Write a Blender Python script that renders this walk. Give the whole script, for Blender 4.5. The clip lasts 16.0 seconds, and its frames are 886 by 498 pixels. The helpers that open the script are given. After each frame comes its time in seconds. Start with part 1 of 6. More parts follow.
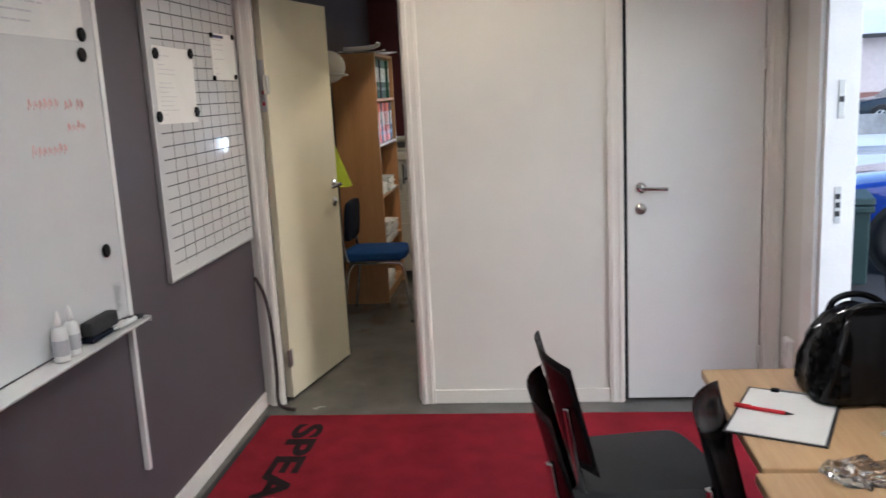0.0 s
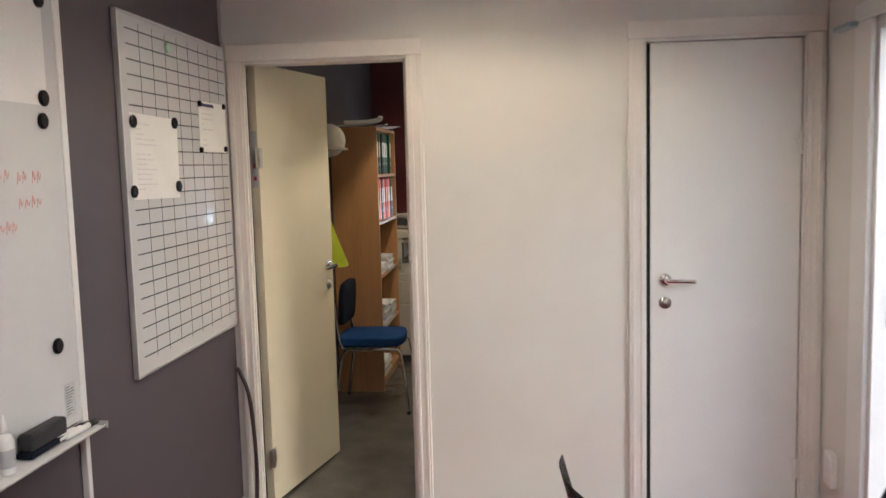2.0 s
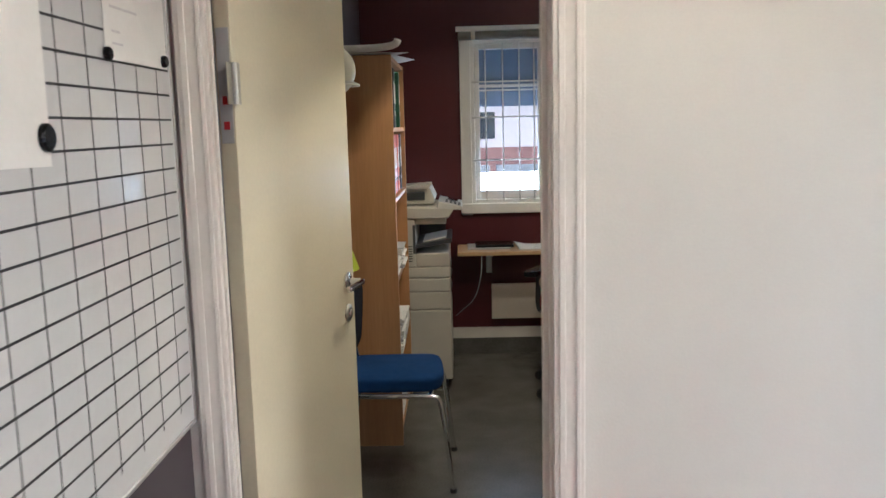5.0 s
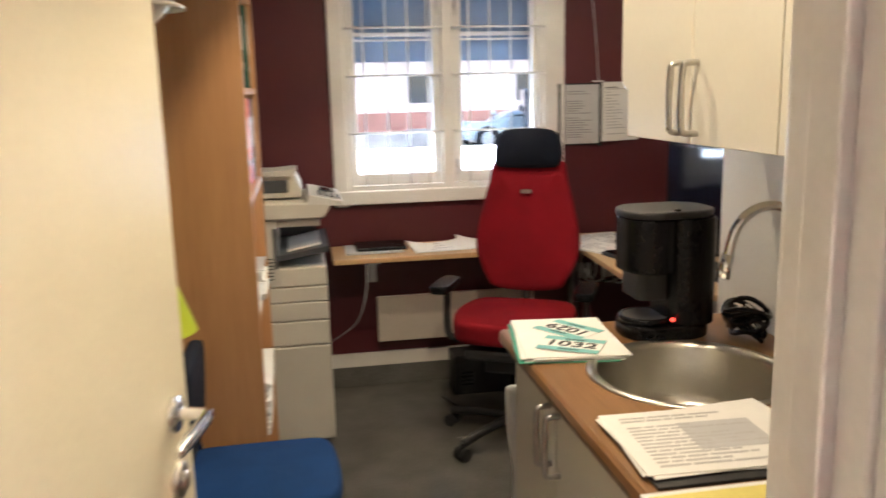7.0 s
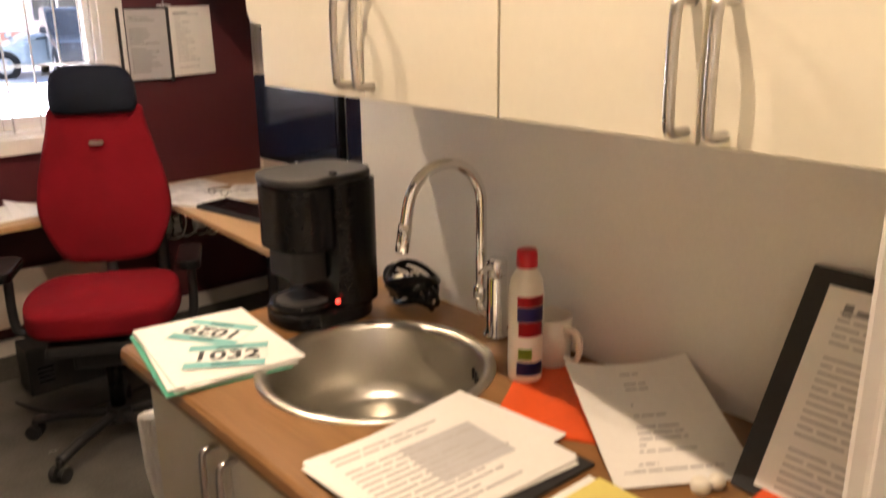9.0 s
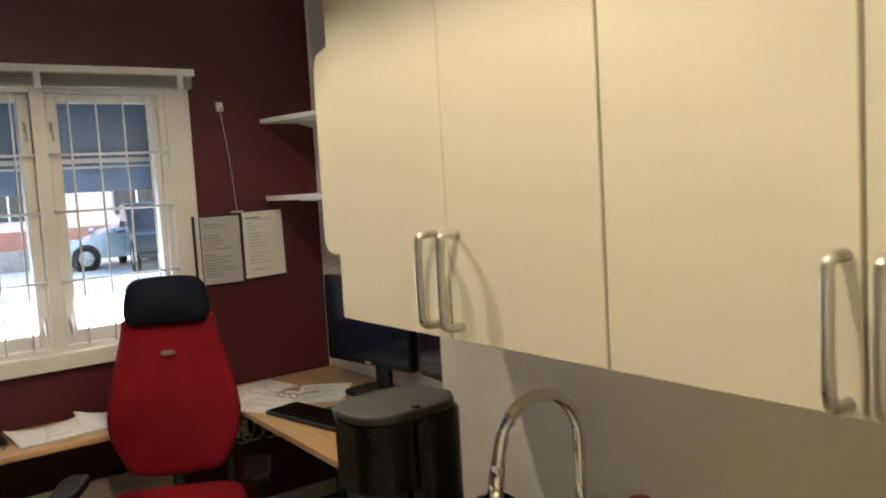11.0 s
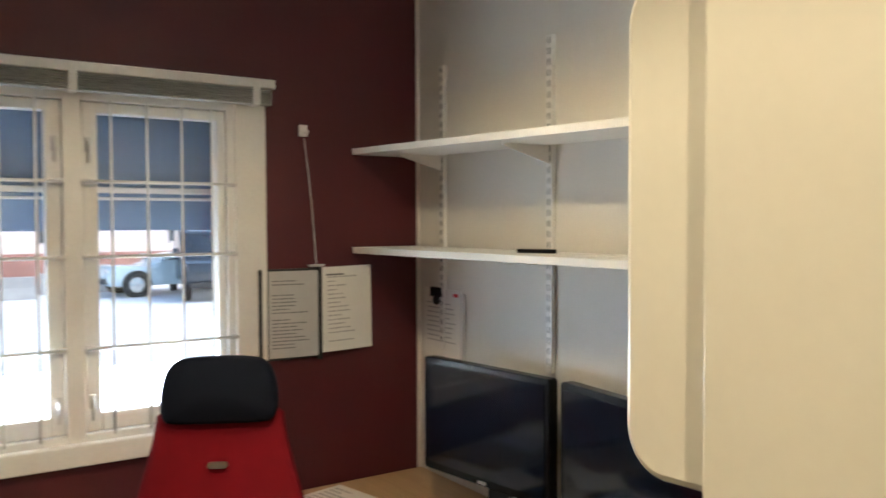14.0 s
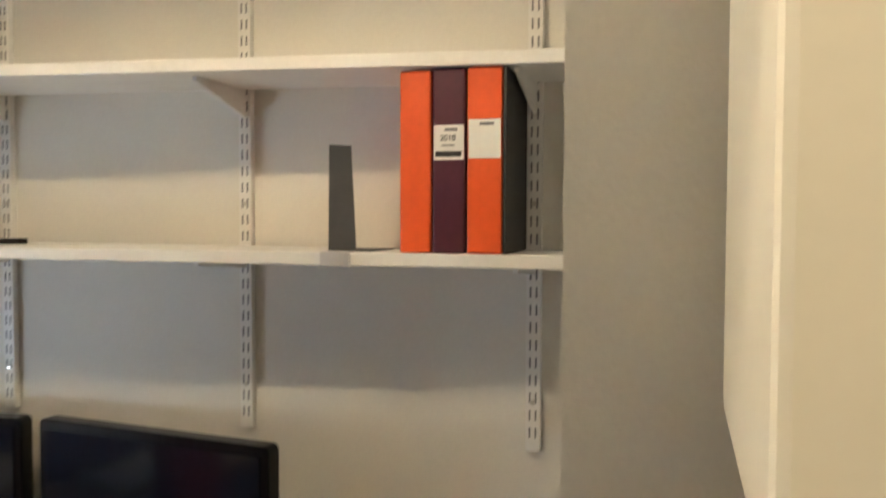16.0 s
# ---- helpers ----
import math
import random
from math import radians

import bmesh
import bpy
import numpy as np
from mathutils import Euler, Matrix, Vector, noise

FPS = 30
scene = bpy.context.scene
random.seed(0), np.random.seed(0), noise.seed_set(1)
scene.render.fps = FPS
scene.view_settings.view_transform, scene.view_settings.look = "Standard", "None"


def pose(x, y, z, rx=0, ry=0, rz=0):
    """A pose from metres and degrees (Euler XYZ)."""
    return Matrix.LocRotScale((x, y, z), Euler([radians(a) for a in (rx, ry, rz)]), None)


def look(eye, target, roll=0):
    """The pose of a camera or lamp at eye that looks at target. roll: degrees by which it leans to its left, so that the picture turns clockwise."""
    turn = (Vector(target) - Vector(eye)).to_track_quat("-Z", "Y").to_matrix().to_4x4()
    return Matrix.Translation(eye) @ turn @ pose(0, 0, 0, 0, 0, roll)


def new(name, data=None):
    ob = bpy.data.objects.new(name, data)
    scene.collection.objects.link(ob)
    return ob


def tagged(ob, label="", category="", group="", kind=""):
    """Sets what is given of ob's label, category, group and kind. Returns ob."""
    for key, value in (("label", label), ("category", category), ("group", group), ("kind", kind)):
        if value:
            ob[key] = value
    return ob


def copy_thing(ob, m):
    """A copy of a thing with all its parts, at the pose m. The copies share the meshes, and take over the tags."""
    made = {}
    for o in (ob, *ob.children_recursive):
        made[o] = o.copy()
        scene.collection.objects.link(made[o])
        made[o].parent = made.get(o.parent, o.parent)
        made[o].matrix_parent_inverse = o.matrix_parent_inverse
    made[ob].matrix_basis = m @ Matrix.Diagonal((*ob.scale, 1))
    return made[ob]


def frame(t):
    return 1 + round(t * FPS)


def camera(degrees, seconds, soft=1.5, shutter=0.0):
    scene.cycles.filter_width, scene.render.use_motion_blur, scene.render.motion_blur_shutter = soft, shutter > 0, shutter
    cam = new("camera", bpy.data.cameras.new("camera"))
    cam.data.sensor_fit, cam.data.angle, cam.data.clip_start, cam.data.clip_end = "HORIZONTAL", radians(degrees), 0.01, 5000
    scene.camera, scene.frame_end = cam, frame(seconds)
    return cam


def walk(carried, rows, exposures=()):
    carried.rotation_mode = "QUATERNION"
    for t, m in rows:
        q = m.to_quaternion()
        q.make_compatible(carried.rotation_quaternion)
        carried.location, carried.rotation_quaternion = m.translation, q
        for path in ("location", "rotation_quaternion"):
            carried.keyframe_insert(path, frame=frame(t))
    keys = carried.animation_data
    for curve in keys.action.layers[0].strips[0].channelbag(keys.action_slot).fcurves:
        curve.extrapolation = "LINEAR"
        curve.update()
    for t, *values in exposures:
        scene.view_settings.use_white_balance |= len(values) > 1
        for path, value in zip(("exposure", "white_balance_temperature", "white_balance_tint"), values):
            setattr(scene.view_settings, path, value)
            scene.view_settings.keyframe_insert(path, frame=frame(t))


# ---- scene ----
cam = camera(56.7, 16.0, shutter=0.5)
PATH = [
    (0, (1.377, -3.909, 1.551), (1.168, -1.957, 1.172), -2.9),
    (0.5, (1.399, -3.939, 1.556), (1.277, -1.971, 1.219), -1.9),
    (1, (1.376, -3.903, 1.575), (1.255, -1.916, 1.383), -2.1),
    (1.5, (1.341, -3.8, 1.571), (1.192, -1.813, 1.389), -2.2),
    (2, (1.307, -3.551, 1.567), (1.111, -1.572, 1.364), -1.5),
    (2.5, (1.226, -3.311, 1.545), (1.012, -1.339, 1.294), -1.1),
    (3, (1.091, -3.042, 1.562), (0.909, -1.07, 1.284), -1.9),
    (3.5, (0.983, -2.742, 1.542), (0.807, -0.77, 1.258), -2.6),
    (6, (0.459, -1.094, 1.504), (0.535, 0.879, 1.183), -1.4),
    (6.5, (0.443, -0.766, 1.493), (0.583, 1.199, 1.144), -2.0),
    (7, (0.461, -0.44, 1.499), (0.797, 1.494, 1.115), -1.4),
    (7.5, (0.455, -0.192, 1.481), (1.201, 1.603, 1.012), -1.9),
    (8, (0.443, -0.048, 1.501), (1.517, 1.485, 0.795), -2.9),
    (8.5, (0.456, -0.018, 1.488), (1.625, 1.412, 0.721), -1.8),
    (9, (0.458, -0.014, 1.529), (1.708, 1.434, 0.947), -0.6),
    (9.5, (0.472, -0.004, 1.55), (1.773, 1.454, 1.124), 0.7),
    (12, (0.548, 0.289, 1.687), (1.555, 2.015, 1.61), -5.8),
    (12.5, (0.592, 0.434, 1.718), (1.466, 2.232, 1.652), -4.8),
    (13, (0.642, 0.631, 1.683), (1.444, 2.463, 1.641), -1.7),
    (13.5, (0.709, 0.803, 1.678), (1.644, 2.57, 1.622), -0.3),
    (14, (0.768, 0.982, 1.67), (1.877, 2.645, 1.601), -0.2),
    (14.5, (0.818, 1.164, 1.662), (2.178, 2.629, 1.583), 1.5),
    (15, (0.843, 1.29, 1.673), (2.542, 2.336, 1.527), -1.0),
    (15.5, (0.872, 1.395, 1.64), (2.74, 2.062, 1.386), -0.4),
    (16, (0.93, 1.438, 1.641), (2.851, 1.988, 1.556), 0.2),
]
walk(cam, [(t, look(eye, target, roll)) for t, eye, target, roll in PATH], [(0, 0.95, 5600, 8), (0.5, 1.05, 5650, 10), (1.0, 1.15, 5700, 8), (1.5, 1.15, 5800, 7), (2.0, 1.1, 6050, 10), (2.5, 1.1, 6200, 13), (3.0, 1.1, 6100, 13), (3.5, 1.1, 5800, 9), (6, 1.5, 5500, 7), (6.5, 1.7, 5500, 7), (7, 2.05, 6200, 12), (8, 2.4, 6700, 20), (8.5, 2.45, 6700, 19), (9.0, 2.2, 6800, 22), (9.6, 1.8, 6600, 15), (12.0, 1.55, 6400, 6), (13.0, 1.9, 6500, 7), (13.5, 1.75, 6300, 6), (14.5, 1.7, 6600, 9), (15, 1.75, 6800, 10), (15.5, 1.7, 6700, 8), (16, 1.5, 6600, 9)])

# world: soft overcast daylight
world = bpy.data.worlds.new("sky")
scene.world = world
world.use_nodes = True
wn = world.node_tree
sky = wn.nodes.new("ShaderNodeTexSky")
sky.sky_type = 'NISHITA'
sky.sun_disc = False
sky.sun_elevation = radians(29)
sky.sun_rotation = radians(111)
sky.air_density = 1.0
sky.dust_density = 1.5
wn.nodes["Background"].inputs[1].default_value = 0.15
wn.links.new(sky.outputs[0], wn.nodes["Background"].inputs[0])

sun = bpy.data.lights.new("sun", 'SUN')
sun.energy = 1.5
sun.angle = radians(80)
sun.color = (1.0, 0.98, 0.95)
sun_ob = new("sun", sun)
sun_ob.matrix_world = look((24, -9, 14), (0, 0, 0))


SOFT = (1.0, 0.95, 0.89)
# ceiling lamps with a long straight-sided shade: x, y, half width, half length, rim height, bulb height, watts, colour, bulb radius
LAMPS = [(0.80, 0.66, 0.12, 0.30, 2.27, 2.45, 13, (1.0, 0.81, 0.55), 0.016), (0.80, 1.75, 0.12, 0.30, 2.27, 2.45, 12, (1.0, 0.81, 0.55), 0.016), (1.40, 2.20, 0.20, 0.20, 2.37, 2.45, 8.5, (1.0, 0.79, 0.50), 0.03),
         (1.10, -0.80, 0.22, 0.22, 2.36, 2.49, 9.5, (1.0, 0.82, 0.60), 0.05), (1.78, -2.60, 0.22, 0.22, 2.40, 2.49, 20, SOFT, 0.05), (1.25, -4.60, 0.22, 0.22, 2.40, 2.49, 30, SOFT, 0.05)]
for lx, ly, hw, hl_, rim, bulb, watts, tone, ball_size in LAMPS:
    d = bpy.data.lights.new("ceiling_lamp_light", 'POINT')
    d.energy, d.color, d.shadow_soft_size = watts, tone, ball_size
    new("ceiling_lamp_light", d).location = (lx, ly, bulb)

# sky light in the opening of the office window
d = bpy.data.lights.new("window_daylight", 'AREA')
d.shape, d.size, d.size_y = 'RECTANGLE', 1.0, 0.26
d.energy, d.color = 8.0, (0.76, 0.88, 1.0)
new("window_daylight", d).matrix_world = look((1.21, 3.80, 1.07), (1.21, 2.8, 1.07))


# ---- materials ----
def mat(name, color, rough=0.5, metal=0.0, vary=0.06, scale=6.0, fine=90.0, bump=0.02, spec=0.5, coat=0.0, rnd=0.0):
    m = bpy.data.materials.new(name)
    m.use_nodes = True
    nt = m.node_tree
    b = nt.nodes["Principled BSDF"]
    b.inputs["Roughness"].default_value = rough
    b.inputs["Metallic"].default_value = metal
    b.inputs["Specular IOR Level"].default_value = spec
    b.inputs["Coat Weight"].default_value = coat
    tc = nt.nodes.new("ShaderNodeTexCoord")
    big = nt.nodes.new("ShaderNodeTexNoise")
    big.inputs["Scale"].default_value = scale
    big.inputs["Detail"].default_value = 6
    small = nt.nodes.new("ShaderNodeTexNoise")
    small.inputs["Scale"].default_value = fine
    small.inputs["Detail"].default_value = 3
    nt.links.new(tc.outputs["Object"], big.inputs["Vector"])
    nt.links.new(tc.outputs["Object"], small.inputs["Vector"])
    mixf = nt.nodes.new("ShaderNodeMix")
    mixf.inputs[0].default_value = 0.4
    nt.links.new(big.outputs[0], mixf.inputs[2])
    nt.links.new(small.outputs[0], mixf.inputs[3])
    ramp = nt.nodes.new("ShaderNodeValToRGB")
    lo = [max(0, c * (1 - 2.2 * vary)) for c in color]
    hi = [min(1, c * (1 + 1.6 * vary)) for c in color]
    ramp.color_ramp.elements[0].position, ramp.color_ramp.elements[1].position = 0.3, 0.7
    ramp.color_ramp.elements[0].color = (*lo, 1)
    ramp.color_ramp.elements[1].color = (*hi, 1)
    nt.links.new(mixf.outputs[0], ramp.inputs[0])
    nt.links.new(ramp.outputs[0], b.inputs["Base Color"])
    if bump:
        bp = nt.nodes.new("ShaderNodeBump")
        bp.inputs["Strength"].default_value = min(1, bump * 8)
        bp.inputs["Distance"].default_value = 0.002
        nt.links.new(small.outputs[0], bp.inputs["Height"])
        nt.links.new(bp.outputs[0], b.inputs["Normal"])
    rr = nt.nodes.new("ShaderNodeMapRange")
    rr.inputs[3].default_value = max(0.02, rough - 0.06)
    rr.inputs[4].default_value = min(1, rough + 0.06)
    nt.links.new(big.outputs[0], rr.inputs[0])
    nt.links.new(rr.outputs[0], b.inputs["Roughness"])
    return m


def wood(name, dark, light, axis=1, rough=0.4, stretch=0.06, scale=14.0, coat=0.0):
    """Wood with its grain along one axis."""
    m = bpy.data.materials.new(name)
    m.use_nodes = True
    nt = m.node_tree
    b = nt.nodes["Principled BSDF"]
    tc = nt.nodes.new("ShaderNodeTexCoord")
    mp = nt.nodes.new("ShaderNodeMapping")
    s = [1.0, 1.0, 1.0]
    s[axis] = stretch
    mp.inputs["Scale"].default_value = s
    n = nt.nodes.new("ShaderNodeTexNoise")
    n.inputs["Scale"].default_value = scale
    n.inputs["Detail"].default_value = 8
    n.inputs["Distortion"].default_value = 0.6
    f = nt.nodes.new("ShaderNodeTexNoise")
    f.inputs["Scale"].default_value = scale * 9
    f.inputs["Detail"].default_value = 3
    for k in (n, f):
        nt.links.new(mp.outputs[0], k.inputs["Vector"])
    nt.links.new(tc.outputs["Object"], mp.inputs[0])
    mx = nt.nodes.new("ShaderNodeMix")
    mx.inputs[0].default_value = 0.4
    nt.links.new(n.outputs[0], mx.inputs[2])
    nt.links.new(f.outputs[0], mx.inputs[3])
    r = nt.nodes.new("ShaderNodeValToRGB")
    r.color_ramp.elements[0].position, r.color_ramp.elements[1].position = 0.32, 0.68
    r.color_ramp.elements[0].color, r.color_ramp.elements[1].color = (*dark, 1), (*light, 1)
    nt.links.new(mx.outputs[0], r.inputs[0])
    nt.links.new(r.outputs[0], b.inputs["Base Color"])
    bp = nt.nodes.new("ShaderNodeBump")
    bp.inputs["Strength"].default_value, bp.inputs["Distance"].default_value = 0.15, 0.001
    nt.links.new(f.outputs[0], bp.inputs["Height"])
    nt.links.new(bp.outputs[0], b.inputs["Normal"])
    b.inputs["Roughness"].default_value = rough
    b.inputs["Coat Weight"].default_value = coat
    return m


def glassy(name, color=(1, 1, 1), rough=0.0):
    m = bpy.data.materials.new(name)
    m.use_nodes = True
    b = m.node_tree.nodes["Principled BSDF"]
    b.inputs["Base Color"].default_value = (*color, 1)
    b.inputs["Transmission Weight"].default_value = 1
    b.inputs["Roughness"].default_value = rough
    b.inputs["IOR"].default_value = 1.45
    return m


def glow(name, color, strength):
    m = bpy.data.materials.new(name)
    m.use_nodes = True
    b = m.node_tree.nodes["Principled BSDF"]
    b.inputs["Base Color"].default_value = (*color, 1)
    b.inputs["Emission Color"].default_value = (*color, 1)
    b.inputs["Emission Strength"].default_value = strength
    return m


M_WALL = mat("white_wall_paint", (0.72, 0.70, 0.655), 0.55, vary=0.025, scale=2.5, fine=160, bump=0.03)
M_GREY = mat("grey_wall_paint", (0.085, 0.070, 0.078), 0.5, vary=0.05, scale=2.5, fine=160, bump=0.03)
M_MAROON = mat("maroon_wall_paint", (0.085, 0.009, 0.014), 0.45, vary=0.06, scale=2.5, fine=160, bump=0.03)
M_CEIL = mat("ceiling_paint", (0.78, 0.76, 0.72), 0.8, vary=0.03, scale=3, bump=0.03)
M_LINO = mat("grey_linoleum", (0.115, 0.11, 0.10), 0.25, vary=0.16, scale=5, fine=120, bump=0.012)
M_CARPET = mat("red_carpet", (0.21, 0.012, 0.022), 0.95, vary=0.16, scale=7, fine=420, bump=0.12, spec=0.1)
M_CARPETB = mat("black_carpet_print", (0.02, 0.012, 0.014), 0.95, vary=0.2, fine=420, bump=0.12, spec=0.1)
M_TRIM = mat("white_trim_paint", (0.78, 0.74, 0.69), 0.38, vary=0.03, scale=5, bump=0.012)
M_LEAF = mat("cream_door_paint", (0.72, 0.66, 0.50), 0.4, vary=0.03, scale=3, bump=0.015)
M_DOOR = mat("white_door_paint", (0.80, 0.79, 0.76), 0.35, vary=0.02, scale=3, bump=0.01)
M_CREAM = mat("cream_laminate", (0.80, 0.76, 0.64), 0.34, vary=0.015, scale=3, bump=0.006)
M_FRAMEW = mat("white_frame_paint", (0.80, 0.79, 0.77), 0.35, vary=0.03, bump=0.01)
M_BEECH = wood("beech_veneer", (0.40, 0.20, 0.085), (0.52, 0.28, 0.125), axis=2, rough=0.42)
M_TOP = wood("oiled_oak_worktop", (0.17, 0.080, 0.027), (0.30, 0.155, 0.060), axis=1, rough=0.3, scale=18, coat=0.2)
M_DESK = wood("birch_desk_top", (0.42, 0.26, 0.13), (0.56, 0.37, 0.20), axis=1, rough=0.4)
M_STEEL = mat("brushed_steel", (0.55, 0.53, 0.50), 0.3, metal=1.0, vary=0.06, scale=30, fine=300, bump=0.01)
M_SINK = mat("sink_steel", (0.55, 0.53, 0.48), 0.3, metal=1.0, vary=0.04, scale=3, fine=300, bump=0)
M_CHROME = mat("chrome", (0.82, 0.82, 0.82), 0.07, metal=1.0, vary=0.02, bump=0)
M_BLACK = mat("black_plastic", (0.006, 0.006, 0.007), 0.24, vary=0.1, scale=10, bump=0.0, spec=0.22)
M_BLACKM = mat("matt_black_plastic", (0.018, 0.018, 0.02), 0.55, vary=0.15, scale=10, bump=0.02)
M_RED = mat("red_wool_fabric", (0.20, 0.006, 0.013), 0.9, vary=0.10, scale=9, fine=700, bump=0.1, spec=0.15)
M_NAVY = mat("navy_fabric", (0.005, 0.008, 0.018), 0.85, vary=0.12, scale=9, fine=600, bump=0.08, spec=0.2)
M_BLUE = mat("blue_wool_fabric", (0.012, 0.05, 0.17), 0.9, vary=0.12, scale=8, fine=600, bump=0.1, spec=0.15)
M_PAPER = mat("white_paper", (0.80, 0.79, 0.76), 0.7, vary=0.02, scale=9, bump=0.01)
M_GREYP = mat("grey_paper", (0.5, 0.5, 0.51), 0.7, vary=0.03, scale=9, bump=0.01)
M_INK = mat("printed_ink", (0.22, 0.22, 0.23), 0.7, vary=0.1, bump=0)
M_INKL = mat("pale_printed_ink", (0.48, 0.47, 0.47), 0.7, vary=0.05, bump=0)
M_FAINT = mat("faint_printed_ink", (0.63, 0.61, 0.62), 0.7, vary=0.04, bump=0)
M_BLACKI = mat("black_ink", (0.015, 0.015, 0.016), 0.6, vary=0.1, bump=0)
M_TEAL = mat("teal_print", (0.16, 0.46, 0.46), 0.6, vary=0.05, bump=0)
M_GREEN = mat("green_card", (0.05, 0.34, 0.22), 0.6, vary=0.05, bump=0)
M_BOARD = mat("whiteboard_enamel", (0.66, 0.66, 0.66), 0.12, vary=0.015, scale=3, bump=0, coat=0.3)
M_ALU = mat("matt_aluminium", (0.66, 0.65, 0.64), 0.4, metal=0.7, vary=0.03, bump=0.005)
M_COPIER = mat("grey_copier_plastic", (0.50, 0.48, 0.43), 0.45, vary=0.04, scale=6, fine=300, bump=0.02)
M_COPIERD = mat("dark_copier_plastic", (0.05, 0.055, 0.06), 0.35, vary=0.1, bump=0.01)
M_RADIATOR = mat("cream_radiator_enamel", (0.66, 0.58, 0.50), 0.4, vary=0.03, bump=0.01)
M_ORANGE = mat("orange_card", (0.75, 0.10, 0.02), 0.4, vary=0.05, scale=9, bump=0.01)
M_PLUM = mat("plum_card", (0.07, 0.012, 0.03), 0.4, vary=0.08, bump=0.01)
M_YELLOW = mat("yellow_folder", (0.70, 0.60, 0.17), 0.6, vary=0.05, bump=0.01)
M_HIVIS = mat("hi_vis_yellow_fabric", (0.62, 0.72, 0.04), 0.8, vary=0.08, fine=500, bump=0.06)
M_SCREEN = mat("dark_lcd_screen", (0.007, 0.011, 0.022), 0.10, vary=0.03, scale=1.5, bump=0)
# awning base colour lightened to include daylight passing through the cloth
M_AWN = mat("slate_blue_awning", (0.12, 0.19, 0.31), 0.85, vary=0.1, scale=4, fine=300, bump=0.05)
M_RUBBER = mat("black_rubber", (0.015, 0.015, 0.016), 0.8, vary=0.1, bump=0.03)
M_GLASS = glassy("clear_glass")


# ---- building helpers ----
def thing(name, at, label, category, group="", kind=""):
    o = new(name)
    o.empty_display_size = 0.05
    o.matrix_basis = at if isinstance(at, Matrix) else Matrix.Translation(at)
    return tagged(o, label, category, group, kind)


def origin(ob):
    v = Vector((0, 0, 0))
    while ob:
        v += ob.location
        ob = ob.parent
    return v


def part(name, bm, material, parent=None, label="", smooth=False, local=False):
    """Links a bmesh as one mesh object under a thing; its points are in the world unless local."""
    me = bpy.data.meshes.new(name)
    if parent is not None and not local:
        bmesh.ops.translate(bm, verts=bm.verts, vec=-origin(parent))
    bm.normal_update()
    bm.to_mesh(me)
    bm.free()
    me.materials.append(material)
    if smooth:
        me.polygons.foreach_set("use_smooth", [True] * len(me.polygons))
    ob = new(name, me)
    ob.parent = parent
    if label:
        ob["label"] = label
    if name.endswith("print"):
        ob["kind"] = "stuff"
    return ob


def solid(name, bm, material, label, category, group="", kind="", smooth=False):
    """One plain mesh as a thing of its own, its origin at its middle bottom."""
    lo = Vector([min(v.co[i] for v in bm.verts) for i in range(3)])
    hi = Vector([max(v.co[i] for v in bm.verts) for i in range(3)])
    base = Vector(((lo.x + hi.x) / 2, (lo.y + hi.y) / 2, lo.z))
    bmesh.ops.translate(bm, verts=bm.verts, vec=-base)
    o = part(name, bm, material, None, "", smooth, True)
    o.location = base
    return tagged(o, label, category, group, kind)


def setting(name, bm, material, label, category, smooth=False):
    o = part(name, bm, material, None, "", smooth, True)
    return tagged(o, label, category, "", "structure")


def box(x0, x1, y0, y1, z0, z1, bevel=0.0, seg=2, bm=None):
    own = bmesh.new()
    r = bmesh.ops.create_cube(own, size=1.0)
    for v in own.verts:
        v.co = Vector((x0 + (v.co.x + .5) * (x1 - x0), y0 + (v.co.y + .5) * (y1 - y0), z0 + (v.co.z + .5) * (z1 - z0)))
    if bevel:
        bmesh.ops.bevel(own, geom=own.edges[:], offset=bevel, segments=seg, affect='EDGES', profile=0.5)
    return merge(bm, own)


def merge(bm, own):
    if bm is None:
        return own
    me = bpy.data.meshes.new("tmp")
    own.to_mesh(me)
    own.free()
    bm.from_mesh(me)
    bpy.data.meshes.remove(me)
    return bm


def moved(bm, m):
    bmesh.ops.transform(bm, matrix=m, verts=bm.verts)
    return bm


def cyl(p, q, r, seg=16, r2=None, bm=None, cap=True):
    """A round bar from p to q."""
    p, q = Vector(p), Vector(q)
    own = bmesh.new()
    bmesh.ops.create_cone(own, cap_ends=cap, segments=seg, radius1=r, radius2=r if r2 is None else r2, depth=(q - p).length)
    m = Matrix.Translation((p + q) / 2) @ (q - p).to_track_quat('Z', 'Y').to_matrix().to_4x4()
    bmesh.ops.transform(own, matrix=m, verts=own.verts)
    return merge(bm, own)


def ball(c, r, sx=1, sy=1, sz=1, seg=16, bm=None):
    own = bmesh.new()
    bmesh.ops.create_uvsphere(own, u_segments=seg, v_segments=max(6, seg * 2 // 3), radius=r)
    bmesh.ops.transform(own, matrix=Matrix.Translation(c) @ Matrix.Diagonal((sx, sy, sz, 1)), verts=own.verts)
    return merge(bm, own)


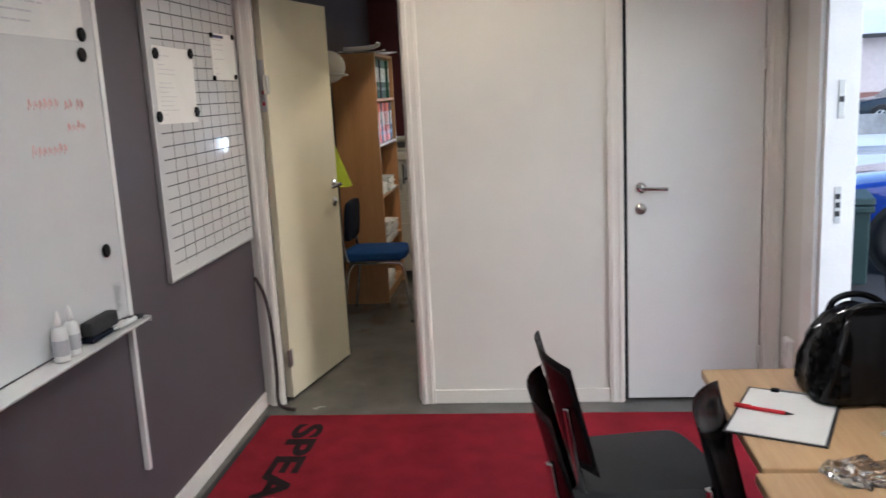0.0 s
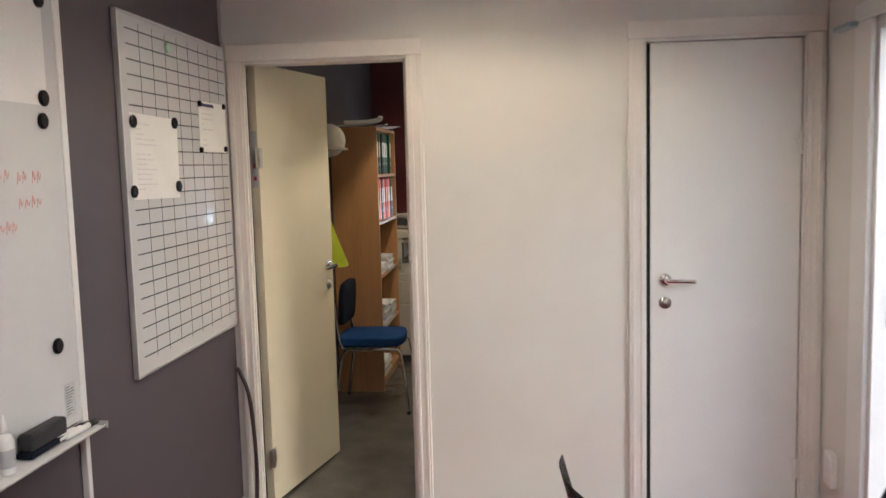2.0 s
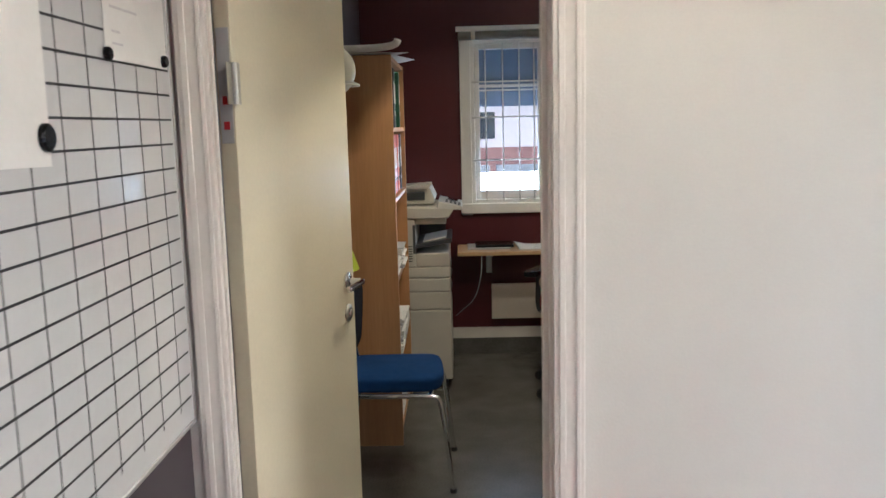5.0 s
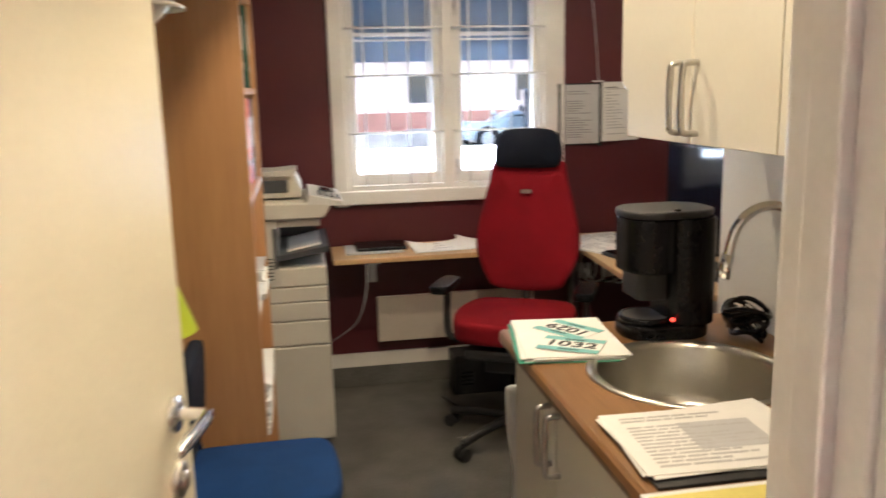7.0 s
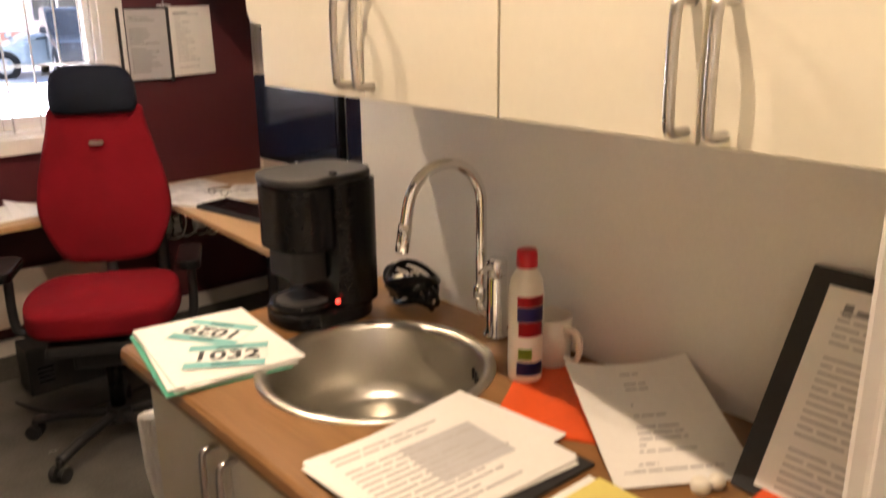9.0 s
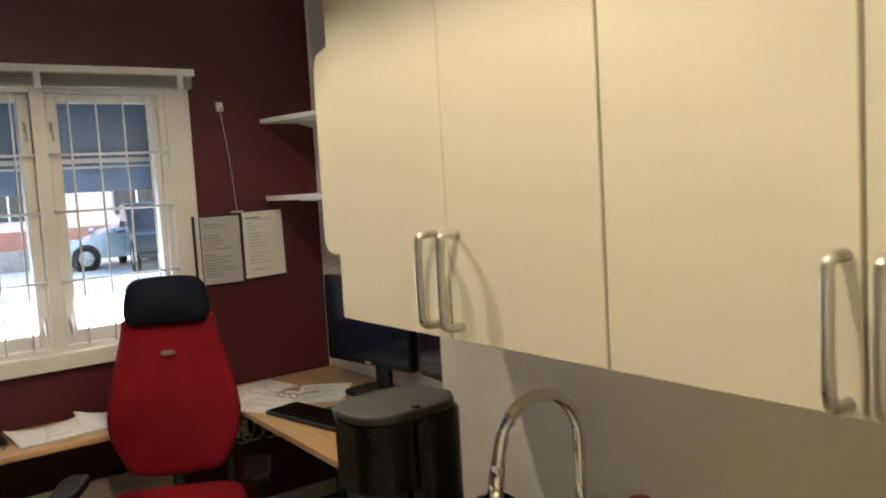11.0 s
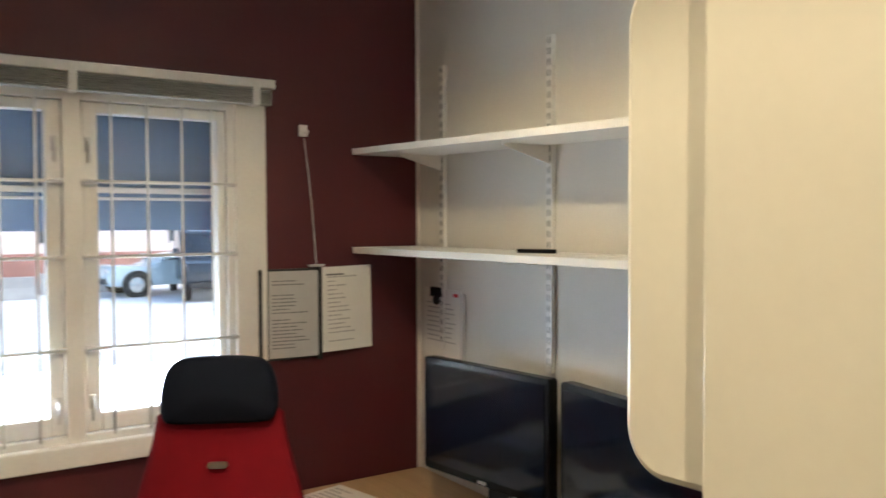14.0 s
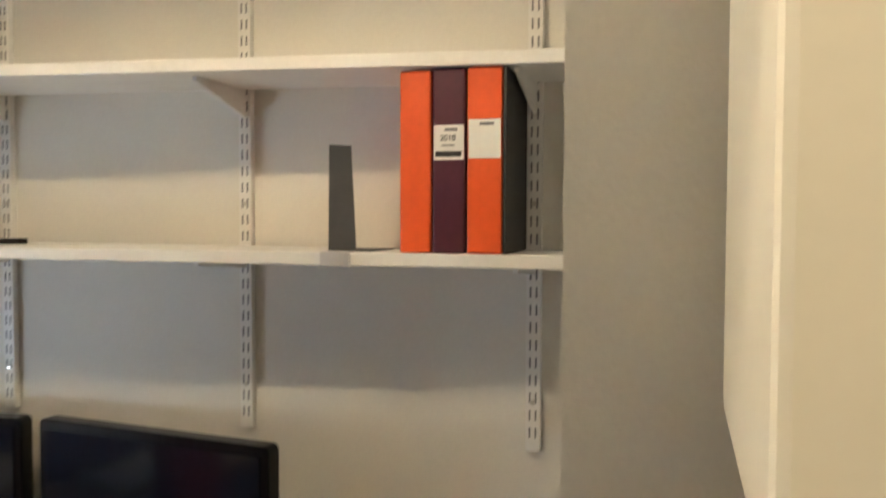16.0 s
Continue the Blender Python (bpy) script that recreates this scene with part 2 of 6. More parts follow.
def tube(points, r, seg=10, bm=None, smooth=3):
    """A pipe along a smoothed line of points."""
    pts = [Vector(p) for p in points]
    for _ in range(smooth):
        out = [pts[0]]
        for a, b in zip(pts, pts[1:]):
            out += [a.lerp(b, .25), a.lerp(b, .75)]
        pts = out + [pts[-1]]
    clean = [pts[0]]
    for p in pts[1:]:
        if (p - clean[-1]).length > r * 0.3:
            clean.append(p)
    pts = clean
    own = bmesh.new()
    rings = []
    t0 = (pts[1] - pts[0]).normalized()
    up = t0.orthogonal().normalized()
    for i, p in enumerate(pts):
        t = (pts[min(i + 1, len(pts) - 1)] - pts[max(i - 1, 0)]).normalized()
        up = (up - t * up.dot(t)).normalized()
        side = t.cross(up)
        rings.append([own.verts.new(p + r * (math.cos(2 * math.pi * k / seg) * up + math.sin(2 * math.pi * k / seg) * side)) for k in range(seg)])
    for a, b in zip(rings, rings[1:]):
        for k in range(seg):
            own.faces.new((a[k], a[(k + 1) % seg], b[(k + 1) % seg], b[k]))
    own.faces.new(rings[0][::-1])
    own.faces.new(rings[-1])
    return merge(bm, own)


def lathe(profile, c=(0, 0, 0), seg=40, bm=None, loop=False):
    """A body turned about the z axis at c; profile: rows of radius and height."""
    own = bmesh.new()
    rings = [[own.verts.new((c[0] + r * math.cos(2 * math.pi * k / seg), c[1] + r * math.sin(2 * math.pi * k / seg), c[2] + z)) for k in range(seg)] for r, z in profile]
    for a, b in zip(rings, rings[1:] + rings[:1] if loop else rings[1:]):
        for k in range(seg):
            own.faces.new((a[k], a[(k + 1) % seg], b[(k + 1) % seg], b[k]))
    if not loop:
        own.faces.new(rings[0][::-1])
        own.faces.new(rings[-1])
    bmesh.ops.recalc_face_normals(own, faces=own.faces)
    return merge(bm, own)


def prism(outline, axis, lo, hi, bevel=0.0, bm=None):
    """An outline of 2D points pulled along an axis: 'x' takes (y, z), 'y' takes (x, z), 'z' takes (x, y)."""
    own = bmesh.new()
    put = {'x': lambda a, b, d: (d, a, b), 'y': lambda a, b, d: (a, d, b), 'z': lambda a, b, d: (a, b, d)}[axis]
    f0 = [own.verts.new(put(a, b, lo)) for a, b in outline]
    f1 = [own.verts.new(put(a, b, hi)) for a, b in outline]
    own.faces.new(f0)
    own.faces.new(f1[::-1])
    for i in range(len(f0)):
        j = (i + 1) % len(f0)
        own.faces.new((f0[i], f1[i], f1[j], f0[j]))
    bmesh.ops.recalc_face_normals(own, faces=own.faces)
    if bevel:
        bmesh.ops.bevel(own, geom=own.edges[:], offset=bevel, segments=2, affect='EDGES', profile=0.5)
    return merge(bm, own)


def rounded(w, h, r, n=5, cx=0.0, cy=0.0):
    """The outline of a rounded rectangle about (cx, cy)."""
    out = []
    for sx, sy, a0 in ((1, 1, 0), (-1, 1, 90), (-1, -1, 180), (1, -1, 270)):
        for k in range(n + 1):
            a = radians(a0 + 90 * k / n)
            out.append((cx + sx * (w / 2 - r) + r * math.cos(a), cy + sy * (h / 2 - r) + r * math.sin(a)))
    return out


def slab(axis, lo, hi, a0, a1, b0, b1, holes=()):
    """A wall slab with holes; axis 'x' or 'y' is its thickness, a runs along it, b is the height, each hole is (a0, a1, b0, b1)."""
    As = sorted({a0, a1, *[v for h in holes for v in h[:2]]})
    Bs = sorted({b0, b1, *[v for h in holes for v in h[2:]]})
    own = bmesh.new()
    for i in range(len(As) - 1):
        for j in range(len(Bs) - 1):
            ca, cb = (As[i] + As[i + 1]) / 2, (Bs[j] + Bs[j + 1]) / 2
            if any(h[0] < ca < h[1] and h[2] < cb < h[3] for h in holes):
                continue
            if axis == 'x':
                box(lo, hi, As[i], As[i + 1], Bs[j], Bs[j + 1], bm=own)
            else:
                box(As[i], As[i + 1], lo, hi, Bs[j], Bs[j + 1], bm=own)
    bmesh.ops.remove_doubles(own, verts=own.verts, dist=0.0005)
    own.verts.index_update()
    seen = {}
    for f in own.faces:
        seen.setdefault(tuple(sorted(v.index for v in f.verts)), []).append(f)
    bmesh.ops.delete(own, geom=[f for g in seen.values() if len(g) > 1 for f in g], context='FACES')
    return own


def sheet(w, h, at, thick=0.0012, curl=0.0):
    """A sheet of paper in its own pose, slightly curled."""
    own = bmesh.new()
    n = 6
    g = [[own.verts.new((w * (i / n - .5), h * (j / n - .5), thick + curl * (2 * i / n - 1) ** 2 * (j / n))) for j in range(n + 1)] for i in range(n + 1)]
    d = [[own.verts.new((w * (i / n - .5), h * (j / n - .5), curl * (2 * i / n - 1) ** 2 * (j / n))) for j in range(n + 1)] for i in range(n + 1)]
    for i in range(n):
        for j in range(n):
            own.faces.new((g[i][j], g[i + 1][j], g[i + 1][j + 1], g[i][j + 1]))
            own.faces.new((d[i][j], d[i][j + 1], d[i + 1][j + 1], d[i + 1][j]))
    for i in range(n):
        own.faces.new((g[i][0], d[i][0], d[i + 1][0], g[i + 1][0]))
        own.faces.new((g[i][n], g[i + 1][n], d[i + 1][n], d[i][n]))
        own.faces.new((g[0][i], g[0][i + 1], d[0][i + 1], d[0][i]))
        own.faces.new((g[n][i], d[n][i], d[n][i + 1], g[n][i + 1]))
    return moved(own, at)


def print_lines(w, h, at, rows, seed, z=0.0017, lo=0.35, hi=0.95, size=0.45):
    """Bars that stand for lines of writing too small to read."""
    rnd = random.Random(seed)
    own = bmesh.new()
    step = h / rows
    for k in range(rows):
        y = h / 2 - (k + .5) * step
        if rnd.random() < 0.14:
            continue
        x = -w / 2
        end = -w / 2 + w * rnd.uniform(lo, hi)
        while x < end:
            l = min(rnd.uniform(0.06, 0.28) * w, end - x)
            box(x, x + l, y - step * size / 2, y + step * size / 2, z, z + 0.0003, bm=own)
            x += l + 0.02 * w
    return moved(own, at)


def writing(name, text, size, at, material, parent, bold=0.012):
    """Raised letters in the built-in font, turned into a mesh."""
    c = bpy.data.curves.new(name, 'FONT')
    c.body, c.size, c.extrude = text, size, 0.0004
    c.align_x, c.align_y = 'CENTER', 'CENTER'
    c.offset = size * bold
    tmp = bpy.data.objects.new(name, c)
    scene.collection.objects.link(tmp)
    me = bpy.data.meshes.new_from_object(tmp.evaluated_get(bpy.context.evaluated_depsgraph_get()))
    bpy.data.objects.remove(tmp)
    bm = bmesh.new()
    bm.from_mesh(me)
    bpy.data.meshes.remove(me)
    moved(bm, at)
    return part(name, bm, material, parent)


# ---- structure ----
CEIL = 2.66
setting("floor", box(-0.15, 2.675, -6.2, 3.83, -0.2, 0), M_LINO, "dark grey worn linoleum floor with soft sheen", "floor")
setting("ceiling", box(-0.15, 2.70, -6.2, 3.83, CEIL, CEIL + 0.1), M_CEIL, "plain white painted ceiling", "ceiling")
setting("wall_west", slab('x', -0.15, 0, -6.2, 3.83, 0, CEIL), M_GREY, "dark purple-grey painted wall", "wall")
setting("wall_partition", slab('y', 0, 0.10, 0, 2.555, 0, CEIL, [(0.04, 0.83, 0, 2.045), (1.806, 2.485, 0, 2.075)]), M_WALL, "white painted partition wall between two rooms", "wall")
setting("wall_east", slab('x', 2.555, 2.675, -6.05, 1.44, 0, CEIL, [(-1.22, -0.47, 0, 2.03)]), M_WALL, "white painted outer wall with an entrance opening", "wall")
setting("wall_south", slab('y', -6.2, -6.05, 0, 2.675, 0, CEIL), M_WALL, "plain white painted end wall", "wall")
setting("wall_sink", slab('x', 1.54, 1.62, 0.10, 1.52, 0, CEIL), M_WALL, "white painted wall behind the kitchen sink", "wall")
setting("wall_return", slab('y', 1.44, 1.52, 1.62, 2.675, 0, CEIL), M_WALL, "white painted wall beside the desk", "wall")
setting("wall_desk", slab('x', 2.41, 2.675, 1.52, 3.61, 0, CEIL), M_WALL, "off-white painted wall behind the desk shelves", "wall")
setting("wall_north", slab('y', 3.61, 3.83, 0, 2.675, 0, CEIL, [(0.695, 1.70, 1.0, 2.06)]), M_MAROON, "dark maroon painted window wall", "wall")


def skirting(name, bm):
    setting(name, bm, M_TRIM, "white painted skirting board", "skirting")


skirting("baseboard_west", box(0, 0.014, -6.05, -0.02, 0, 0.075, 0.003))
skirting("baseboard_partition", box(0.886, 1.765, -0.014, 0, 0, 0.07, 0.003))
skirting("baseboard_north", box(0, 2.41, 3.594, 3.61, 0.108, 0.18, 0.003))
setting("floor_cove", box(0, 2.395, 3.597, 3.61, 0.0005, 0.1075, 0.002), M_LINO, "grey linoleum turned up the wall below the skirting", "floor cove")
skirting("baseboard_desk", box(2.396, 2.41, 1.52, 3.596, 0, 0.085, 0.003))
setting("trim_corner", box(2.398, 2.41, 3.598, 3.61, 0.09, CEIL, 0.002), M_TRIM, "thin white corner moulding", "trim")
setting("trim_ceiling", box(0.0, 2.41, 3.575, 3.61, CEIL - 0.035, CEIL, 0.004), M_TRIM, "white ceiling moulding above the maroon wall", "trim")
setting("trim_wall_edge", box(0.0, 0.016, -0.016, 0.0, 2.12, CEIL, 0.002), M_ALU, "thin metal corner strip", "trim")


def door_frame(name, x0, x1, top, label):
    """Lining and architrave round an opening in the partition; x0, x1: the clear opening."""
    f = thing(name, ((x0 + x1) / 2, 0, 0), label, "door frame", "", "structure")
    if x0 < 1:
        part("lining", box(0.041, x0, -0.002, 0.012, 0, top, 0.002), M_TRIM, f, "rebated hinge post")
        # black filler stands for the shade in the gap; the frame itself is white
        part("rebate", box(0.041, 0.072, 0.0125, 0.10, 0, top), M_RUBBER, f, "black filler for the shaded rebate behind the hinge post")
    else:
        part("lining", box(x0 - 0.02, x0, -0.002, 0.105, 0, top, 0.002), M_TRIM, f)
    part("lining", box(x1, x1 + 0.02, -0.002, 0.105, 0, top, 0.002), M_TRIM, f)
    part("lining_head", box(x0 - 0.02, x1 + 0.02, -0.002, 0.105, top, top + 0.02, 0.002), M_TRIM, f)
    for a, b in ((x0 - 0.075, x0 - 0.006), (x1 + 0.006, x1 + 0.075)):
        for lo, hi in ((-0.020, -0.0025), (0.1055, 0.118)):
            if lo > 0 and a < 0.2:
                continue
            bm = box(a, b, lo, hi, 0, top + 0.012, 0.003)
            if lo < 0:
                box(a + 0.012, a + 0.026, lo - 0.004, lo + 0.002, 0, top + 0.012, 0.0015, bm=bm)
                box(b - 0.020, b - 0.010, lo - 0.004, lo + 0.002, 0, top + 0.012, 0.0015, bm=bm)
            part("architrave", bm, M_TRIM, f)
    for lo, hi in ((-0.021, -0.0025), (0.1055, 0.119)):
        part("architrave_head", box(x0 - 0.078, x1 + 0.078, lo, hi, top + 0.013, top + 0.085, 0.003), M_TRIM, f)
    # rebate stop
    for a, b in ((x0 - 0.001, x0 + 0.012), (x1 - 0.012, x1 + 0.001)):
        if a < 0.2:
            continue
        part("stop", box(a, b, 0.03, 0.065, 0, top, 0.002), M_TRIM, f)
    return f


door_frame("door_frame_office", 0.105, 0.81, 2.025, "white painted door frame round the office doorway")
door_frame("door_frame_closet", 1.827, 2.465, 2.055, "white painted frame round the closed door")


def lever(parent, x, z, side, turn, label="chrome lever handle"):
    """Rose, neck and lever on a leaf face; side: -1 the face at y=0, +1 the other; turn: which way along x the lever points."""
    y = 0.0 if side < 0 else 0.04
    h = part("door_handle", cyl((x, y, z), (x, y + side * 0.008, z), 0.026, 24), M_CHROME, parent, label, True, True)
    pts = [(x, y, z), (x, y + side * 0.035, z), (x, y + side * 0.052, z), (x + turn * 0.02, y + side * 0.055, z), (x + turn * 0.12, y + side * 0.05, z - 0.004)]
    part("grip", tube(pts, 0.0095, 12), M_CHROME, h, "", True, True)
    k = cyl((x, y, z - 0.10), (x, y + side * 0.007, z - 0.10), 0.026, 24)
    cyl((x, y + side * 0.007, z - 0.10), (x, y + side * 0.014, z - 0.10), 0.013, 16, bm=k)
    part("key_rose", k, M_STEEL, parent, "steel key cylinder rose", True, True)


def leaf(name, at, width, height, label, turn, handle_x, hinge_x, paint):
    d = thing(name, at, label, "door", "", "structure")
    part("door_leaf", box(0, width, 0, 0.04, 0.012, height, 0.002), paint, d, "", False, True)
    for side in (-1, 1):
        lever(d, handle_x, 1.055, side, turn)
    for z in (0.23, 1.62):
        b = cyl((hinge_x, -0.006, z - 0.045), (hinge_x, -0.006, z + 0.045), 0.0075, 12)
        box(hinge_x - 0.03, hinge_x + 0.03, -0.0025, 0.001, z - 0.045, z + 0.045, 0.0008, bm=b)
        part("hinge", b, paint if paint is M_DOOR else M_STEEL, d, "painted hinge" if paint is M_DOOR else "steel hinge", False, True)
    return d


leaf("door_office", pose(0.128, 0.062, 0, 0, 0, 78.0), 0.725, 2.043, "cream-white flush door standing open into the office", -1, 0.662, 0.0, M_LEAF)
leaf("door_closet", pose(1.844, 0.006, 0), 0.615, 2.05, "white flush door, closed, with a chrome lever handle", 1, 0.062, 0.612, M_DOOR)
hl = thing("hinge_label", pose(0.1275, 0.0615, 1.49, 0, 0, 78.0), "narrow grey sticker strip with red marks on the door edge", "sticker")
part("strip", box(-0.0015, 0.0, 0.004, 0.034, 0, 0.25, 0.0004), M_GREYP, hl, "", False, True)
for zz in (0.03, 0.085):
    part("red_mark", box(-0.0027, -0.0017, 0.012, 0.026, zz, zz + 0.018), mat("red_print", (0.5, 0.02, 0.03), 0.6) if zz < 0.05 else bpy.data.materials["red_print"], hl, "", False, True)

# black strip added to darken the door gap like shade; no seal there
setting("door_gap_shade", box(1.8275, 1.8435, 0.012, 0.03, 0.005, 2.05), M_RUBBER, "dark strip for the shade in the gap beside the closed door", "seal")

# entrance opening in the outer wall
e = thing("door_frame_entrance", (2.61, -0.91, 0), "white painted entrance frame with lock strikes, its door open outside", "door frame", "", "structure")
part("architrave", box(2.533, 2.5525, -0.475, -0.33, 0, 2.045, 0.004), M_FRAMEW, e)
part("architrave", box(2.533, 2.5525, -1.30, -1.215, 0, 2.045, 0.004), M_FRAMEW, e)
part("architrave_head", box(2.532, 2.5525, -1.30, -0.33, 2.046, 2.11, 0.004), M_FRAMEW, e)
part("lining", box(2.553, 2.68, -0.50, -0.467, 0, 2.03, 0.003), M_FRAMEW, e)
part("lining", box(2.553, 2.68, -1.223, -1.19, 0, 2.03, 0.003), M_FRAMEW, e)
part("lining_head", box(2.553, 2.68, -1.19, -0.50, 2.0, 2.03, 0.003), M_FRAMEW, e)
part("threshold", box(2.56, 2.70, -1.19, -0.50, 0.001, 0.022, 0.004), M_ALU, e)
for z in (1.02, 1.44):
    part("lock_strike", box(2.60, 2.625, -0.503, -0.4995, z - 0.075, z + 0.075, 0.001), M_STEEL, e, "steel lock strike plate")
for z in (0.985, 1.02, 1.055, 1.44, 1.44 + 0.40):
    part("bolt_hole", box(2.603, 2.622, -0.505, -0.5025, z - 0.011, z + 0.011, 0.001), M_BLACKM, e)
solid("door_stay", box(2.50, 2.535, -0.36, -0.20, 2.03, 2.05, 0.004), mat("pale_blue_metal", (0.35, 0.45, 0.48), 0.4), "small grey-blue metal bracket beside the entrance", "bracket")
s = thing("wall_socket", (2.545, -0.17, 0.28), "small white surface socket box on the wall", "socket")
part("socket_box", box(2.525, 2.555, -0.21, -0.13, 0.22, 0.36, 0.006), M_FRAMEW, s)
part("socket_lid", box(2.520, 2.5252, -0.20, -0.14, 0.235, 0.29, 0.003), M_FRAMEW, s)
part("socket_lid", box(2.520, 2.5252, -0.20, -0.14, 0.295, 0.35, 0.003), M_FRAMEW, s)

# ---- window ----
w = thing("window_1", (1.2, 3.6, 0.95), "white painted two-light window with inside security bars", "window", "", "structure")
part("casing_left", box(0.63, 0.70, 3.588, 3.609, 0.935, 2.10, 0.004), M_FRAMEW, w)
part("casing_right", box(1.695, 1.80, 3.588, 3.609, 0.935, 2.10, 0.004), M_FRAMEW, w)
part("casing_head", box(0.63, 1.80, 3.587, 3.609, 2.055, 2.101, 0.004), M_FRAMEW, w)
part("window_sill", box(0.625, 1.805, 3.575, 3.609, 0.945, 1.012, 0.006), M_FRAMEW, w)
fr = box(0.695, 0.725, 3.60, 3.72, 1.0, 2.06, 0.003)
box(1.67, 1.70, 3.60, 3.72, 1.0, 2.06, 0.003, bm=fr)
box(1.178, 1.232, 3.60, 3.72, 1.0, 2.06, 0.003, bm=fr)
box(0.725, 1.178, 3.60, 3.72, 2.03, 2.06, 0.003, bm=fr)
box(1.232, 1.67, 3.60, 3.72, 2.03, 2.06, 0.003, bm=fr)
box(0.725, 1.178, 3.60, 3.72, 1.0, 1.035, 0.003, bm=fr)
box(1.232, 1.67, 3.60, 3.72, 1.0, 1.035, 0.003, bm=fr)
part("window_frame", fr, M_FRAMEW, w)
for x0, x1, lx in ((0.727, 1.176, 1.158), (1.234, 1.668, 1.252)):
    g0, g1 = (0.757, 1.133) if x0 < 1 else (1.278, 1.643)
    sa = box(x0, g0, 3.615, 3.665, 1.037, 2.028, 0.004)
    box(g1, x1, 3.615, 3.665, 1.037, 2.028, 0.004, bm=sa)
    box(g0, g1, 3.615, 3.665, 1.995, 2.028, 0.004, bm=sa)
    box(g0, g1, 3.615, 3.665, 1.037, 1.092, 0.004, bm=sa)
    sash = part("sash", sa, M_FRAMEW, w)
    p = part("pane", box(g0 - 0.004, g1 + 0.004, 3.638, 3.642, 1.088, 1.999), M_GLASS, sash, "clear window glass")
    p.visible_shadow = False
    for z in (1.13, 1.90):
        la = box(lx - 0.008, lx + 0.008, 3.603, 3.616, z - 0.022, z + 0.022, 0.003)
        tube([(lx, 3.600, z + 0.01), (lx, 3.592, z - 0.005), (lx, 3.598, z - 0.055)], 0.005, 8, bm=la)
        part("latch", la, M_ALU, sash, "small metal casement latch", True)
part("stay_hook", tube([(0.742, 3.60, 1.36), (0.748, 3.592, 1.34), (0.738, 3.592, 1.30), (0.752, 3.595, 1.27), (0.748, 3.60, 1.25)], 0.004, 8), M_ALU, w, "bent metal window hook", True)
bars = thing("window_security_bars", (1.2, 3.585, 1.03), "thin white welded security bars across the window", "window bars")
for z in (1.79, 1.565, 1.292):
    part("cross_bar", cyl((0.715, 3.590, z), (1.178, 3.590, z), 0.005, 8), M_FRAMEW, bars, "", True)
    part("cross_bar", cyl((1.232, 3.590, z), (1.70, 3.590, z), 0.005, 8), M_FRAMEW, bars, "", True)
    for x in (0.722, 1.168, 1.242, 1.688):
        part("bracket", box(x - 0.014, x + 0.014, 3.590, 3.603, z - 0.007, z + 0.007, 0.002), M_ALU, bars)
for x in (0.795, 0.905, 1.01, 1.105, 1.31, 1.415, 1.52, 1.615):
    part("upright_bar", cyl((x, 3.582, 1.03), (x, 3.582, 2.03), 0.0042, 8), M_FRAMEW, bars, "", True)
bl = thing("venetian_blind", (1.22, 3.57, 2.04), "raised white venetian blind bunched under its headrail", "blind")
part("headrail", box(0.612, 1.815, 3.535, 3.586, 2.102, 2.132, 0.004), M_FRAMEW, bl)
for k in range(7):
    part("slat", box(0.625, 1.803, 3.538, 3.582, 2.05 + k * 0.0072, 2.0535 + k * 0.0072, 0.001), mat("grey_blind_slat", (0.42, 0.42, 0.40), 0.5) if k == 0 else bpy.data.materials["grey_blind_slat"], bl)
for x in (0.72, 1.2, 1.75):
    part("bracket", box(x - 0.012, x + 0.012, 3.532, 3.586, 2.046, 2.128, 0.002), M_FRAMEW, bl)

aw = thing("outside_awning", (1.2, 3.95, 1.63), "slate-blue outside window awning with an aluminium front bar", "awning")
part("cloth", prism([(3.84, 2.25), (3.845, 2.25), (3.93, 1.64), (3.925, 1.64)], 'x', 0.45, 1.95), M_AWN, aw)
part("front_bar", box(0.45, 1.95, 3.868, 3.893, 1.765, 1.785, 0.004), M_ALU, aw)
part("front_bar", box(0.45, 1.95, 3.872, 3.890, 1.742, 1.752, 0.003), M_ALU, aw)

# ---- carpet ----
c = thing("red_carpet", (1.28, -2.4, 0), "red entrance mat carpet with black block lettering", "carpet")
part("carpet_surface", box(0.07, 2.50, -4.9, -0.165, 0.0005, 0.009, 0.003), M_CARPET, c)
part("border", box(0.045, 0.069, -4.9, -0.165, 0.0005, 0.007, 0.002), M_RUBBER, c, "black rubber edge")
lettering = writing("lettering", "SPEAR", 0.185, Matrix.Translation((0.305, -0.76, 0.0094)) @ Matrix(((0, 1, 0, 0), (-1, 0, 0, 0), (0, 0, 1, 0), (0, 0, 0, 1))) @ Matrix.Diagonal((1.9, 1, 1, 1)), M_CARPETB, c, 0.035)
lettering["label"] = "black printed carpet lettering"


# ---- kitchen units ----
def bow_handle(parent, x, y, z0, z1, label="brushed steel bow handle"):
    """A round bar handle on a front that faces -x."""
    pts = [(x, y, z0), (x - 0.026, y, z0), (x - 0.033, y, z0 + 0.008), (x - 0.033, y, z1 - 0.008), (x - 0.026, y, z1), (x, y, z1)]
    part("handle", tube(pts, 0.0062, 10, smooth=2), M_STEEL, parent, label, True)


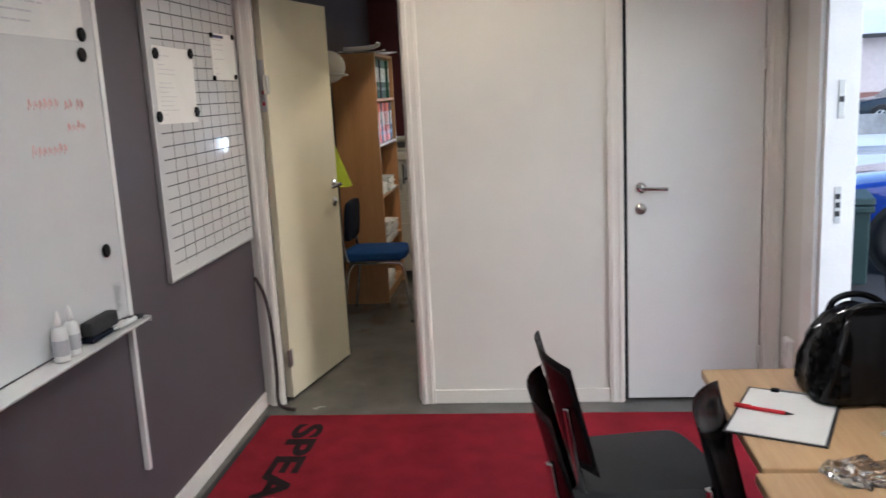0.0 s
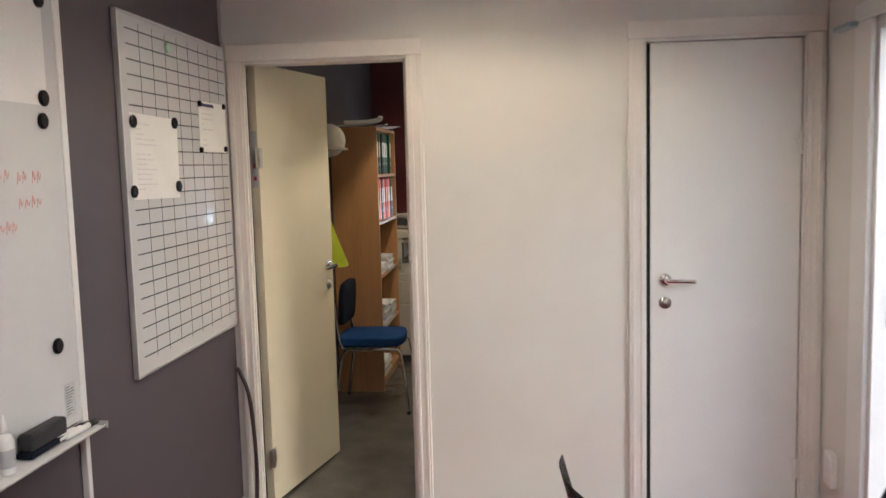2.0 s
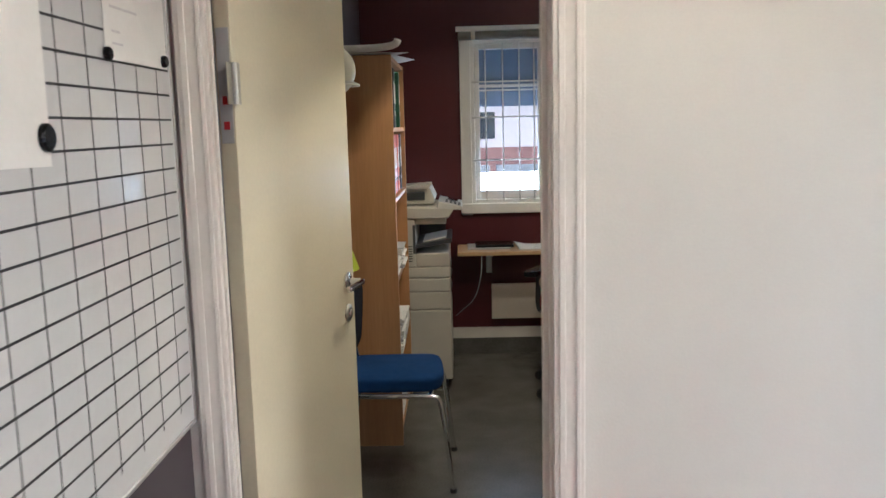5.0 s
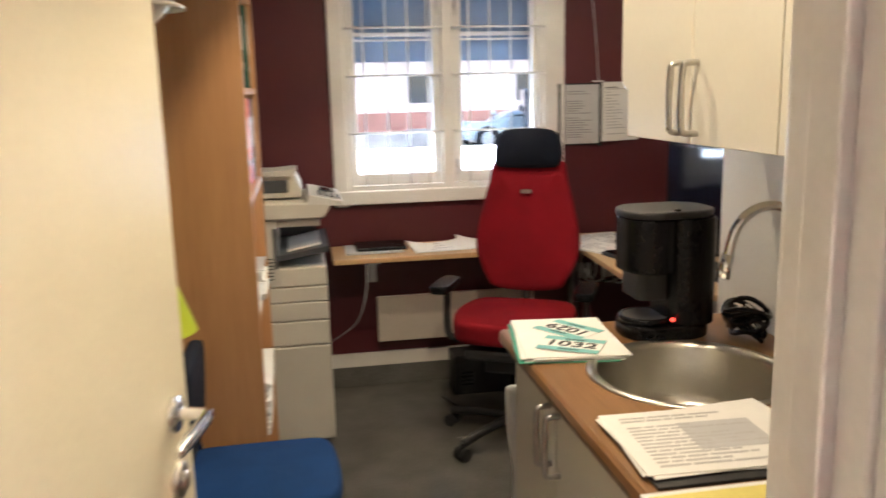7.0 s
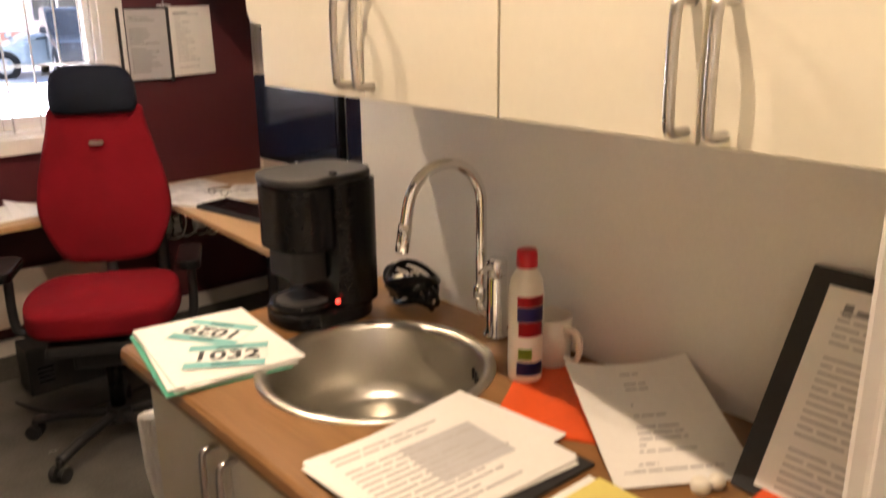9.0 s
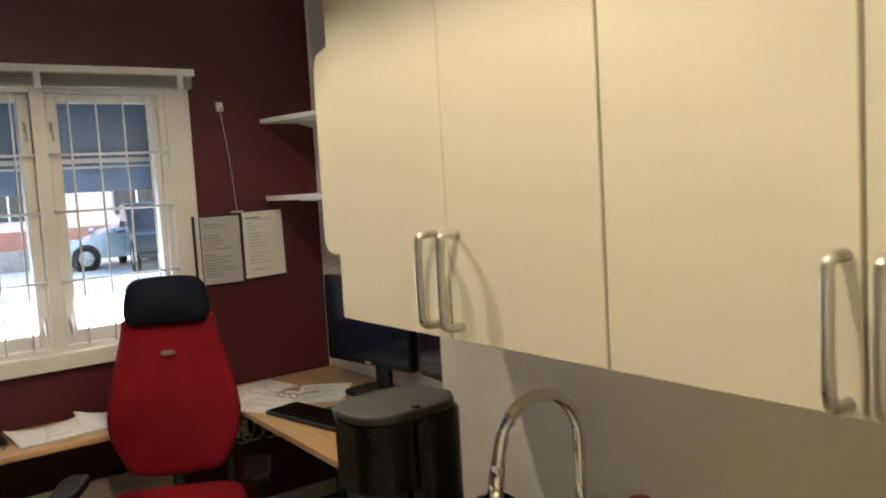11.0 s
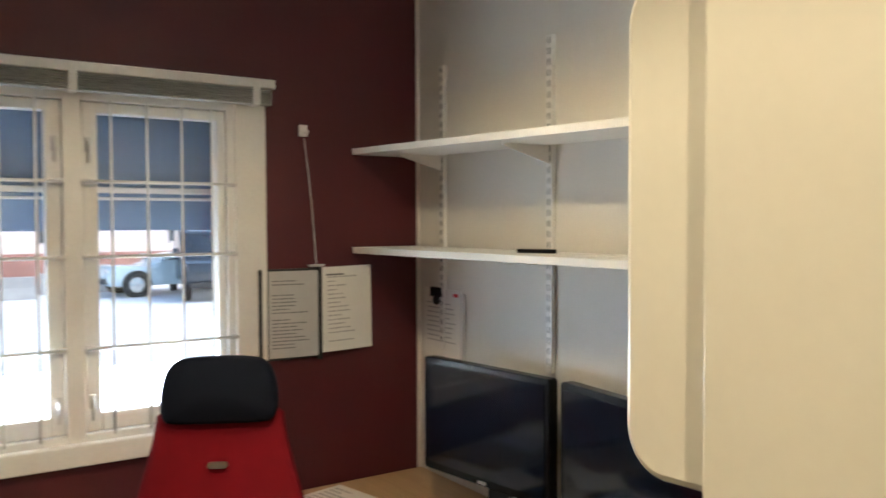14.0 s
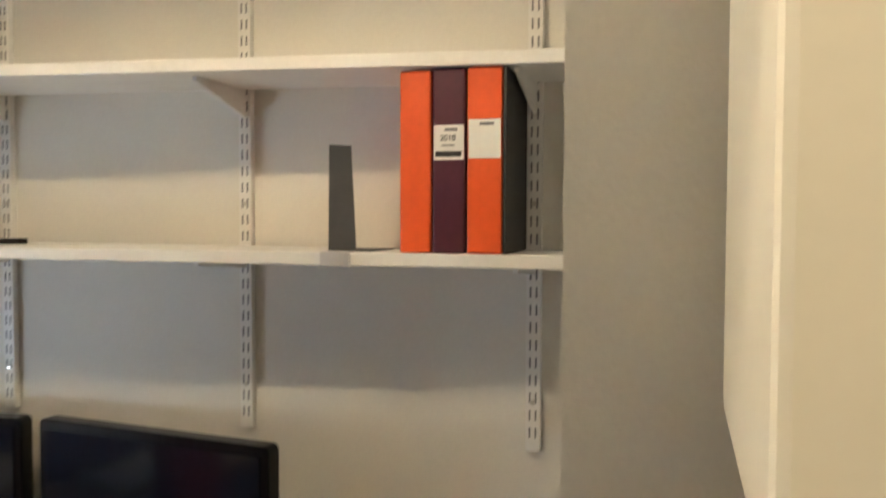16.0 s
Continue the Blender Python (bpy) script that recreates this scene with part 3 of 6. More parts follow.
def front_unit(name, y0, y1, x0, x1, z0, z1, doors, label, top=None, plinth=0.0):
    """A cabinet whose doors face -x; doors: rows of (y0, y1, handle y, handle z0, handle z1)."""
    u = thing(name, ((x0 + x1) / 2, (y0 + y1) / 2, 0 if plinth else z0), label, "cabinet", "kitchen cabinets")
    if plinth:
        # open-topped carcass, so that the sink bowl hangs inside
        b = box(x0 + 0.0185, x1, y0, y0 + 0.018, plinth, z1, 0.001)
        box(x0 + 0.0185, x1, y1 - 0.018, y1, plinth, z1, 0.001, bm=b)
        box(x1 - 0.01, x1, y0 + 0.018, y1 - 0.018, plinth, z1, bm=b)
        box(x0 + 0.0185, x1 - 0.01, y0 + 0.018, y1 - 0.018, plinth, plinth + 0.018, bm=b)
    else:
        b = box(x0 + 0.034, x1, y0, y1, z0, z1, 0.001)
        for a, e_ in ((y0, y0 + 0.012), (y1 - 0.012, y1)):
            box(x0 + 0.0185, x0 + 0.0339, a, e_, z0, z1, bm=b)
    part("body", b, M_CREAM, u)
    if plinth:
        part("plinth", box(x0 + 0.06, x1, y0, y1, 0, plinth - 0.001), M_BLACKM, u, "dark recessed plinth")
    for a, bb, hy, h0, h1 in doors:
        d = part("door", box(x0, x0 + 0.018, a + 0.002, bb - 0.002, z0 + plinth + 0.002, z1 - 0.001, 0.0015), M_CREAM, u)
        bow_handle(d, x0, hy, h0, h1)
    return u


UZ0, UZ1 = 1.382, 2.33
front_unit("wall_cabinet", 0.7315, 1.326, 1.195, 1.5395, UZ0, UZ1, [(1.0215, 1.326, 1.046, 1.405, 1.535), (0.7315, 1.0205, 0.996, 1.405, 1.535)], "cream laminate wall cabinet with steel bow handles")
front_unit("wall_cabinet", 0.155, 0.7305, 1.195, 1.5395, UZ0, UZ1, [(0.4435, 0.7305, 0.458, 1.397, 1.527), (0.155, 0.4425, 0.414, 1.397, 1.527)], "cream laminate wall cabinet with steel bow handles")
front_unit("base_cabinet", 0.635, 1.40, 0.952, 1.5395, 0.0, 0.872, [(1.085, 1.40, 1.115, 0.715, 0.845), (0.635, 1.084, 1.055, 0.715, 0.845)], "cream laminate base cabinet under the sink", plinth=0.12)
fg = thing("under_counter_fridge", (1.25, 0.37, 0), "grey-white small fridge under the worktop", "fridge")
part("body", box(0.985, 1.53, 0.125, 0.625, 0.02, 0.85, 0.006), M_COPIER, fg)
part("door", box(0.955, 0.983, 0.125, 0.62, 0.06, 0.845, 0.006), M_COPIER, fg)

# worktop with a round cut-out for the sink
SX, SY, SR = 1.235, 1.07, 0.198


def pierced_top(x0, x1, y0, y1, z0, z1, cx, cy, r, n=48):
    own = bmesh.new()
    outer = []
    for k in range(n):
        a = 2 * math.pi * k / n
        dx, dy = math.cos(a), math.sin(a)
        s = min(((x1 - cx) / dx if dx > 0 else (x0 - cx) / dx) if abs(dx) > 1e-6 else 1e9, ((y1 - cy) / dy if dy > 0 else (y0 - cy) / dy) if abs(dy) > 1e-6 else 1e9)
        outer.append((cx + dx * s, cy + dy * s))
    for c in ((x0, y0), (x0, y1), (x1, y0), (x1, y1)):
        i = min(range(n), key=lambda q: (outer[q][0] - c[0]) ** 2 + (outer[q][1] - c[1]) ** 2)
        outer[i] = c
    inner = [(cx + r * math.cos(2 * math.pi * k / n), cy + r * math.sin(2 * math.pi * k / n)) for k in range(n)]
    rows = [[own.verts.new((*p, z)) for p in ring] for ring, z in ((inner, z0), (outer, z0), (outer, z1), (inner, z1))]
    for a, b in zip(rows, rows[1:] + rows[:1]):
        for k in range(n):
            own.faces.new((a[k], a[(k + 1) % n], b[(k + 1) % n], b[k]))
    bmesh.ops.recalc_face_normals(own, faces=own.faces)
    return own


wt = thing("worktop", (1.235, 0.8, 0.873), "oiled brown wooden kitchen worktop with rounded front edge", "worktop")
part("top", pierced_top(0.936, 1.539, 0.105, 1.462, 0.873, 0.91, SX, SY, SR - 0.006), M_TOP, wt)
part("front_edge", prism([(0.935, 0.8745), (0.928, 0.879), (0.926, 0.892), (0.929, 0.905), (0.9358, 0.9095)], 'y', 0.105, 1.462), M_TOP, wt, "rounded wooden front edge")

sk = thing("round_sink", (SX, SY, 0.75), "round brushed stainless steel sink let into the worktop", "sink")
part("bowl", lathe([(SR + 0.014, 0.9105), (SR + 0.013, 0.9135), (SR + 0.002, 0.915), (SR - 0.008, 0.912), (SR - 0.014, 0.900), (SR - 0.020, 0.80), (SR - 0.030, 0.772), (SR - 0.055, 0.760), (0.05, 0.755), (0.002, 0.754), (0.002, 0.751), (0.05, 0.752), (SR - 0.05, 0.757), (SR - 0.018, 0.79), (SR - 0.010, 0.895)], (SX, SY, 0), 64, loop=True), M_SINK, sk, "", True)
part("drain", lathe([(0.03, 0.7555), (0.028, 0.758), (0.018, 0.7575), (0.012, 0.756)], (SX, SY, 0), 32), M_CHROME, sk, "chrome drain strainer", True)
for k in range(3):
    a = radians(-38 + k * 6)
    x, y = SX + (SR - 0.018) * math.cos(a), SY + (SR - 0.018) * math.sin(a)
    part("overflow_slot", moved(box(-0.003, 0.0015, -0.004, 0.004, -0.011, 0.011, 0.001), pose(x, y, 0.872, 0, 0, math.degrees(a))), M_BLACKM, sk)

# tap: base at the wall side, swan neck over the bowl
tp = thing("kitchen_tap", (1.487, 1.085, 0.91), "chrome swan-neck kitchen tap with a side lever", "tap")
TX, TY = 1.487, 1.067
part("body", lathe([(0.026, 0.9105), (0.026, 0.918), (0.0195, 0.922), (0.019, 1.028), (0.0175, 1.032)], (TX, TY - 0.043, 0), 24), M_CHROME, tp, "", True)
part("lever", lathe([(0.0175, 1.033), (0.0195, 1.036), (0.0195, 1.062), (0.016, 1.067)], (TX, TY - 0.043, 0), 24), M_CHROME, tp, "turning chrome knob", True)
part("lever_arm", tube([(TX, TY - 0.043, 1.052), (TX - 0.03, TY - 0.050, 1.056), (TX - 0.055, TY - 0.056, 1.052)], 0.0055, 8), M_CHROME, tp, "", True)
neck = [(TX, TY - 0.043, 0.95), (TX, TY - 0.02, 0.948), (TX, TY, 0.955), (TX, TY, 0.985), (TX, TY, 1.13)] + [(TX - 0.082 * (1 - math.cos(a)) * 0.98, TY + 0.010 * (1 - math.cos(a)), 1.165 + 0.084 * math.sin(a)) for a in [radians(v) for v in range(0, 166, 15)]] + [(TX - 0.168, TY + 0.02, 1.135)]
part("spout", tube(neck, 0.0105, 14, smooth=2), M_CHROME, tp, "", True)
part("collar", lathe([(0.0145, 0.975), (0.0155, 0.978), (0.0155, 1.0), (0.0115, 1.006)], (TX, TY, 0), 20), M_CHROME, tp, "", True)
part("nozzle", cyl((TX - 0.165, TY + 0.02, 1.150), (TX - 0.174, TY + 0.0215, 1.100), 0.0125, 16), M_CHROME, tp, "", True)

# ---- coffee maker ----
cm = thing("coffee_maker", (1.275, 1.335, 0.91), "black glossy filter coffee maker with dark glass jug", "coffee maker")
CX, CY = 1.300, 1.348
part("base", prism(rounded(0.212, 0.165, 0.07, 7, CX, CY), 'z', 0.9105, 0.944, 0.005), M_BLACK, cm)
part("plate_ring", lathe([(0.067, 0.944), (0.066, 0.957), (0.060, 0.959), (0.056, 0.955)], (CX - 0.040, CY, 0), 32), M_BLACK, cm, "", True)
part("hot_plate", cyl((CX - 0.040, CY, 0.9555), (CX - 0.040, CY, 0.958), 0.054, 32), mat("grey_hot_plate", (0.10, 0.095, 0.09), 0.35, metal=0.4), cm, "grey round hot plate")
part("column", prism(rounded(0.116, 0.168, 0.045, 6, CX + 0.050, CY), 'z', 0.9445, 1.196, 0.004), M_BLACK, cm, "tall glossy water tank column")
part("niche_wall", prism(rounded(0.08, 0.12, 0.02, 4, CX - 0.034, CY + 0.018), 'z', 1.0, 1.07, 0.002), M_BLACKM, cm)
part("filter_housing", prism(rounded(0.13, 0.160, 0.06, 7, CX - 0.040, CY), 'z', 1.068, 1.196, 0.005), M_BLACK, cm, "rounded filter housing")
part("lid", prism(rounded(0.218, 0.172, 0.07, 7, CX, CY), 'z', 1.1965, 1.214, 0.006), M_BLACKM, cm, "dark matt lid")
part("lid_tab", box(CX + 0.094, CX + 0.120, CY - 0.018, CY + 0.018, 1.199, 1.210, 0.003), M_BLACKM, cm)
part("lid_knob", box(CX - 0.008, CX + 0.004, CY - 0.080, CY - 0.066, 1.2142, 1.219, 0.002), M_BLACK, cm)
part("switch", box(CX - 0.012, CX - 0.004, CY - 0.0835, CY - 0.0735, 0.958, 0.966, 0.002), glow("lit_red_switch", (1.0, 0.05, 0.03), 1.0), cm, "small lit red switch")

# ---- office chair ----
def cushion(outline, y0, y1, puff, n=6):
    """A soft body from an outline of (x, z) between two y, domed by puff."""
    own = bmesh.new()
    cx = sum(p[0] for p in outline) / len(outline)
    cz = sum(p[1] for p in outline) / len(outline)
    rings = []
    for k in range(2 * n + 1):
        u = -1 + k / n
        s = (1 - abs(u) ** 4) ** 0.5 * puff + (1 - puff)
        y = (y0 + y1) / 2 + u * (y1 - y0) / 2
        rings.append([own.verts.new((cx + (x - cx) * s, y, cz + (z - cz) * s)) for x, z in outline])
    m = len(outline)
    for a, b2 in zip(rings, rings[1:]):
        for i in range(m):
            own.faces.new((a[i], a[(i + 1) % m], b2[(i + 1) % m], b2[i]))
    for ring, sgn in ((rings[0], -1), (rings[-1], 1)):
        c0 = own.verts.new((cx, ring[0].co.y + sgn * 0.012, cz))
        for i in range(m):
            own.faces.new((ring[i], ring[(i + 1) % m], c0))
    bmesh.ops.recalc_face_normals(own, faces=own.faces)
    return own


def smooth_outline(half, n=2):
    """Mirrors (x, z) points about x=0 and rounds the corners."""
    pts = [Vector(p) for p in half] + [Vector((-x, z)) for x, z in reversed(half)]
    for _ in range(n):
        out = []
        for i in range(len(pts)):
            a, b2 = pts[i], pts[(i + 1) % len(pts)]
            out += [a.lerp(b2, .25), a.lerp(b2, .75)]
        pts = out
    return [(p.x, p.y) for p in pts]


def office_chair(m):
    o = thing("office_chair", m, "red high-backed office swivel chair with dark headrest", "chair")
    back = cushion(smooth_outline([(0.15, 0.60), (0.19, 0.66), (0.238, 0.78), (0.226, 0.90), (0.195, 1.02), (0.168, 1.12), (0.16, 1.20)]), -0.035, 0.045, 0.10)
    part("backrest", moved(back, pose(0, 0.13, 0, -7)), M_RED, o, "red wool backrest", True, True)
    head = cushion(smooth_outline([(0.10, 1.150), (0.148, 1.158), (0.150, 1.24), (0.128, 1.308), (0.080, 1.325)]), -0.055, 0.05, 0.14)
    part("headrest", moved(head, pose(0, 0.115, 0, -7)), M_NAVY, o, "dark navy padded headrest", True, True)
    st = cushion(smooth_outline([(0.12, -0.24), (0.215, -0.225), (0.255, -0.10), (0.255, 0.06), (0.21, 0.20), (0.12, 0.235)]), -0.05, 0.045, 0.09)
    part("seat", moved(st, pose(0, -0.06, 0.525, 90)), M_RED, o, "red wool seat cushion", True, True)
    part("logo_plate", moved(prism(rounded(0.05, 0.017, 0.008, 4), 'y', -0.003, 0.003), pose(0, 0.20, 1.045, -7)), M_STEEL, o, "small oval metal badge", False, True)
    part("seat_pan", box(-0.17, 0.17, -0.26, 0.10, 0.405, 0.452, 0.015), M_BLACKM, o, "", False, True)
    part("mechanism", box(-0.10, 0.10, -0.20, 0.06, 0.335, 0.404, 0.012), M_BLACKM, o, "", False, True)
    part("back_stem", tube([(0, 0.0, 0.40), (0, 0.16, 0.40), (0, 0.20, 0.50), (0, 0.215, 0.80), (0, 0.24, 1.05)], 0.02, 8), M_BLACKM, o, "", True, True)
    for sx in (-1, 1):
        a = part("armrest", tube([(sx * 0.14, -0.06, 0.43), (sx * 0.28, -0.06, 0.43), (sx * 0.30, -0.06, 0.47), (sx * 0.30, -0.04, 0.66)], 0.016, 8), M_BLACKM, o, "", True, True)
        pad = prism(rounded(0.085, 0.24, 0.035, 5, sx * 0.30, -0.07), 'z', 0.655, 0.688, 0.008)
        part("arm_pad", pad, M_BLACK, a, "glossy black arm pad", False, True)
    part("gas_column", cyl((0, -0.06, 0.10), (0, -0.06, 0.34), 0.026, 16), M_BLACK, o, "", True, True)
    part("hub", cyl((0, -0.06, 0.07), (0, -0.06, 0.13), 0.045, 20), M_BLACKM, o, "", False, True)
    for k in range(5):
        a = radians(72 * k + 23)
        dx, dy = math.cos(a), math.sin(a)
        leg = part("star_leg", tube([(0.03 * dx, -0.06 + 0.03 * dy, 0.10), (0.17 * dx, -0.06 + 0.17 * dy, 0.095), (0.31 * dx, -0.06 + 0.31 * dy, 0.072)], 0.018, 8), M_BLACKM, o, "", True, True)
        px, py = 0.315 * dx, -0.06 + 0.315 * dy
        nx, ny = -dy, dx
        w2 = cyl((px - nx * 0.028, py - ny * 0.028, 0.028), (px - nx * 0.008, py - ny * 0.008, 0.028), 0.027, 18)
        cyl((px + nx * 0.008, py + ny * 0.008, 0.028), (px + nx * 0.028, py + ny * 0.028, 0.028), 0.027, 18, bm=w2)
        cyl((px, py, 0.03), (px, py, 0.075), 0.008, 8, bm=w2)
        part("caster", w2, M_RUBBER, leg, "black twin-wheel caster", False, True)
    return o


office_chair(pose(1.352, 2.862, 0, 0, 0, -27))

# ---- blue visitor chair by the open door ----
vc = thing("visitor_chair", pose(0.33, 1.71, 0), "blue upholstered visitor chair with chrome tube frame", "chair")
st = cushion(smooth_outline([(0.12, -0.20), (0.19, -0.195), (0.215, -0.10), (0.225, 0.08), (0.20, 0.185), (0.12, 0.20)]), -0.03, 0.03, 0.07)
part("seat", moved(st, pose(-0.02, 0, 0.455, 90, 0, 0) @ pose(0, 0, 0, 0, 0, 0)), M_BLUE, vc, "blue wool seat cushion", True, True)
for sy in (-1, 1):
    fr2 = part("frame", tube([(-0.235, sy * 0.195, 0.80), (-0.205, sy * 0.215, 0.43), (-0.15, sy * 0.215, 0.418), (0.16, sy * 0.215, 0.418), (0.195, sy * 0.215, 0.40), (0.235, sy * 0.225, 0.012)], 0.011, 10), M_CHROME, vc, "bent chrome tube frame", True, True)
    part("leg", tube([(-0.15, sy * 0.212, 0.41), (-0.19, sy * 0.215, 0.38), (-0.245, sy * 0.225, 0.012)], 0.011, 10), M_CHROME, vc, "", True, True)
    for x in (0.235, -0.245):
        part("foot", cyl((x, sy * 0.225, 0.0), (x, sy * 0.225, 0.018), 0.014, 12), M_RUBBER, vc, "", False, True)
part("cross_bar", cyl((0.15, -0.215, 0.41), (0.15, 0.215, 0.41), 0.009, 10), M_CHROME, vc, "", True, True)
bk = cushion(smooth_outline([(0.13, 0.56), (0.19, 0.57), (0.205, 0.70), (0.18, 0.82), (0.10, 0.835)]), -0.02, 0.02, 0.08)
part("backrest", moved(bk, pose(-0.235, 0, 0, 0, 0, 90) @ pose(0, 0, 0, 4)), M_NAVY, vc, "dark blue backrest", True, True)

# ---- bookcase ----
B0, B1, BX, BH = 2.005, 2.80, 0.322, 1.84
bc = thing("bookcase", (0.16, 2.4, 0), "tall beech-veneer bookcase, shelves filled with binders", "bookcase")
part("side_panel", box(0.003, BX, B0, B0 + 0.020, 0, BH, 0.001), M_BEECH, bc)
part("side_panel", box(0.003, BX, B1 - 0.020, B1, 0, BH, 0.001), M_BEECH, bc)
part("back_panel", box(0.003, 0.010, B0 + 0.0205, B1 - 0.0205, 0.06, BH - 0.021), M_BEECH, bc)
part("plinth", box(0.02, BX - 0.02, B0 + 0.0205, B1 - 0.0205, 0.0, 0.06), M_BEECH, bc)
SHELVES = (0.061, 0.415, 0.79, 1.165, 1.495)
for z in SHELVES + (BH - 0.0205,):
    part("shelf", box(0.011, BX - 0.004, B0 + 0.0205, B1 - 0.0205, z, z + 0.020, 0.001), M_BEECH, bc)


def binder(name, x0, x1, y0, y1, z0, h, material, label, group):
    """A lever-arch binder with its spine towards +x."""
    bd = thing(name, ((x0 + x1) / 2, (y0 + y1) / 2, z0), label, "binder", group)
    part("cover", box(x0, x1, y0, y1, z0, z0 + h, 0.003), material, bd)
    part("spine_label", box(x1, x1 + 0.0012, y0 + 0.012, y1 - 0.012, z0 + h * 0.42, z0 + h * 0.78), M_PAPER, bd, "white spine label")
    part("finger_ring", moved(lathe([(0.012, 0), (0.012, 0.0015), (0.008, 0.0015), (0.008, 0)], (0, 0, 0), 16, loop=True), pose(x1 + 0.0002, (y0 + y1) / 2, z0 + 0.07, 0, 90, 0)), M_STEEL, bd, "steel finger ring")


rb = random.Random(7)
warm_tones = [M_ORANGE, mat("red_card", (0.45, 0.03, 0.02), 0.45), M_ORANGE, M_ORANGE, M_BLACKM, M_ORANGE]
mg = mat("dark_green_card", (0.012, 0.07, 0.035), 0.45)
for z, seq in ((1.515, [mg, M_BLACKM, mg, mg, M_BLACKM, mg]), (1.185, warm_tones)):
    y = B0 + 0.026
    k = 0
    while y < B1 - 0.11:
        wd = rb.choice((0.055, 0.075))
        binder("lever_arch_binder", 0.018, 0.300 + rb.uniform(-0.012, 0.008), y, y + wd, z, 0.295 if z < 1.4 else 0.288, seq[k % len(seq)], "upright lever-arch binder in the bookcase", "binders in the bookcase")
        y += wd + 0.003
        k += 1


def paper_stack(name, x0, x1, y0, y1, z, n, seed, label, step=0.006, group="", tone=None):
    """A pile of papers and folders, each a little shifted."""
    r = random.Random(seed)
    st2 = thing(name, ((x0 + x1) / 2, (y0 + y1) / 2, z), label, "paper stack", group)
    for k in range(n):
        dx, dy = r.uniform(-0.012, 0.012), r.uniform(-0.012, 0.012)
        h = step * r.uniform(0.6, 1.3)
        part("booklet", box(x0 + dx, x1 + dx, y0 + dy, y1 + dy, z + 0.0005, z + h, 0.0006), r.choice(tone or [M_PAPER, M_PAPER, M_GREYP, M_PAPER]), st2)
        z += h
    return st2


paper_stack("paper_stack", 0.03, 0.315, 2.05, 2.27, 0.81, 9, 3, "loose papers and booklets piled on a shelf", 0.009, "papers in the bookcase")
paper_stack("paper_stack", 0.04, 0.325, 2.32, 2.55, 0.81, 13, 5, "loose papers and booklets piled on a shelf", 0.009, "papers in the bookcase")
paper_stack("paper_stack", 0.03, 0.335, 2.05, 2.28, 0.435, 15, 8, "white catalogues piled on a low shelf", 0.012, "papers in the bookcase")
paper_stack("paper_stack", 0.03, 0.325, 2.33, 2.56, 0.435, 12, 9, "white catalogues piled on a low shelf", 0.012, "papers in the bookcase")
paper_stack("paper_stack", 0.03, 0.31, 2.05, 2.4, 0.0815, 10, 10, "white catalogues piled on a low shelf", 0.012, "papers in the bookcase")
top = thing("rolled_drawings", (0.18, 2.4, BH), "creased paper drawings lying on the bookcase", "papers")
for k, (x, y, a, cu) in enumerate(((0.16, 2.30, 4, 0.012), (0.20, 2.42, -6, 0.02), (0.19, 2.25, 10, 0.035))):
    part("drawing", sheet(0.34, 0.5, pose(x, y, BH + 0.0005 + 0.004 * k, 0, 0, a), 0.0015, cu), M_PAPER, top)
part("drawing", tube([(0.10, 2.02, BH + 0.03), (0.25, 2.04, BH + 0.032), (0.345, 2.03, BH + 0.042), (0.355, 2.02, BH + 0.07)], 0.017, 10), M_PAPER, top, "crumpled paper roll")

# helmet and vest hang on the wall behind the door
hook = thing("coat_rail", (0.02, 1.35, 1.72), "small steel coat hooks on the wall", "coat hook")
part("rail", box(0.0005, 0.012, 1.05, 1.62, 1.70, 1.73, 0.003), M_STEEL, hook)
for y in (1.12, 1.35, 1.55):
    part("hook", tube([(0.012, y, 1.715), (0.05, y, 1.71), (0.065, y, 1.735)], 0.005, 8), M_STEEL, hook, "", True)
M_HELMET = mat("white_helmet_plastic", (0.8, 0.76, 0.66), 0.3, vary=0.02)
he = thing("safety_helmet", (0.19, 1.40, 1.62), "white safety helmet hanging from a hook", "helmet")
part("shell", ball((0.125, 1.42, 1.735), 0.108, 1.0, 0.85, 0.95, 24), M_HELMET, he, "", True)
part("brim", lathe([(0.100, 0), (0.12, -0.005), (0.121, 0.002), (0.100, 0.012)], (0.125, 1.42, 1.68), 32, loop=True), M_HELMET, he, "", True)


def cloth_fall(x0, x1, y0, y1, z0, z1, seed, fold=0.02):
    own = bmesh.new()
    r = random.Random(seed)
    n, m2 = 12, 10
    ph = r.uniform(0, 6)
    g = []
    for j in range(m2 + 1):
        v = j / m2
        row = []
        for i in range(n + 1):
            u = i / n
            spread = 0.35 + 0.65 * v ** 0.6
            y = (y0 + y1) / 2 + (u - .5) * (y1 - y0) * spread
            x = x0 + (x1 - x0) * (0.3 + 0.7 * v) * (1 - abs(2 * u - 1) ** 2) + fold * math.sin(9 * u + ph + 2 * v)
            row.append(own.verts.new((max(0.004, x), y, z1 - v * (z1 - z0) - 0.02 * math.sin(5 * u + ph))))
        g.append(row)
    for a, b2 in zip(g, g[1:]):
        for i in range(n):
            own.faces.new((a[i], a[i + 1], b2[i + 1], b2[i]))
    bmesh.ops.solidify(own, geom=own.faces[:], thickness=0.006)
    return own


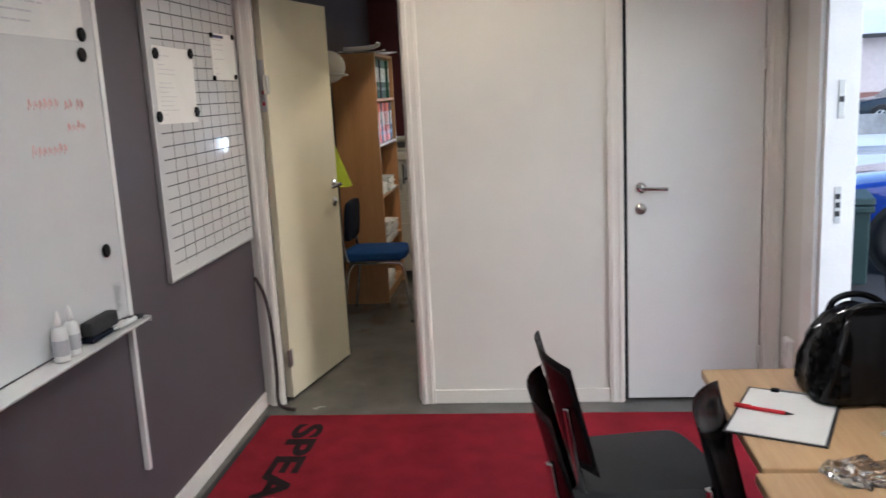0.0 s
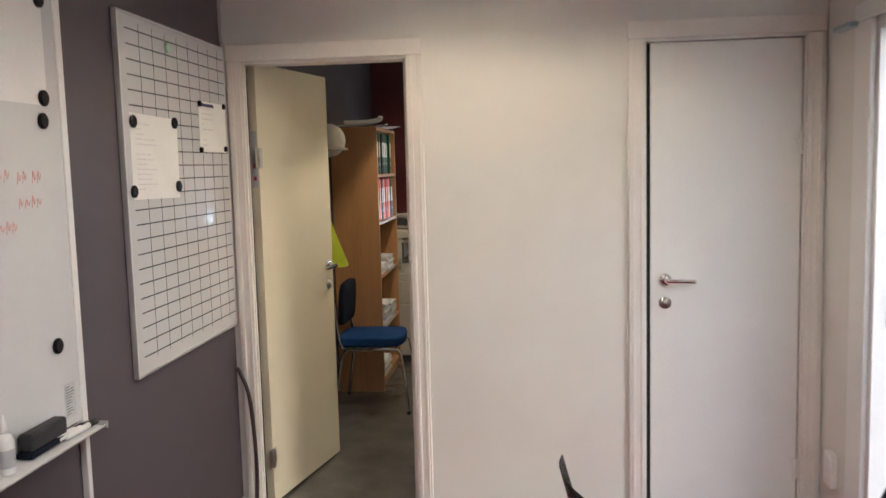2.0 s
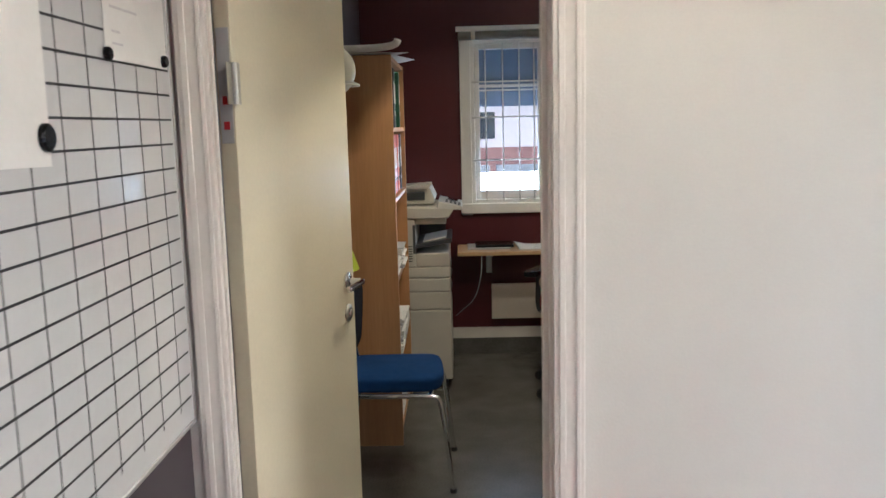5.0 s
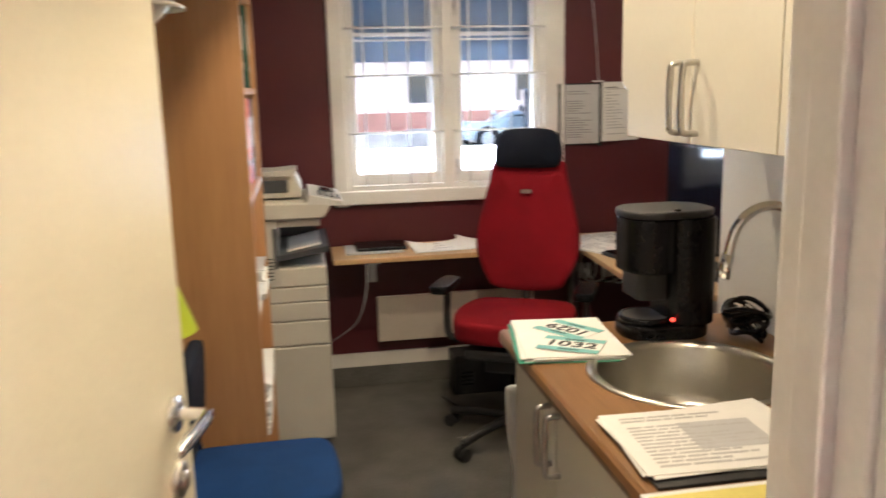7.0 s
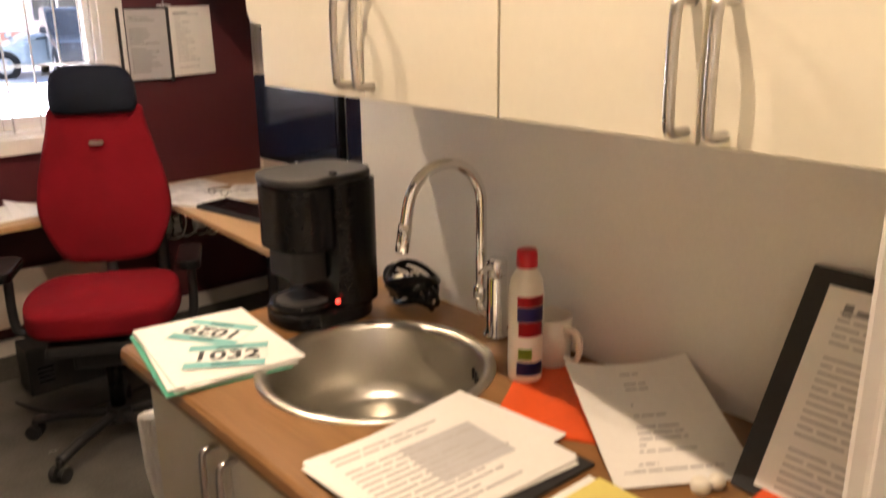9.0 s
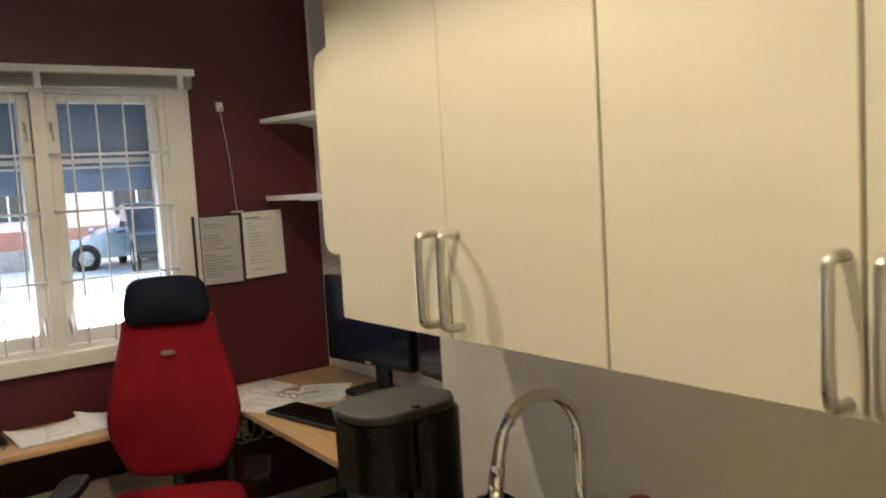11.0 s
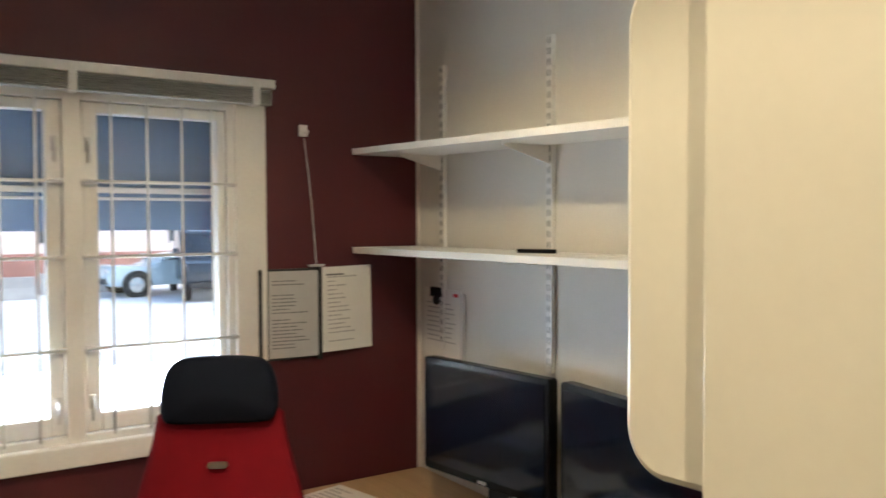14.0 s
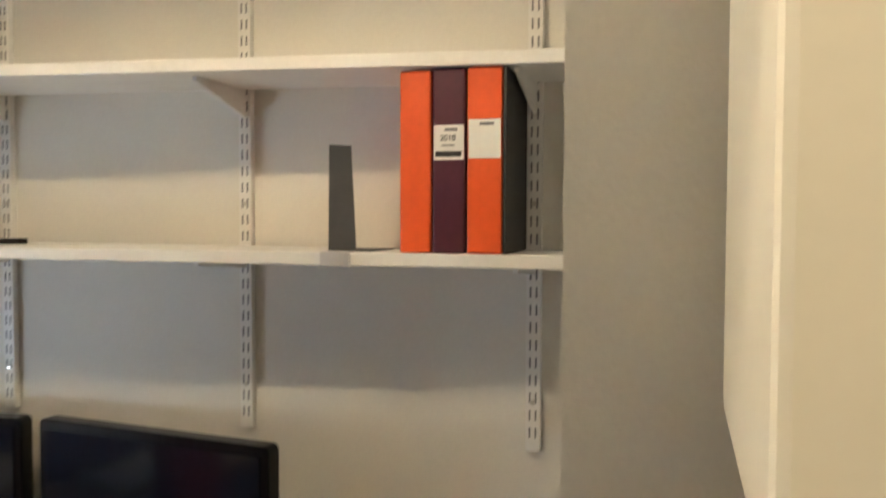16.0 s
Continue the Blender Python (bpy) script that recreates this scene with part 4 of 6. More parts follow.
solid("hi_vis_vest", cloth_fall(0.02, 0.205, 1.34, 1.60, 0.97, 1.36, 2), M_HIVIS, "yellow high-visibility vest hanging on the wall", "vest", smooth=True)
solid("dark_jacket", cloth_fall(0.02, 0.16, 1.05, 1.40, 0.55, 1.55, 5), M_NAVY, "dark jacket hanging on the wall", "jacket", smooth=True)

# ---- copier ----
cp = thing("office_copier", (0.27, 3.12, 0), "light grey floor-standing office copier with paper drawers", "copier")
C0, C1, CXR = 2.86, 3.36, 0.555
part("body", box(0.02, CXR, C0, C1, 0.055, 0.47, 0.008), M_COPIER, cp)
part("base", box(0.05, CXR - 0.03, C0 + 0.03, C1 - 0.03, 0.0, 0.0545, 0.004), M_COPIERD, cp, "dark blue-grey base")
for z0, z1 in ((0.472, 0.575), (0.577, 0.655), (0.657, 0.72)):
    dr = part("paper_drawer", box(0.022, CXR - 0.002, C0 + 0.001, C1 - 0.001, z0, z1, 0.006), M_COPIER, cp)
    part("grip", box(CXR - 0.002, CXR + 0.004, C0 + 0.12, C1 - 0.12, z1 - 0.022, z1 - 0.008, 0.002), M_COPIERD, dr)
upper = box(0.022, 0.36, C0 + 0.001, C1 - 0.001, 0.722, 1.0, 0.006)
box(0.36, CXR - 0.003, C0 + 0.001, C1 - 0.001, 0.722, 0.80, 0.006, bm=upper)
box(0.36, CXR - 0.02, C0 + 0.02, C1 - 0.001, 0.965, 1.0, 0.004, bm=upper)
part("print_unit", upper, M_COPIER, cp)
part("output_tray", prism([(0.361, 0.83), (CXR + 0.01, 0.86), (CXR + 0.01, 0.885), (0.361, 0.85)], 'y', C0 + 0.004, C1 - 0.05), M_COPIERD, cp, "dark output tray")
part("tray_paper", prism([(0.40, 0.857), (CXR - 0.02, 0.882), (CXR - 0.02, 0.888), (0.40, 0.863)], 'y', C0 + 0.06, C1 - 0.12), M_PAPER, cp)
part("bay_back", box(0.345, 0.36, C0 - 0.001, C0 + 0.004, 0.80, 0.965), M_COPIERD, cp)
part("bay_wall", box(0.361, CXR - 0.03, C1 - 0.045, C1 - 0.03, 0.80, 0.965), M_COPIERD, cp, "dark inside of the paper bay")
part("scanner", prism([(0.02, 1.0005), (CXR - 0.005, 1.0005), (CXR + 0.03, 1.055), (CXR - 0.03, 1.062), (0.02, 1.07)], 'y', C0 - 0.012, C1 + 0.005, 0.006), M_COPIER, cp)
part("control_panel", prism([(CXR - 0.07, 1.055), (CXR + 0.075, 1.045), (CXR + 0.075, 1.066), (CXR - 0.06, 1.098)], 'y', C0 - 0.012, C1 - 0.10, 0.004), mat("pale_panel_plastic", (0.55, 0.55, 0.53), 0.4), cp, "sloping control panel")
for i in range(4):
    for j in range(5):
        part("key", moved(box(-0.007, 0.007, -0.009, 0.009, 0, 0.004, 0.001), pose(CXR + 0.058 - 0.024 * i, C0 + 0.03 + 0.026 * j, 1.0725 + 0.0062 * i, 0, 13, 0)), M_COPIERD, cp)
part("display", moved(box(-0.03, 0.03, -0.05, 0.05, 0, 0.003), pose(CXR + 0.02, C0 + 0.26, 1.0835, 0, 13, 0)), M_SCREEN, cp, "dark display")
part("document_feeder", prism([(0.03, 1.0705), (CXR - 0.09, 1.0705), (CXR - 0.08, 1.10), (CXR - 0.11, 1.165), (0.16, 1.17), (0.03, 1.15)], 'y', C0 + 0.12, C1, 0.008), M_COPIER, cp)
part("feeder_tray", prism([(0.20, 1.168), (CXR - 0.12, 1.160), (CXR - 0.10, 1.185), (CXR - 0.105, 1.19), (0.20, 1.176)], 'y', C0 + 0.10, C0 + 0.30, 0.002), M_COPIER, cp)
part("feeder_slot", box(0.12, CXR - 0.14, C0 + 0.112, C0 + 0.121, 1.095, 1.145, 0.004), M_COPIERD, cp, "dark feeder slot")
for k in range(7):
    part("vent", box(0.26, 0.34, C0 - 0.001, C0 + 0.002, 0.755 + 0.014 * k, 0.760 + 0.014 * k), M_COPIERD, cp)

# ---- desks ----
dk = thing("corner_desk", (2.06, 2.9, 0), "birch corner desk on grey steel legs, papers on it", "desk")
part("top", prism([(2.409, 2.235), (1.735, 2.235), (1.715, 2.25), (1.76, 3.25), (1.74, 3.40), (1.76, 3.594), (2.409, 3.594)], 'z', 0.715, 0.74, 0.003), M_DESK, dk)
for x, y in ((1.80, 2.30), (2.36, 2.30), (1.82, 3.50), (2.36, 3.50)):
    part("leg", cyl((x, y, 0.0), (x, y, 0.7145), 0.025, 16), mat("grey_steel", (0.12, 0.12, 0.13), 0.4, metal=0.5) if x == 1.80 and y < 3 else bpy.data.materials["grey_steel"], dk)
part("rail", box(2.30, 2.33, 2.30, 3.50, 0.66, 0.7145), bpy.data.materials["grey_steel"], dk)
d2 = thing("window_desk", (1.17, 3.4, 0.70), "narrow birch wall desk under the window", "desk")
part("top", box(0.595, 1.738, 3.245, 3.594, 0.718, 0.742, 0.004), M_DESK, d2)
for x in (0.80, 1.60):
    br = box(x - 0.018, x + 0.018, 3.588, 3.595, 0.55, 0.7175, 0.002)
    box(x - 0.015, x + 0.015, 3.30, 3.588, 0.703, 0.7175, 0.002, bm=br)
    part("bracket", br, M_ALU, d2, "pale metal wall bracket")
rd = thing("radiator", (1.2, 3.57, 0.25), "flat cream panel radiator on the wall", "radiator")
part("panel", box(0.812, 1.62, 3.53, 3.553, 0.252, 0.485, 0.004), M_RADIATOR, rd)
part("fins", box(0.83, 1.60, 3.554, 3.585, 0.265, 0.475, 0.003), M_RADIATOR, rd)
for x in (0.95, 1.5):
    part("bracket", box(x - 0.015, x + 0.015, 3.585, 3.6095, 0.30, 0.45), M_RADIATOR, rd)

# ---- monitors ----
def monitor(m, label):
    o = thing("computer_monitor", m, label, "monitor", "monitors on the desk")
    b = prism(rounded(0.545, 0.365, 0.012, 3, 0, 0.305), 'y', -0.006, 0.03, 0.003)
    part("housing", b, M_BLACK, o, "", False, True)
    part("screen", box(-0.254, 0.254, -0.0085, -0.0064, 0.147, 0.468), M_SCREEN, o, "switched-off dark screen", False, True)
    part("badge", box(-0.018, 0.018, -0.008, -0.0064, 0.128, 0.137), M_ALU, o, "", False, True)
    part("back", box(-0.16, 0.16, 0.03, 0.06, 0.19, 0.42, 0.01), M_BLACKM, o, "", False, True)
    part("stand", box(-0.045, 0.045, 0.06, 0.085, 0.012, 0.33, 0.008), M_BLACKM, o, "", False, True)
    part("foot", prism(rounded(0.26, 0.19, 0.05, 5, 0, 0.03), 'z', 0.0, 0.012, 0.003), M_BLACKM, o, "", False, True)
    return o


def stand_at(a, b, z):
    """Pose of a monitor whose upper corners lie over a and b, seen from the room."""
    a, b = Vector(a), Vector(b)
    d = b - a
    return pose((a.x + b.x) / 2, (a.y + b.y) / 2, z, 0, 0, math.degrees(math.atan2(d.y, d.x)))


monitor(stand_at((2.205, 3.255), (2.275, 2.69), 0.7405), "black flat computer monitor, switched off, on the desk")
monitor(stand_at((2.285, 2.665), (2.228, 2.130), 0.7405), "black flat computer monitor, switched off, on the desk")

# ---- wall shelves ----
for k, y in enumerate((3.43, 2.85, 2.267, 1.687)):
    u = thing("shelf_upright", (2.40, y, 1.22), "white slotted steel shelf upright on the wall", "shelf rail", "shelf uprights")
    part("channel", box(2.394, 2.4095, y - 0.0135, y + 0.0135, 1.21, 2.22, 0.001), M_FRAMEW, u)
    sl = bmesh.new()
    z = 1.235
    while z < 2.20:
        for dy in (-0.0055, 0.0055):
            box(2.3932, 2.3944, y + dy - 0.0017, y + dy + 0.0017, z, z + 0.019, bm=sl)
        z += 0.032
    tagged(part("slot_pattern", sl, M_INK, u, "rows of dark slots"), kind="stuff")
for z, nm in ((1.555, "lower"), (1.905, "upper")):
    sh = thing("wall_shelf", (2.31, 2.66, z), "white laminated wall shelf on steel brackets", "shelf", "wall shelves")
    low = nm == "lower"
    bm = prism([(2.392, 1.535), (2.392, 3.6), (2.125, 3.6), (2.205, 1.535)], 'z', z, z + 0.022, 0.002)
    sag = 0.0 if low else 0.032
    for v in bm.verts:
        v.co.z -= sag * (3.6 - v.co.y) / 2.065
    part("board", bm, M_FRAMEW, sh)
    for y in (3.43, 2.85, 2.267, 1.687):
        zb = z - sag * (3.6 - y) / 2.065
        depth = 0.022 if low else 0.055
        part("bracket", prism([(2.3935, zb - 0.001), (2.22, zb - 0.001), (2.22, zb - 0.008), (2.3935, zb - depth)], 'y', y - 0.004, y + 0.004), M_FRAMEW, sh, "white steel bracket")
    if low:
        for y in (3.43, 2.85, 2.267, 1.687):
            for zs in (1.30, 1.66):
                part("screw", cyl((2.3925, y, zs), (2.3942, y, zs), 0.005, 10), M_STEEL, sh, "small steel screw")


# ---- ceiling lamps: open-bottomed shades with straight sides ----
def ceiling_lamp(x, y, hw, hl_, rim, bulb, label, tone):
    o = thing("ceiling_lamp", (x, y, CEIL), label, "ceiling lamp", "ceiling lamps")
    top = bulb + 0.07
    for sx in (-1, 1):
        part("shade_side", box(x + sx * hw - 0.003, x + sx * hw + 0.003, y - hl_, y + hl_, rim, top, 0.001), tone, o)
        part("shade_end", box(x - hw + 0.0035, x + hw - 0.0035, y + sx * hl_ - 0.003, y + sx * hl_ + 0.003, rim, top, 0.001), tone, o)
    part("shade_top", box(x - hw - 0.003, x + hw + 0.003, y - hl_ - 0.003, y + hl_ + 0.003, top + 0.0005, top + 0.006, 0.001), tone, o)
    part("stem", cyl((x, y, top + 0.0065), (x, y, CEIL - 0.02), 0.012, 12), M_FRAMEW, o)
    part("rose", cyl((x, y, CEIL - 0.02), (x, y, CEIL - 0.0005), 0.05, 20), M_FRAMEW, o)
    part("socket", cyl((x, y, bulb + 0.04), (x, y, top), 0.02, 14), M_FRAMEW, o)


for lx, ly, hw, hl_, rim, bulb, watts, tone, ball_size in LAMPS:
    if hw < 0.15:
        ceiling_lamp(lx, ly, hw, hl_, rim, bulb, "narrow black straight-sided ceiling lamp with a warm bulb", M_BLACKM)
    else:
        ceiling_lamp(lx, ly, hw, hl_, rim, bulb, "white straight-sided ceiling lamp with a warm bulb", M_FRAMEW)

# ---- paper towel dispenser on the cabinet end ----
tdp = thing("towel_dispenser", (1.37, 1.31, 1.48), "cream plastic paper towel dispenser with rounded corners", "dispenser")
out = []
for k in range(7):
    a = radians(90 * k / 6)
    out.append((1.373 + 0.035 * math.sin(a), 1.52 - 0.035 * math.cos(a)))
for k in range(7):
    a = radians(90 * k / 6)
    out.append((1.373 + 0.035 * math.cos(a), 1.810 + 0.035 * math.sin(a)))
side = [(1.3275, 1.487)] + out + [(1.3275, 1.856)]
part("cover", prism(side, 'x', 1.212, 1.50, 0.006), M_CREAM, tdp)
part("back_plate", box(1.216, 1.496, 1.3263, 1.3273, 1.495, 1.850), M_GREYP, tdp, "thin grey mounting plate")

# ---- whiteboards ----
wb = thing("planning_board", (0.01, -0.494, 0.88), "white planning board ruled with black grid lines", "whiteboard")
Y0, Y1, Z0, Z1 = -0.976, -0.013, 0.878, 2.098
part("panel", box(0.004, 0.018, Y0 + 0.006, Y1 - 0.006, Z0 + 0.006, Z1 - 0.006), M_BOARD, wb)
fb = box(0.0015, 0.0215, Y0, Y0 + 0.010, Z0, Z1, 0.002)
box(0.0015, 0.0215, Y1 - 0.010, Y1, Z0, Z1, 0.002, bm=fb)
box(0.0015, 0.0215, Y0 + 0.010, Y1 - 0.010, Z0, Z0 + 0.010, 0.002, bm=fb)
box(0.0015, 0.0215, Y0 + 0.010, Y1 - 0.010, Z1 - 0.010, Z1, 0.002, bm=fb)
part("frame", fb, M_ALU, wb, "thin aluminium frame")
nrow, ncol = 23, 8
for k in range(nrow):
    z = Z1 - 0.055 - k * (Z1 - Z0 - 0.12) / (nrow - 1)
    part("grid_line", box(0.0181, 0.0187, Y0 + 0.055, Y1 - 0.02, z - 0.0021, z + 0.0021), M_BLACKI, wb)
for k in range(ncol):
    y = Y0 + 0.155 + k * 0.103
    part("grid_line", box(0.0181, 0.0186, y - 0.0014, y + 0.0014, Z0 + 0.05, Z1 - 0.03), M_BLACKI, wb)


def on_west(x, y, z, turn=0):
    """A pose for flat things on the west wall: local x runs to +y, local y up."""
    return Matrix.Translation((x, y, z)) @ Matrix(((0, 0, 1, 0), (1, 0, 0, 0), (0, 1, 0, 0), (0, 0, 0, 1))) @ pose(0, 0, 0, 0, 0, turn)


def pinned(name, x, y0, y1, z0, z1, rows, seed, label, turn=0, heading=False):
    o = thing(name, (x, (y0 + y1) / 2, (z0 + z1) / 2), label, "paper")
    m = on_west(x, (y0 + y1) / 2, (z0 + z1) / 2, turn)
    w, h = y1 - y0, z1 - z0
    part("sheet", sheet(w, h, m, 0.001), M_PAPER, o)
    part("print", print_lines(w * 0.8, h * 0.82, m, rows, seed, 0.0012, 0.1, 0.55, 0.2), M_FAINT, o, "faint printed lines")
    if heading:
        part("heading", moved(box(-w * 0.42, w * 0.05, h * 0.40, h * 0.46, 0.0012, 0.0016), m), mat("navy_print", (0.02, 0.03, 0.12), 0.6), o, "dark blue printed heading bar")
    return o


def magnet(y, z, r=0.019, x=0.0188, tone=None):
    solid("board_magnet", moved(lathe([(r, 0), (r, 0.006), (r * 0.8, 0.009), (r * 0.3, 0.0092)], (0, 0, 0), 18), on_west(x, y, z)), tone or M_BLACK, "small round black board magnet", "magnet", "magnets on the boards", smooth=False)


pinned("pinned_sheet", 0.0189, -0.93, -0.555, 1.475, 1.765, 14, 3, "white printed sheet held by four magnets", -1)
pinned("pinned_sheet", 0.0189, -0.335, -0.04, 1.645, 1.85, 8, 5, "white printed notice with a dark heading", 0, True)
for y, z in ((-0.908, 1.738), (-0.58, 1.748), (-0.93, 1.506), (-0.572, 1.514)):
    magnet(y, z, 0.021, 0.0202)
for y, z in ((-0.33, 1.838), (-0.062, 1.842), (-0.335, 1.653), (-0.062, 1.66)):
    magnet(y, z, 0.012, 0.0202)
magnet(-0.60, 2.02, 0.02, tone=mat("pale_green_magnet", (0.45, 0.65, 0.5), 0.4))

wa = thing("whiteboard", (0.01, -2.3, 0.84), "large whiteboard with red marker writing and pen tray", "whiteboard")
A0, A1, AZ0, AZ1 = -3.30, -1.318, 0.852, 2.42
part("panel", box(0.004, 0.024, A0 + 0.01, A1 - 0.03, AZ0 + 0.01, AZ1 - 0.01), M_BOARD, wa)
part("frame", box(0.0015, 0.029, A1 - 0.03, A1 - 0.012, AZ0, AZ1, 0.003), M_FRAMEW, wa)
part("frame", box(0.0015, 0.027, A0, A0 + 0.018, AZ0, AZ1, 0.003), M_FRAMEW, wa)
part("frame", box(0.0015, 0.027, A0, A1 - 0.03, AZ1 - 0.018, AZ1, 0.003), M_FRAMEW, wa)
part("wall_track", box(0.0008, 0.022, A1 - 0.010, A1 + 0.012, 0.285, 2.62, 0.003), M_FRAMEW, wa, "white upright wall track")
part("pen_tray", prism([(0.0245, 0.85), (0.095, 0.842), (0.105, 0.850), (0.105, 0.855), (0.095, 0.849), (0.0245, 0.857)], 'y', A0, A1 - 0.045), M_FRAMEW, wa, "shallow pen tray")
part("tray_end", box(0.0245, 0.11, A1 - 0.045, A1 - 0.040, 0.842, 0.862, 0.001), M_ALU, wa)
part("maker_plate", box(0.0241, 0.0246, -1.425, -1.372, 0.885, 0.985), M_GREYP, wa, "small printed grey label")
part("plate_print", print_lines(0.042, 0.085, on_west(0.0241, -1.398, 0.935), 11, 4, 0.0006, 0.4, 1, 0.4), M_INK, wa)
# red marker scrawl, unreadable
M_REDM = mat("faded_red_marker", (0.72, 0.36, 0.34), 0.6, vary=0.15, scale=40, bump=0)
rs = random.Random(12)
for y0, y1, z in ((-1.75, -1.60, 1.565), (-1.565, -1.525, 1.56), (-1.50, -1.455, 1.56), (-1.565, -1.48, 1.495), (-1.76, -1.59, 1.435)):
    y = y0
    while y < y1:
        wd = rs.uniform(0.016, 0.026)
        hh = rs.uniform(0.018, 0.034)
        part("marker_stroke", tube([(0.0243, y, z - 0.012), (0.0243, y + wd * 0.35, z + hh), (0.0243, y + wd * 0.6, z - 0.010), (0.0243, y + wd, z + hh * 0.4)], 0.0012, 5, smooth=2), M_REDM, wa)
        y += wd + 0.006
pinned("pinned_sheet", 0.0243, -1.86, -1.405, 1.755, 2.05, 9, 8, "large white sheet held by magnets on the whiteboard")
for y, z in ((-1.418, 2.035), (-1.426, 1.774), (-1.437, 1.713), (-1.445, 1.10), (-1.82, 2.04)):
    magnet(y, z, 0.022, 0.0254)
er = thing("board_eraser", (0.06, -1.58, 0.857), "black felt board eraser on the pen tray", "eraser")
part("felt", box(0.028, 0.072, -1.665, -1.49, 0.8575, 0.873, 0.003), M_NAVY, er)
part("grip", box(0.030, 0.070, -1.66, -1.495, 0.8735, 0.92, 0.008), M_BLACKM, er)
for k, (y, tone) in enumerate(((-1.47, "blue"), (-1.455, "green"), (-1.43, "black"))):
    pm = thing("board_marker", (0.06, y, 0.856), "white board marker pen with dark cap", "marker", "pens on the tray")
    part("barrel", cyl((0.055 + 0.01 * k, y - 0.085, 0.866), (0.06 + 0.01 * k, y + 0.02, 0.866), 0.008, 12), M_PAPER, pm, "", True)
    part("cap", cyl((0.06 + 0.01 * k, y + 0.0205, 0.866), (0.063 + 0.01 * k, y + 0.055, 0.866), 0.0088, 12), M_BLACKM, pm, "", True)
for k, y in enumerate((-1.755, -1.815)):
    sp = thing("cleaner_bottle", (0.062, y, 0.857), "small white cleaner bottle with pointed nozzle", "bottle", "bottles on the tray")
    part("flask", lathe([(0.020, 0.857), (0.022, 0.862), (0.022, 0.935), (0.018, 0.95), (0.009, 0.957)], (0.062, y, 0), 20), M_PAPER, sp, "", True)
    part("nozzle", lathe([(0.010, 0.957), (0.009, 0.968), (0.003, 1.0), (0.002, 1.001)], (0.062, y, 0), 16), M_FRAMEW, sp, "", True)
    part("print", lathe([(0.0222, 0.875), (0.0224, 0.876), (0.0224, 0.918), (0.0222, 0.919)], (0.062, y, 0), 20), M_GREYP, sp, "grey printed band", True)
# cable that comes out of the corner
solid("power_cable", tube([(0.012, -0.03, 0.68), (0.03, -0.04, 0.66), (0.065, -0.045, 0.58), (0.082, -0.045, 0.40), (0.086, -0.046, 0.18), (0.075, -0.05, 0.03), (0.11, -0.075, 0.012), (0.18, -0.10, 0.012)], 0.009, 10), mat("dark_brown_cable", (0.035, 0.02, 0.02), 0.5), "dark thick cable hanging in the corner", "cable", smooth=True)

# ---- meeting tables, chairs and bags ----
def table(x0, x1, y0, y1, z, label):
    o = thing("meeting_table", ((x0 + x1) / 2, (y0 + y1) / 2, 0), label, "table", "meeting tables")
    part("tabletop", box(x0, x1, y0, y1, z - 0.026, z, 0.004), M_DESK, o)
    part("apron", box(x0 + 0.05, x1 - 0.05, y0 + 0.05, y1 - 0.05, z - 0.06, z - 0.0265), M_BLACKM, o, "dark steel frame under the top")
    for x in (x0 + 0.06, x1 - 0.06):
        for y in (y0 + 0.06, y1 - 0.06):
            part("leg", cyl((x, y, 0.009), (x, y, z - 0.0605), 0.018, 14), M_BLACKM, o)


table(1.862, 2.53, -2.21, -1.578, 0.72, "pale birch meeting table with dark steel legs")
table(1.845, 2.53, -3.6, -2.215, 0.712, "pale birch meeting table with dark steel legs")


def shell_chair(m, label):
    o = thing("meeting_chair", m, label, "chair", "meeting chairs")
    own = bmesh.new()
    n, k2 = 10, 8
    g = []
    for j in range(k2 + 1):
        v = j / k2
        row = []
        for i in range(n + 1):
            u = 2 * i / n - 1
            w = 0.15 + 0.035 * v
            z = 0.50 + 0.34 * v - 0.012 * v * u * u
            x = -0.195 - 0.085 * v + 0.045 * u * u
            row.append(own.verts.new((x, u * w, z)))
        g.append(row)
    for a, b in zip(g, g[1:]):
        for i in range(n):
            own.faces.new((a[i], a[i + 1], b[i + 1], b[i]))
    bmesh.ops.solidify(own, geom=own.faces[:], thickness=0.012)
    part("backrest", own, M_BLACK, o, "curved glossy black backrest", True, True)
    st = cushion(smooth_outline([(0.13, -0.20), (0.20, -0.19), (0.215, -0.05), (0.21, 0.12), (0.18, 0.195), (0.10, 0.21)]), -0.016, 0.016, 0.05)
    part("seat", moved(st, pose(0, 0, 0.45, 90) ), M_RUBBER, o, "black seat", True, True)
    for sy in (-1, 1):
        part("leg", tube([(-0.235, sy * 0.13, 0.70), (-0.20, sy * 0.15, 0.44), (-0.15, sy * 0.19, 0.425), (0.14, sy * 0.19, 0.425), (0.18, sy * 0.19, 0.40), (0.21, sy * 0.20, 0.014)], 0.010, 10), M_CHROME, o, "bent chrome leg tube", True, True)
        part("leg", tube([(-0.14, sy * 0.19, 0.42), (-0.18, sy * 0.195, 0.38), (-0.24, sy * 0.205, 0.014)], 0.010, 10), M_CHROME, o, "", True, True)
        for x, y in ((0.21, 0.20), (-0.24, 0.205)):
            part("foot", cyl((x, sy * y, 0.0092), (x, sy * y, 0.022), 0.013, 12), M_RUBBER, o, "", False, True)
    return o


ch = shell_chair(pose(1.665, -1.64, 0, 0, 0, 12), "black curved-back meeting chair with chrome legs")
copy_thing(ch, pose(2.00, -2.20, 0, 0, 0, -15))
copy_thing(ch, pose(1.640, -2.00, 0, 0, 0, 2))

